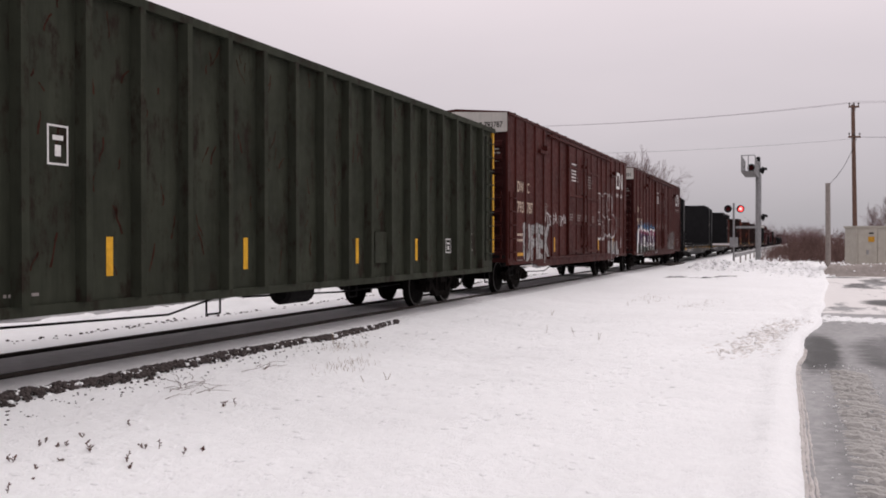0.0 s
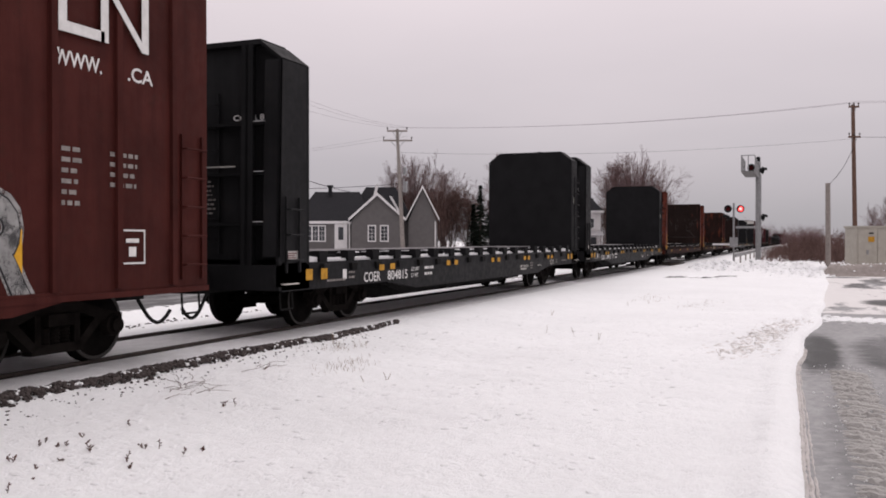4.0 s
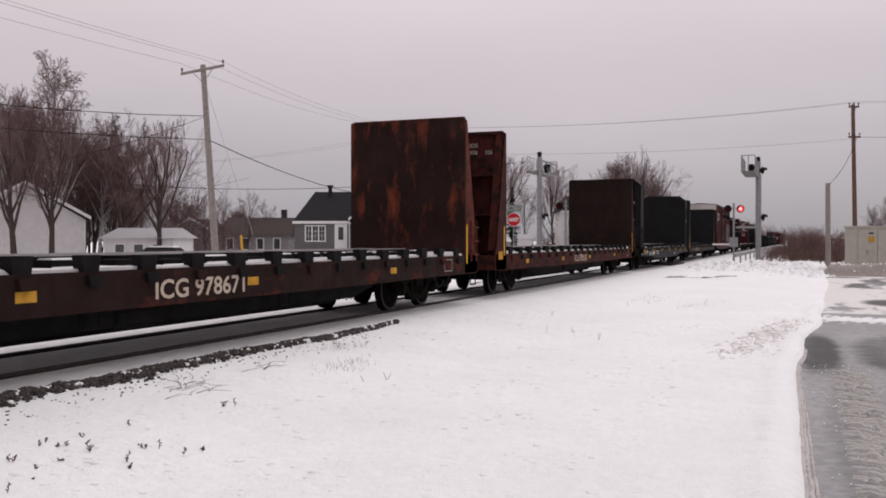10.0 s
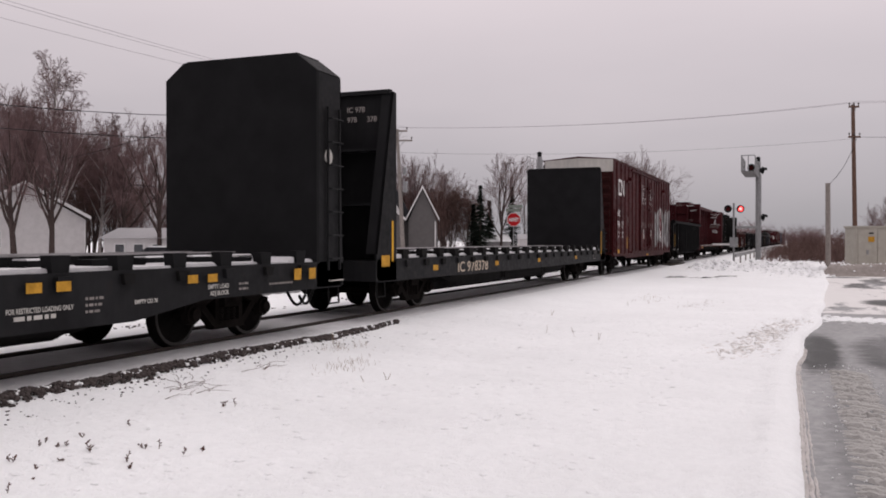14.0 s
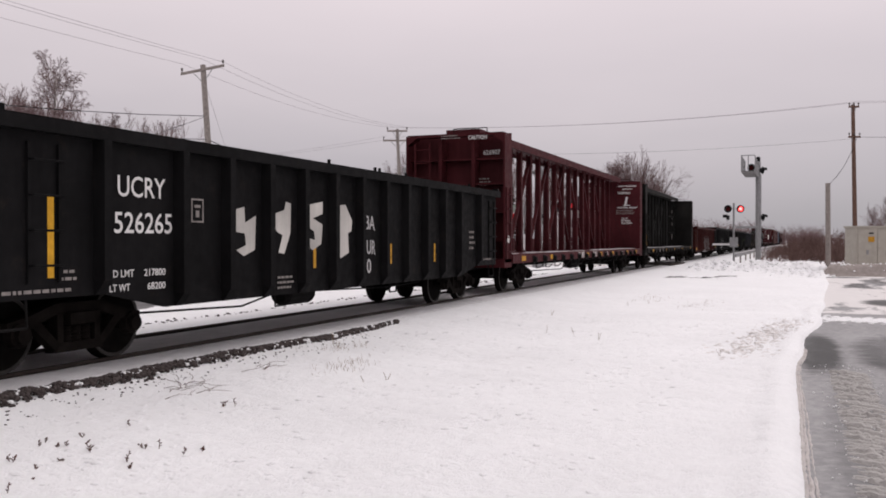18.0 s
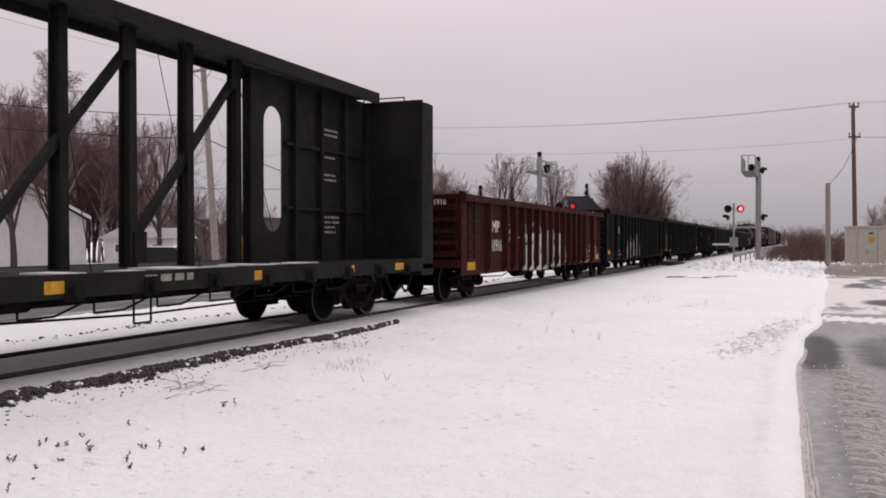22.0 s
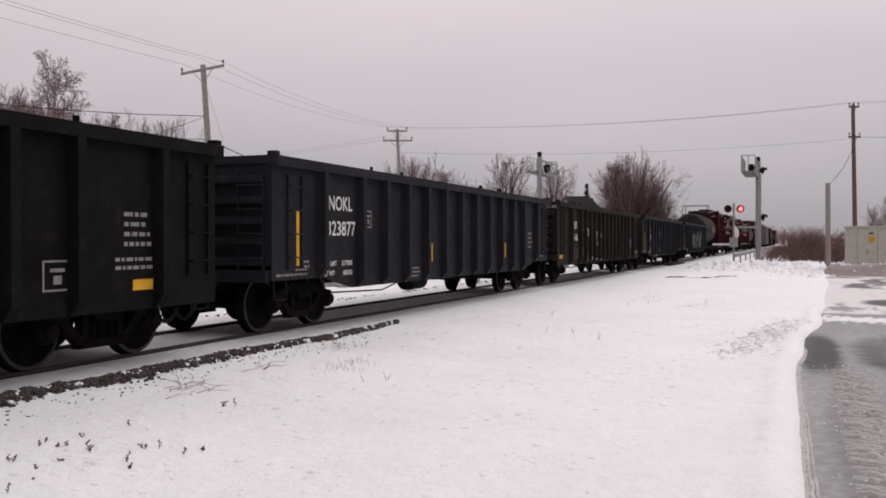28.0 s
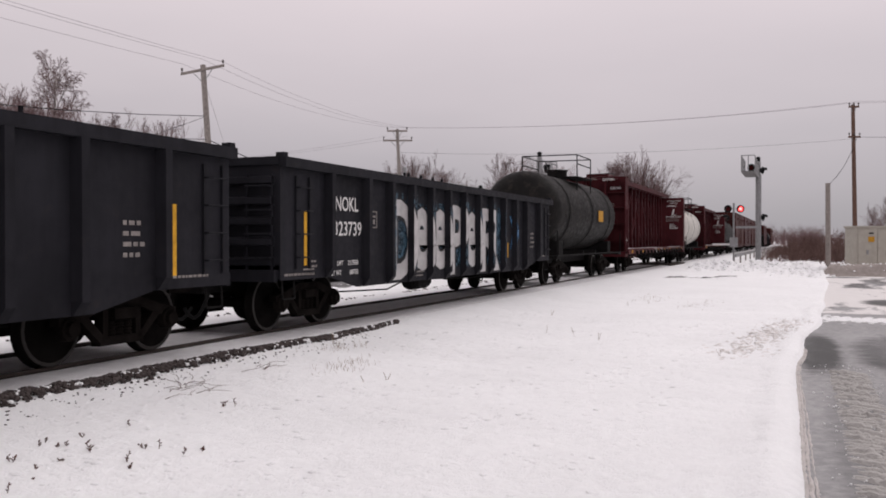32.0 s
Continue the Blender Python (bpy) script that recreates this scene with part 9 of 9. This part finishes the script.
        side_bars(car, 0.34, 2.85, 0.6, 2, 0.09, 0.60, PALE, True, 6)
        side_bars(car, 0.34, 2.60, 0.66, 3, 0.12, 0.60, WHITE, True, 7)
        for q in (1.55, 4.8, 10.14, 12.64, 15.1, 18.6, 21.1):
            side_plate(car, q, q + 0.42, 0.92, 1.06, y - 0.042, YELLOW_OLD, "reflector")
        x = L - 0.68
        for i, (r, h) in enumerate((("LOADING AND UNLOADING", 0.07), ("INSTRUCTION", 0.07), ("WARNING", 0.12))):
            side_text(car, r, 0.35 if i != 1 else 0.6, 4.30 - i * 0.16 - (0.06 if i == 2 else 0), h, x, WHITE, (0.95, 0.5, 0.65)[i], 0.003, end=True)
        bm = bmesh.new()
        box(bm, x - 0.005, x - 0.001, -1.0, -0.65, 3.32, 3.36)
        prism(bm, [(-0.80, 3.37), (-0.70, 3.37), (-0.78, 3.78), (-0.88, 3.75)], "x", x - 0.005, x - 0.001)
        part("pictogram", bm, WHITE, car)
        for i, r in enumerate(("AVOID TIPPING ACCIDENT",)):
            side_text(car, r, 0.30, 3.18, 0.08, x, WHITE, 1.05, 0.003, end=True)
        side_bars(car, 0.28, 3.10, 1.1, 3, 0.085, x, PALE, True, 8)
        for i, r in enumerate(("72'-2\"", "BETWEEN", "BULKHEADS")):
            side_text(car, r, 0.55, 2.62 - i * 0.12, 0.085, x, WHITE, (0.32, 0.45, 0.55)[i], 0.003, end=True)
        for q in (-1.3,):
            side_bars(car, q, 4.3, 0.9, 10, 0.17, x, PALE, True, 9)
        bm = bmesh.new()
        tube(bm, (0.36, y, 1.55), (0.36, y - 0.012, 1.55), 0.10, n=16)
        part("round_marker", bm, WHITE, car, "white disc with a ring")
        return car
    red_beam(259.06, "626907")
    car, L, y = centerbeam(283.5, "dark green-black centre-beam lumber car with rounded windows", BEAM_GREEN, 22.75, "panel")
    side_text(car, "730194", 0.55, 3.75, 0.15, 0.60, PALE, 0.65, 0.004, end=True)
    side_text(car, "BCOL", 0.60, 3.95, 0.12, 0.60, GON_GREY, 0.5, 0.004, end=True)
    side_text(car, "BCOL", 4.9, 0.90, 0.19, y - 0.042, PALE, 0.62, 0.006)
    side_text(car, "730194", 6.1, 0.90, 0.19, y - 0.042, PALE, 0.95, 0.006)
    side_plate(car, 0.36, 0.46, 1.2, 1.85, y, YELLOW, "reflector")
    for q in (2.4, 7.8, 11.6, 15.6, 18.4, 20.6):
        side_plate(car, q, q + 0.42, 0.92, 1.06, y - 0.042, YELLOW_OLD, "reflector")
    for z, r in ((3.75, 2), (3.2, 1), (2.85, 2), (2.0, 4)):
        side_bars(car, 20.0, z, 0.6, r, 0.1, -0.26, PALE, seed=int(z * 10))
    side_bars(car, 13.2, 1.08, 1.2, 1, 0.22, y - 0.042, PALE, seed=21)

    # gondolas
    car, ribs, y, dep = gondola(307.87, "rust red steel gondola car with white graffiti", GON_RED, 16.15, top=2.63, posts=15, belly=False, post_from=1.83)
    side_text(car, "MP", 2.30, 1.74, 0.30, y, END_WHITE, 0.62, 0.01, ribs=ribs, depth=dep)
    side_text(car, "641916", 2.06, 1.24, 0.30, y, END_WHITE, 1.05, 0.01, ribs=ribs, depth=dep)
    side_plate(car, 0.42, 0.98, 0.78, 0.98, y, YELLOW_OLD, "reflector")
    side_plate(car, 15.2, 15.7, 0.78, 0.98, y, YELLOW_OLD, "reflector")
    for q in (4.2, 9.8, 12.3, 14.0):
        side_plate(car, q, q + 0.08, 0.9, 1.35, y, YELLOW_OLD, "reflector")
    for i in range(1, 14):
        for k in range(7):
            bm = bmesh.new()
            z = 0.95 + k * 0.22
            a, b = ribs[i][1] + 0.01, (ribs[i + 1][0] if i < 14 else 15.6) - 0.01
            prism(bm, [(y, z), (y - 0.022, z + 0.03), (y - 0.022, z + 0.08), (y, z + 0.11)], "x", a, b)
            part("corrugation", bm, GON_RED, car) if not 4.8 < (a + b) / 2 < 9.5 and (a + b) / 2 > 3.3 else bm.free()
    for shape in (((5.12, 1.65), (6.01, 1.83), (6.29, 1.77), (6.25, 0.6), (5.12, 0.64)), ((6.36, 1.74), (7.16, 1.83), (7.18, 0.59), (6.36, 0.59)), ((7.29, 1.79), (8.04, 1.87), (8.08, 0.61), (7.32, 0.58)), ((8.3, 1.73), (9.0, 1.78), (9.38, 1.53), (9.34, 0.65), (8.33, 0.67)),):
        spray(car, shape, y, SILVER_OUT, ribs, dep, 0.004)
        ribbon(car, (shape + shape[:1],), 0.05, y, SPRAY_BLACK, ribs, dep, 0.006, fade=0.9, sharp=True)
    for shape in (((5.73, 1.28), (6.01, 1.35), (6.29, 1.23), (6.22, 0.98), (5.69, 0.9)), ((5.4, 1.45), (5.69, 1.52), (5.64, 1.42), (5.4, 1.36)), ((6.51, 1.3), (6.89, 1.34), (6.86, 1.08), (6.63, 0.97), (6.44, 1.2)), ((6.54, 1.6), (6.97, 1.64), (6.94, 1.5), (6.57, 1.47)), ((7.37, 1.52), (7.88, 1.5), (7.8, 1.37), (7.42, 1.33)), ((7.46, 1.06), (7.83, 1.09), (7.8, 0.74), (7.42, 0.71)), ((8.48, 1.53), (8.8, 1.55), (8.86, 1.4), (8.52, 1.34)), ((8.52, 0.99), (8.94, 1.02), (8.71, 0.74)),):
        spray(car, shape, y, SPRAY_BLACK, ribs, dep, 0.006)
    ribbon(car, (((5.4, 1.66), (5.3, 1.15), (5.2, 0.68)), ((6.32, 1.81), (6.32, 0.58)), ((7.24, 1.83), (7.24, 0.57)), ((8.17, 1.81), (8.17, 0.64)),), 0.06, y, SPRAY_BLACK, ribs, dep, 0.007)
    ribbon(car, (((3.67, 1.97), (3.83, 1.93), (3.88, 1.83), (3.72, 1.73), (3.52, 1.76), (3.47, 1.86), (3.57, 1.96), (3.67, 1.97)), ((3.67, 1.73), (3.9, 1.7), (3.88, 1.61), (3.72, 1.48), (3.62, 1.56), (3.67, 1.73)), ((4.49, 1.84), (4.52, 1.68), (4.72, 1.61), (4.92, 1.75), (4.9, 2.01)), ((5.6, 1.9), (5.69, 2.03), (5.91, 2.06), (5.87, 1.94)), ((6.44, 2.03), (6.51, 1.85), (6.82, 1.87), (6.85, 2.19)), ((7.49, 1.91), (7.59, 2.05), (7.8, 1.89)), ((9.61, 1.31), (9.71, 0.96), (9.93, 0.87), (9.5, 0.79), (9.61, 0.57)), ((11.57, 1.58), (11.7, 1.19), (11.45, 0.82)),), 0.038, y, SILVER_OUT, ribs, dep, 0.005)
    ribbon(car, (((12.7, 0.86), (12.95, 0.92), (12.8, 1.2), (13.1, 1.16)), ((13.0, 0.8), (13.2, 1.22), (13.3, 0.8), (13.1, 0.98)), ((13.4, 0.8), (13.42, 1.2), (13.62, 1.1), (13.44, 0.98), (13.72, 0.78)), ((13.8, 0.85), (14.05, 1.0), (13.85, 1.2), (14.15, 1.12)), ((12.6, 0.74), (13.4, 0.72), (14.1, 0.80))), 0.022, y, SILVER_OUT, ribs, dep, 0.005)
    ribbon(car, (((14.5, 1.3), (14.6, 1.02), (14.72, 1.2), (14.84, 1.0), (14.95, 1.3)), ((15.0, 1.28), (15.2, 1.26), (15.08, 1.0)), ((15.25, 1.0), (15.28, 1.28), (15.42, 1.16), (15.3, 1.12), (15.5, 0.98))), 0.020, y, SILVER_OUT, ribs, dep, 0.005)
    side_text(car, "641916", 0.7, 2.38, 0.13, -0.12, WHITE, 0.5, 0.004, end=True)

    car, ribs, y, dep = gondola(325.35, "black steel gondola car, straight sill, white sprayed blocks", GON_BLACK, 16.5, posts=15, belly=False, post_from=1.75)
    side_text(car, "COER", 2.00, 1.86, 0.26, y, WHITE, 0.80, 0.003, ribs=ribs, depth=dep)
    side_text(car, "805", 2.02, 1.36, 0.26, y, WHITE, 0.52, 0.003, ribs=ribs, depth=dep)
    side_text(car, "697", 3.34, 1.36, 0.26, y, WHITE, 0.44, 0.003, ribs=ribs, depth=dep)
    side_text(car, "COER", 0.55, 2.62, 0.13, -0.055, WHITE, 0.5, 0.004, end=True)
    side_text(car, "805697", 0.55, 2.20, 0.13, 0.0, WHITE, 0.62, 0.004, lift=0.125, end=True)
    side_bars(car, 1.95, 1.10, 0.9, 2, 0.16, y, PALE, seed=2)
    for q, w, z in ((3.72, 0.80, 1.62), (4.62, 0.72, 1.85), (5.42, 0.74, 1.80), (6.26, 0.72, 1.95), (7.05, 0.42, 1.55)):
        painted_field(car, q, q + w, 0.70, z, y, ribs, dep, SPRAY_MIST, int(q * 10), 0.45, 0.004)
    side_text(car, "JEFS", 11.1, 1.35, 0.2, y, GON_OLD, 0.7, -0.016, "graffiti", ribs, dep, 0, 0.005, 0.05)
    side_plate(car, 0.28, 0.64, 0.95, 1.14, y, YELLOW, "reflector")
    for q in (3.0, 8.89, 11.75, 15.01):
        side_plate(car, q, q + 0.42, 0.84, 0.95, y, YELLOW, "reflector")
    side_frame_mark(car, 13.9, 1.15, 0.5, 0.35, y, PALE)
    side_text(car, "303", 9.3, 1.3, 0.2, y, GON_OLD, 0.35, 0.0, "graffiti", ribs, dep, 0, 0.005)

    car, ribs, y, dep = gondola(342.87, "black steel gondola car with faded spray marks", GON_BLACK, 16.15, posts=13)
    gon_marks(car, "UCRY", "526205", y, ribs, dep)
    gon_yellow(car, y, True, (0.72, 14.9))
    side_text(car, "RLX", 4.3, 1.0, 0.9, y, SPRAY_RED, 1.4, 0.0, "graffiti", ribs, dep, 0, 0.004, 0.05)
    for k in range(6):
        side_text(car, "NSAHEU"[k], 6.2 + 1.4 * k, 1.1, 0.5, y, GON_GREY, 0.7, 0.01, "graffiti", ribs, dep, 0, 0.004)

    car, ribs, y, dep = gondola(360.45, "black steel gondola car with a small lime green tag", GON_BLACK, 16.15, posts=15, belly=False, post_from=1.2)
    gon_yellow(car, y, False, (0.3, 3.8, 6.6, 8.7, 11.55, 14.5))
    side_text(car, "KWA", 8.55, 1.55, 0.34, y, SPRAY_LIME, 0.85, 0.03, "graffiti", ribs, dep, 0, 0.004, 0.05)
    side_text(car, "OOIL", 8.6, 1.18, 0.34, y, SPRAY_LIME, 0.75, 0.03, "graffiti", ribs, dep, 0, 0.004, 0.05)
    side_bars(car, 14.35, 1.85, 0.5, 4, 0.12, y, PALE, seed=8)
    side_frame_mark(car, 13.1, 0.95, 0.42, 0.34, y, PALE)
    side_bars(car, 14.2, 1.30, 0.8, 2, 0.1, y, PALE, seed=9)
    side_plate(car, 10.75, 11.05, 0.92, 1.02, y, PALE, "placard")
    side_text(car, "COER", 1.85, 1.9, 0.25, y, WHITE, 0.85, 0.008, ribs=ribs, depth=dep)
    side_bars(car, 1.85, 1.60, 0.9, 1, 0.4, y, WHITE, seed=4)

    for u, num, lim in ((378.04, "323877", ("217500", "68500")), (413.1, "323831", ("217500", "68500")), (430.6, "323739", ("217500", "68700"))):
        car, ribs, y, dep = gondola(u, "dark blue-grey steel gondola car with tapered side sills", GON_GREY, 16.15, posts=13)
        gon_marks(car, "NOKL", num, y, ribs, dep, light=lim)
        gon_yellow(car, y)
        side_bars(car, 0.7, 1.05, 0.4, 2, 0.07, y, PALE, seed=12)
        if num == "323831":
            ribbon(car, (((4.37, 2.08), (4.19, 2.08), (4.11, 1.94), (4.19, 1.81), (4.37, 1.74), (4.19, 1.65), (4.19, 1.52), (4.31, 1.49), (4.41, 1.62), (4.46, 1.82), (4.41, 2.05)), ((4.41, 2.02), (5.01, 2.07), (5.05, 1.97), (5.04, 1.0), (4.7, 0.95), (4.37, 1.02), (4.14, 1.13), (4.16, 1.68)), ((4.19, 1.74), (4.49, 1.75), (4.68, 1.56), (4.71, 1.22)), ((4.19, 1.1), (4.31, 1.26), (4.4, 1.09), (4.43, 0.82)), ((3.95, 0.72), (4.18, 0.64), (4.31, 0.76), (4.18, 0.83)), ((4.7, 0.95), (4.74, 0.74), (4.94, 0.65)), ((4.7, 0.93), (4.53, 0.67)),), 0.042, y, END_WHITE, ribs, dep, 0.005)
            ribbon(car, (((5.05, 2.04), (5.24, 2.05), (5.32, 1.91), (5.13, 1.73), (5.32, 1.63), (5.37, 1.38), (5.21, 1.31), (5.13, 1.42), (5.13, 1.7)), ((5.37, 1.31), (5.37, 1.84), (5.49, 1.9), (5.6, 1.86), (5.6, 1.27), (5.37, 1.28)), ((5.42, 1.26), (5.23, 1.14), (5.14, 1.0), (5.32, 0.85), (5.23, 0.66)), ((5.42, 1.26), (5.66, 1.16), (5.71, 0.98), (5.6, 0.77), (5.63, 0.64)), ((5.32, 1.1), (5.46, 1.17), (5.6, 0.99), (5.48, 0.85), (5.34, 0.96), (5.32, 1.1)),), 0.042, y, END_WHITE, ribs, dep, 0.005)
            ribbon(car, (((7.42, 1.93), (7.21, 1.89), (7.24, 1.68), (7.45, 1.7)), ((7.24, 1.8), (7.42, 1.82)), ((7.49, 1.69), (7.52, 1.9), (7.63, 1.73), (7.67, 1.89)), ((7.71, 1.69), (7.56, 1.57), (7.7, 1.5), (7.71, 1.69)), ((7.35, 1.68), (7.38, 1.34), (7.24, 1.6)),), 0.042, y, END_WHITE, ribs, dep, 0.005)
        if num == "323739":
            for k, (ch, q, w) in enumerate((("D", 4.12, 1.0), ("e", 5.16, 0.92), ("e", 6.2, 0.95), ("P", 7.32, 0.88), ("e", 8.34, 0.88), ("R", 9.42, 1.6))):
                z0, h = (0.72, 1.62) if ch in "DPRl" else (0.86, 1.36)
                painted_field(car, q - 0.16, q + w + 0.10, z0 + 0.15, z0 + h + 0.16, y, ribs, dep, SPRAY_TEAL, 30 + k, 0.30, 0.002)
                side_text(car, ch, q - 0.03, z0 - 0.02, h + 0.06, y, SPRAY_BLACK, w + 0.10, 0.16, "graffiti", ribs, dep, 0, 0.004, 0, False, True)
                side_text(car, ch, q, z0, h, y, SILVER_OUT, w, 0.07, "graffiti", ribs, dep, 0, 0.006, 0, False, True)
            side_text(car, "X", 11.9, 1.3, 0.9, y, SPRAY_BLUE, 0.7, 0.02, "graffiti", ribs, dep)

    car, ribs, y, dep = gondola(395.5, "faded brown-black gondola car with white outline graffiti", GON_OLD, 16.15, posts=15, belly=False, post_from=1.75)
    side_text(car, "COER", 2.05, 1.95, 0.26, y, WHITE, 0.80, 0.003, ribs=ribs, depth=dep)
    side_text(car, "805146", 2.02, 1.50, 0.26, y, WHITE, 0.92, 0.003, ribs=ribs, depth=dep)
    side_text(car, "COER 805146", 0.45, 2.60, 0.12, -0.055, PALE, 1.1, 0.004, end=True)
    side_text(car, "NUR", 2.0, 0.85, 0.4, y, PALE, 1.3, -0.016, "graffiti", ribs, dep, 0.05, 0.004, 0.05)
    ribbon(car, (((3.46, 1.85), (3.67, 1.94), (4.05, 1.94), (4.39, 1.91), (4.45, 1.79), (4.53, 1.61), (4.6, 1.35), (4.57, 1.16), (4.67, 0.97), (4.73, 0.68)), ((4.45, 1.8), (4.56, 1.88), (4.69, 1.91)), ((4.96, 1.61), (5.04, 1.84), (5.1, 1.93), (5.31, 1.94), (5.52, 1.9), (5.56, 1.7), (5.65, 1.46), (5.81, 1.17), (5.84, 1.02)), ((5.58, 1.7), (5.71, 1.87), (6.02, 1.91), (6.18, 1.87), (6.37, 1.77), (6.14, 1.68), (6.1, 1.54)), ((6.14, 1.54), (6.31, 1.67), (6.52, 1.7), (6.7, 1.63), (6.78, 1.43), (6.81, 1.32)), ((5.18, 0.8), (5.52, 0.8), (5.82, 0.81)), ((3.67, 1.94), (3.63, 1.66), (3.67, 1.36)),), 0.042, y, SILVER_OUT, ribs, dep, 0.005)
    ribbon(car, (((4.05, 1.95), (4.06, 1.81), (4.04, 1.67)), ((4.11, 1.6), (4.13, 1.45), (4.1, 1.33)), ((4.13, 1.24), (4.11, 1.13), (4.17, 1.04)), ((4.64, 1.2), (4.68, 0.97), (4.71, 0.7)), ((5.16, 1.22), (5.15, 0.99), (5.17, 0.79)), ((5.86, 1.52), (5.86, 1.36), (5.98, 1.3), (6.18, 1.37), (6.22, 1.25), (6.1, 1.18)), ((6.78, 0.98), (6.74, 0.81), (6.43, 0.76)), ((4.76, 0.92), (4.83, 0.84), (4.99, 0.9), (5.09, 0.82)), ((4.2, 0.83), (4.22, 0.76)),), 0.075, y, SILVER_OUT, ribs, dep, 0.006)
    for q in (0.3, 4.2, 6.3, 9.6, 12.0, 15.1):
        side_plate(car, q, q + 0.44, 0.90, 1.03, y, YELLOW_OLD, "reflector")
    side_frame_mark(car, 13.5, 1.18, 0.45, 0.45, y, WHITE)

    # far end of the train
    car, L = tank_car(448.0, "dirty black tank car with a top platform", TANK_BLACK, 11.6)
    side_plate(car, 7.0, 7.9, 2.3, 2.75, -1.44, YELLOW_OLD, "placard")
    red_beam(460.7, "626541")
    tank_car(485.2, "white tank car with a dark band", TANK_WHITE, 11.6, band=UNDER)
    red_beam(498.2, "626912")
    u = 523.0
    plan = (("tank", TANK_BLACK), ("box", BOX_RED), ("box", BOX_RED_LATE), ("box", BOX_RED), ("box", BLUE_GREY), ("gon", GON_BLACK), ("box", BOX_RED_LATE), ("gon", GON_GREY), ("tank", TANK_BLACK), ("box", BOX_RED))
    for kind, mat in plan:
        if kind == "tank":
            tank_car(u, "black tank car in the distance", mat, 14.0)
            u += 15.4
        elif kind == "box":
            box_car(u, "red box car in the distance" if mat is not BLUE_GREY else "blue-grey box car in the distance", mat, far=True, end_white=False)
            u += 20.4
        else:
            gondola(u, "dark gondola car in the distance", mat, posts=8)
            u += 17.6


train()


# ---- motion ----
def motions():
    """The train rolls past at an even speed; its wheels turn while they are near."""
    starts = dict((car.name, u) for car, u in CARS)
    for car, u in CARS:
        walk(car, [(t, pose(u - SPEED * t, TRACK_Y, 0)) for t in (0.0, 8.0, 16.0, 24.0, 32.0)])
    for w, car in WHEELS:
        u = starts[car.name]
        here = w.matrix_basis.translation.copy()
        first = max(0.0, (u - 105.0) / SPEED)
        last = min(32.0, (u + 26.0) / SPEED)
        turn = [(0.0, 0.0)]
        k0, k1 = math.ceil(first * FPS), math.floor(last * FPS)
        for k in range(k0, k1 + 1):
            t = k / FPS
            if t > turn[-1][0]:
                turn.append((t, -math.degrees(SPEED * (t - k0 / FPS) / WHEEL_R)))
        if turn[-1][0] < 32.0:
            turn.append((32.0, turn[-1][1]))
        walk(w, [(t, Matrix.Translation(here) @ Matrix.Rotation(radians(a), 4, "Y")) for t, a in turn])


motions()
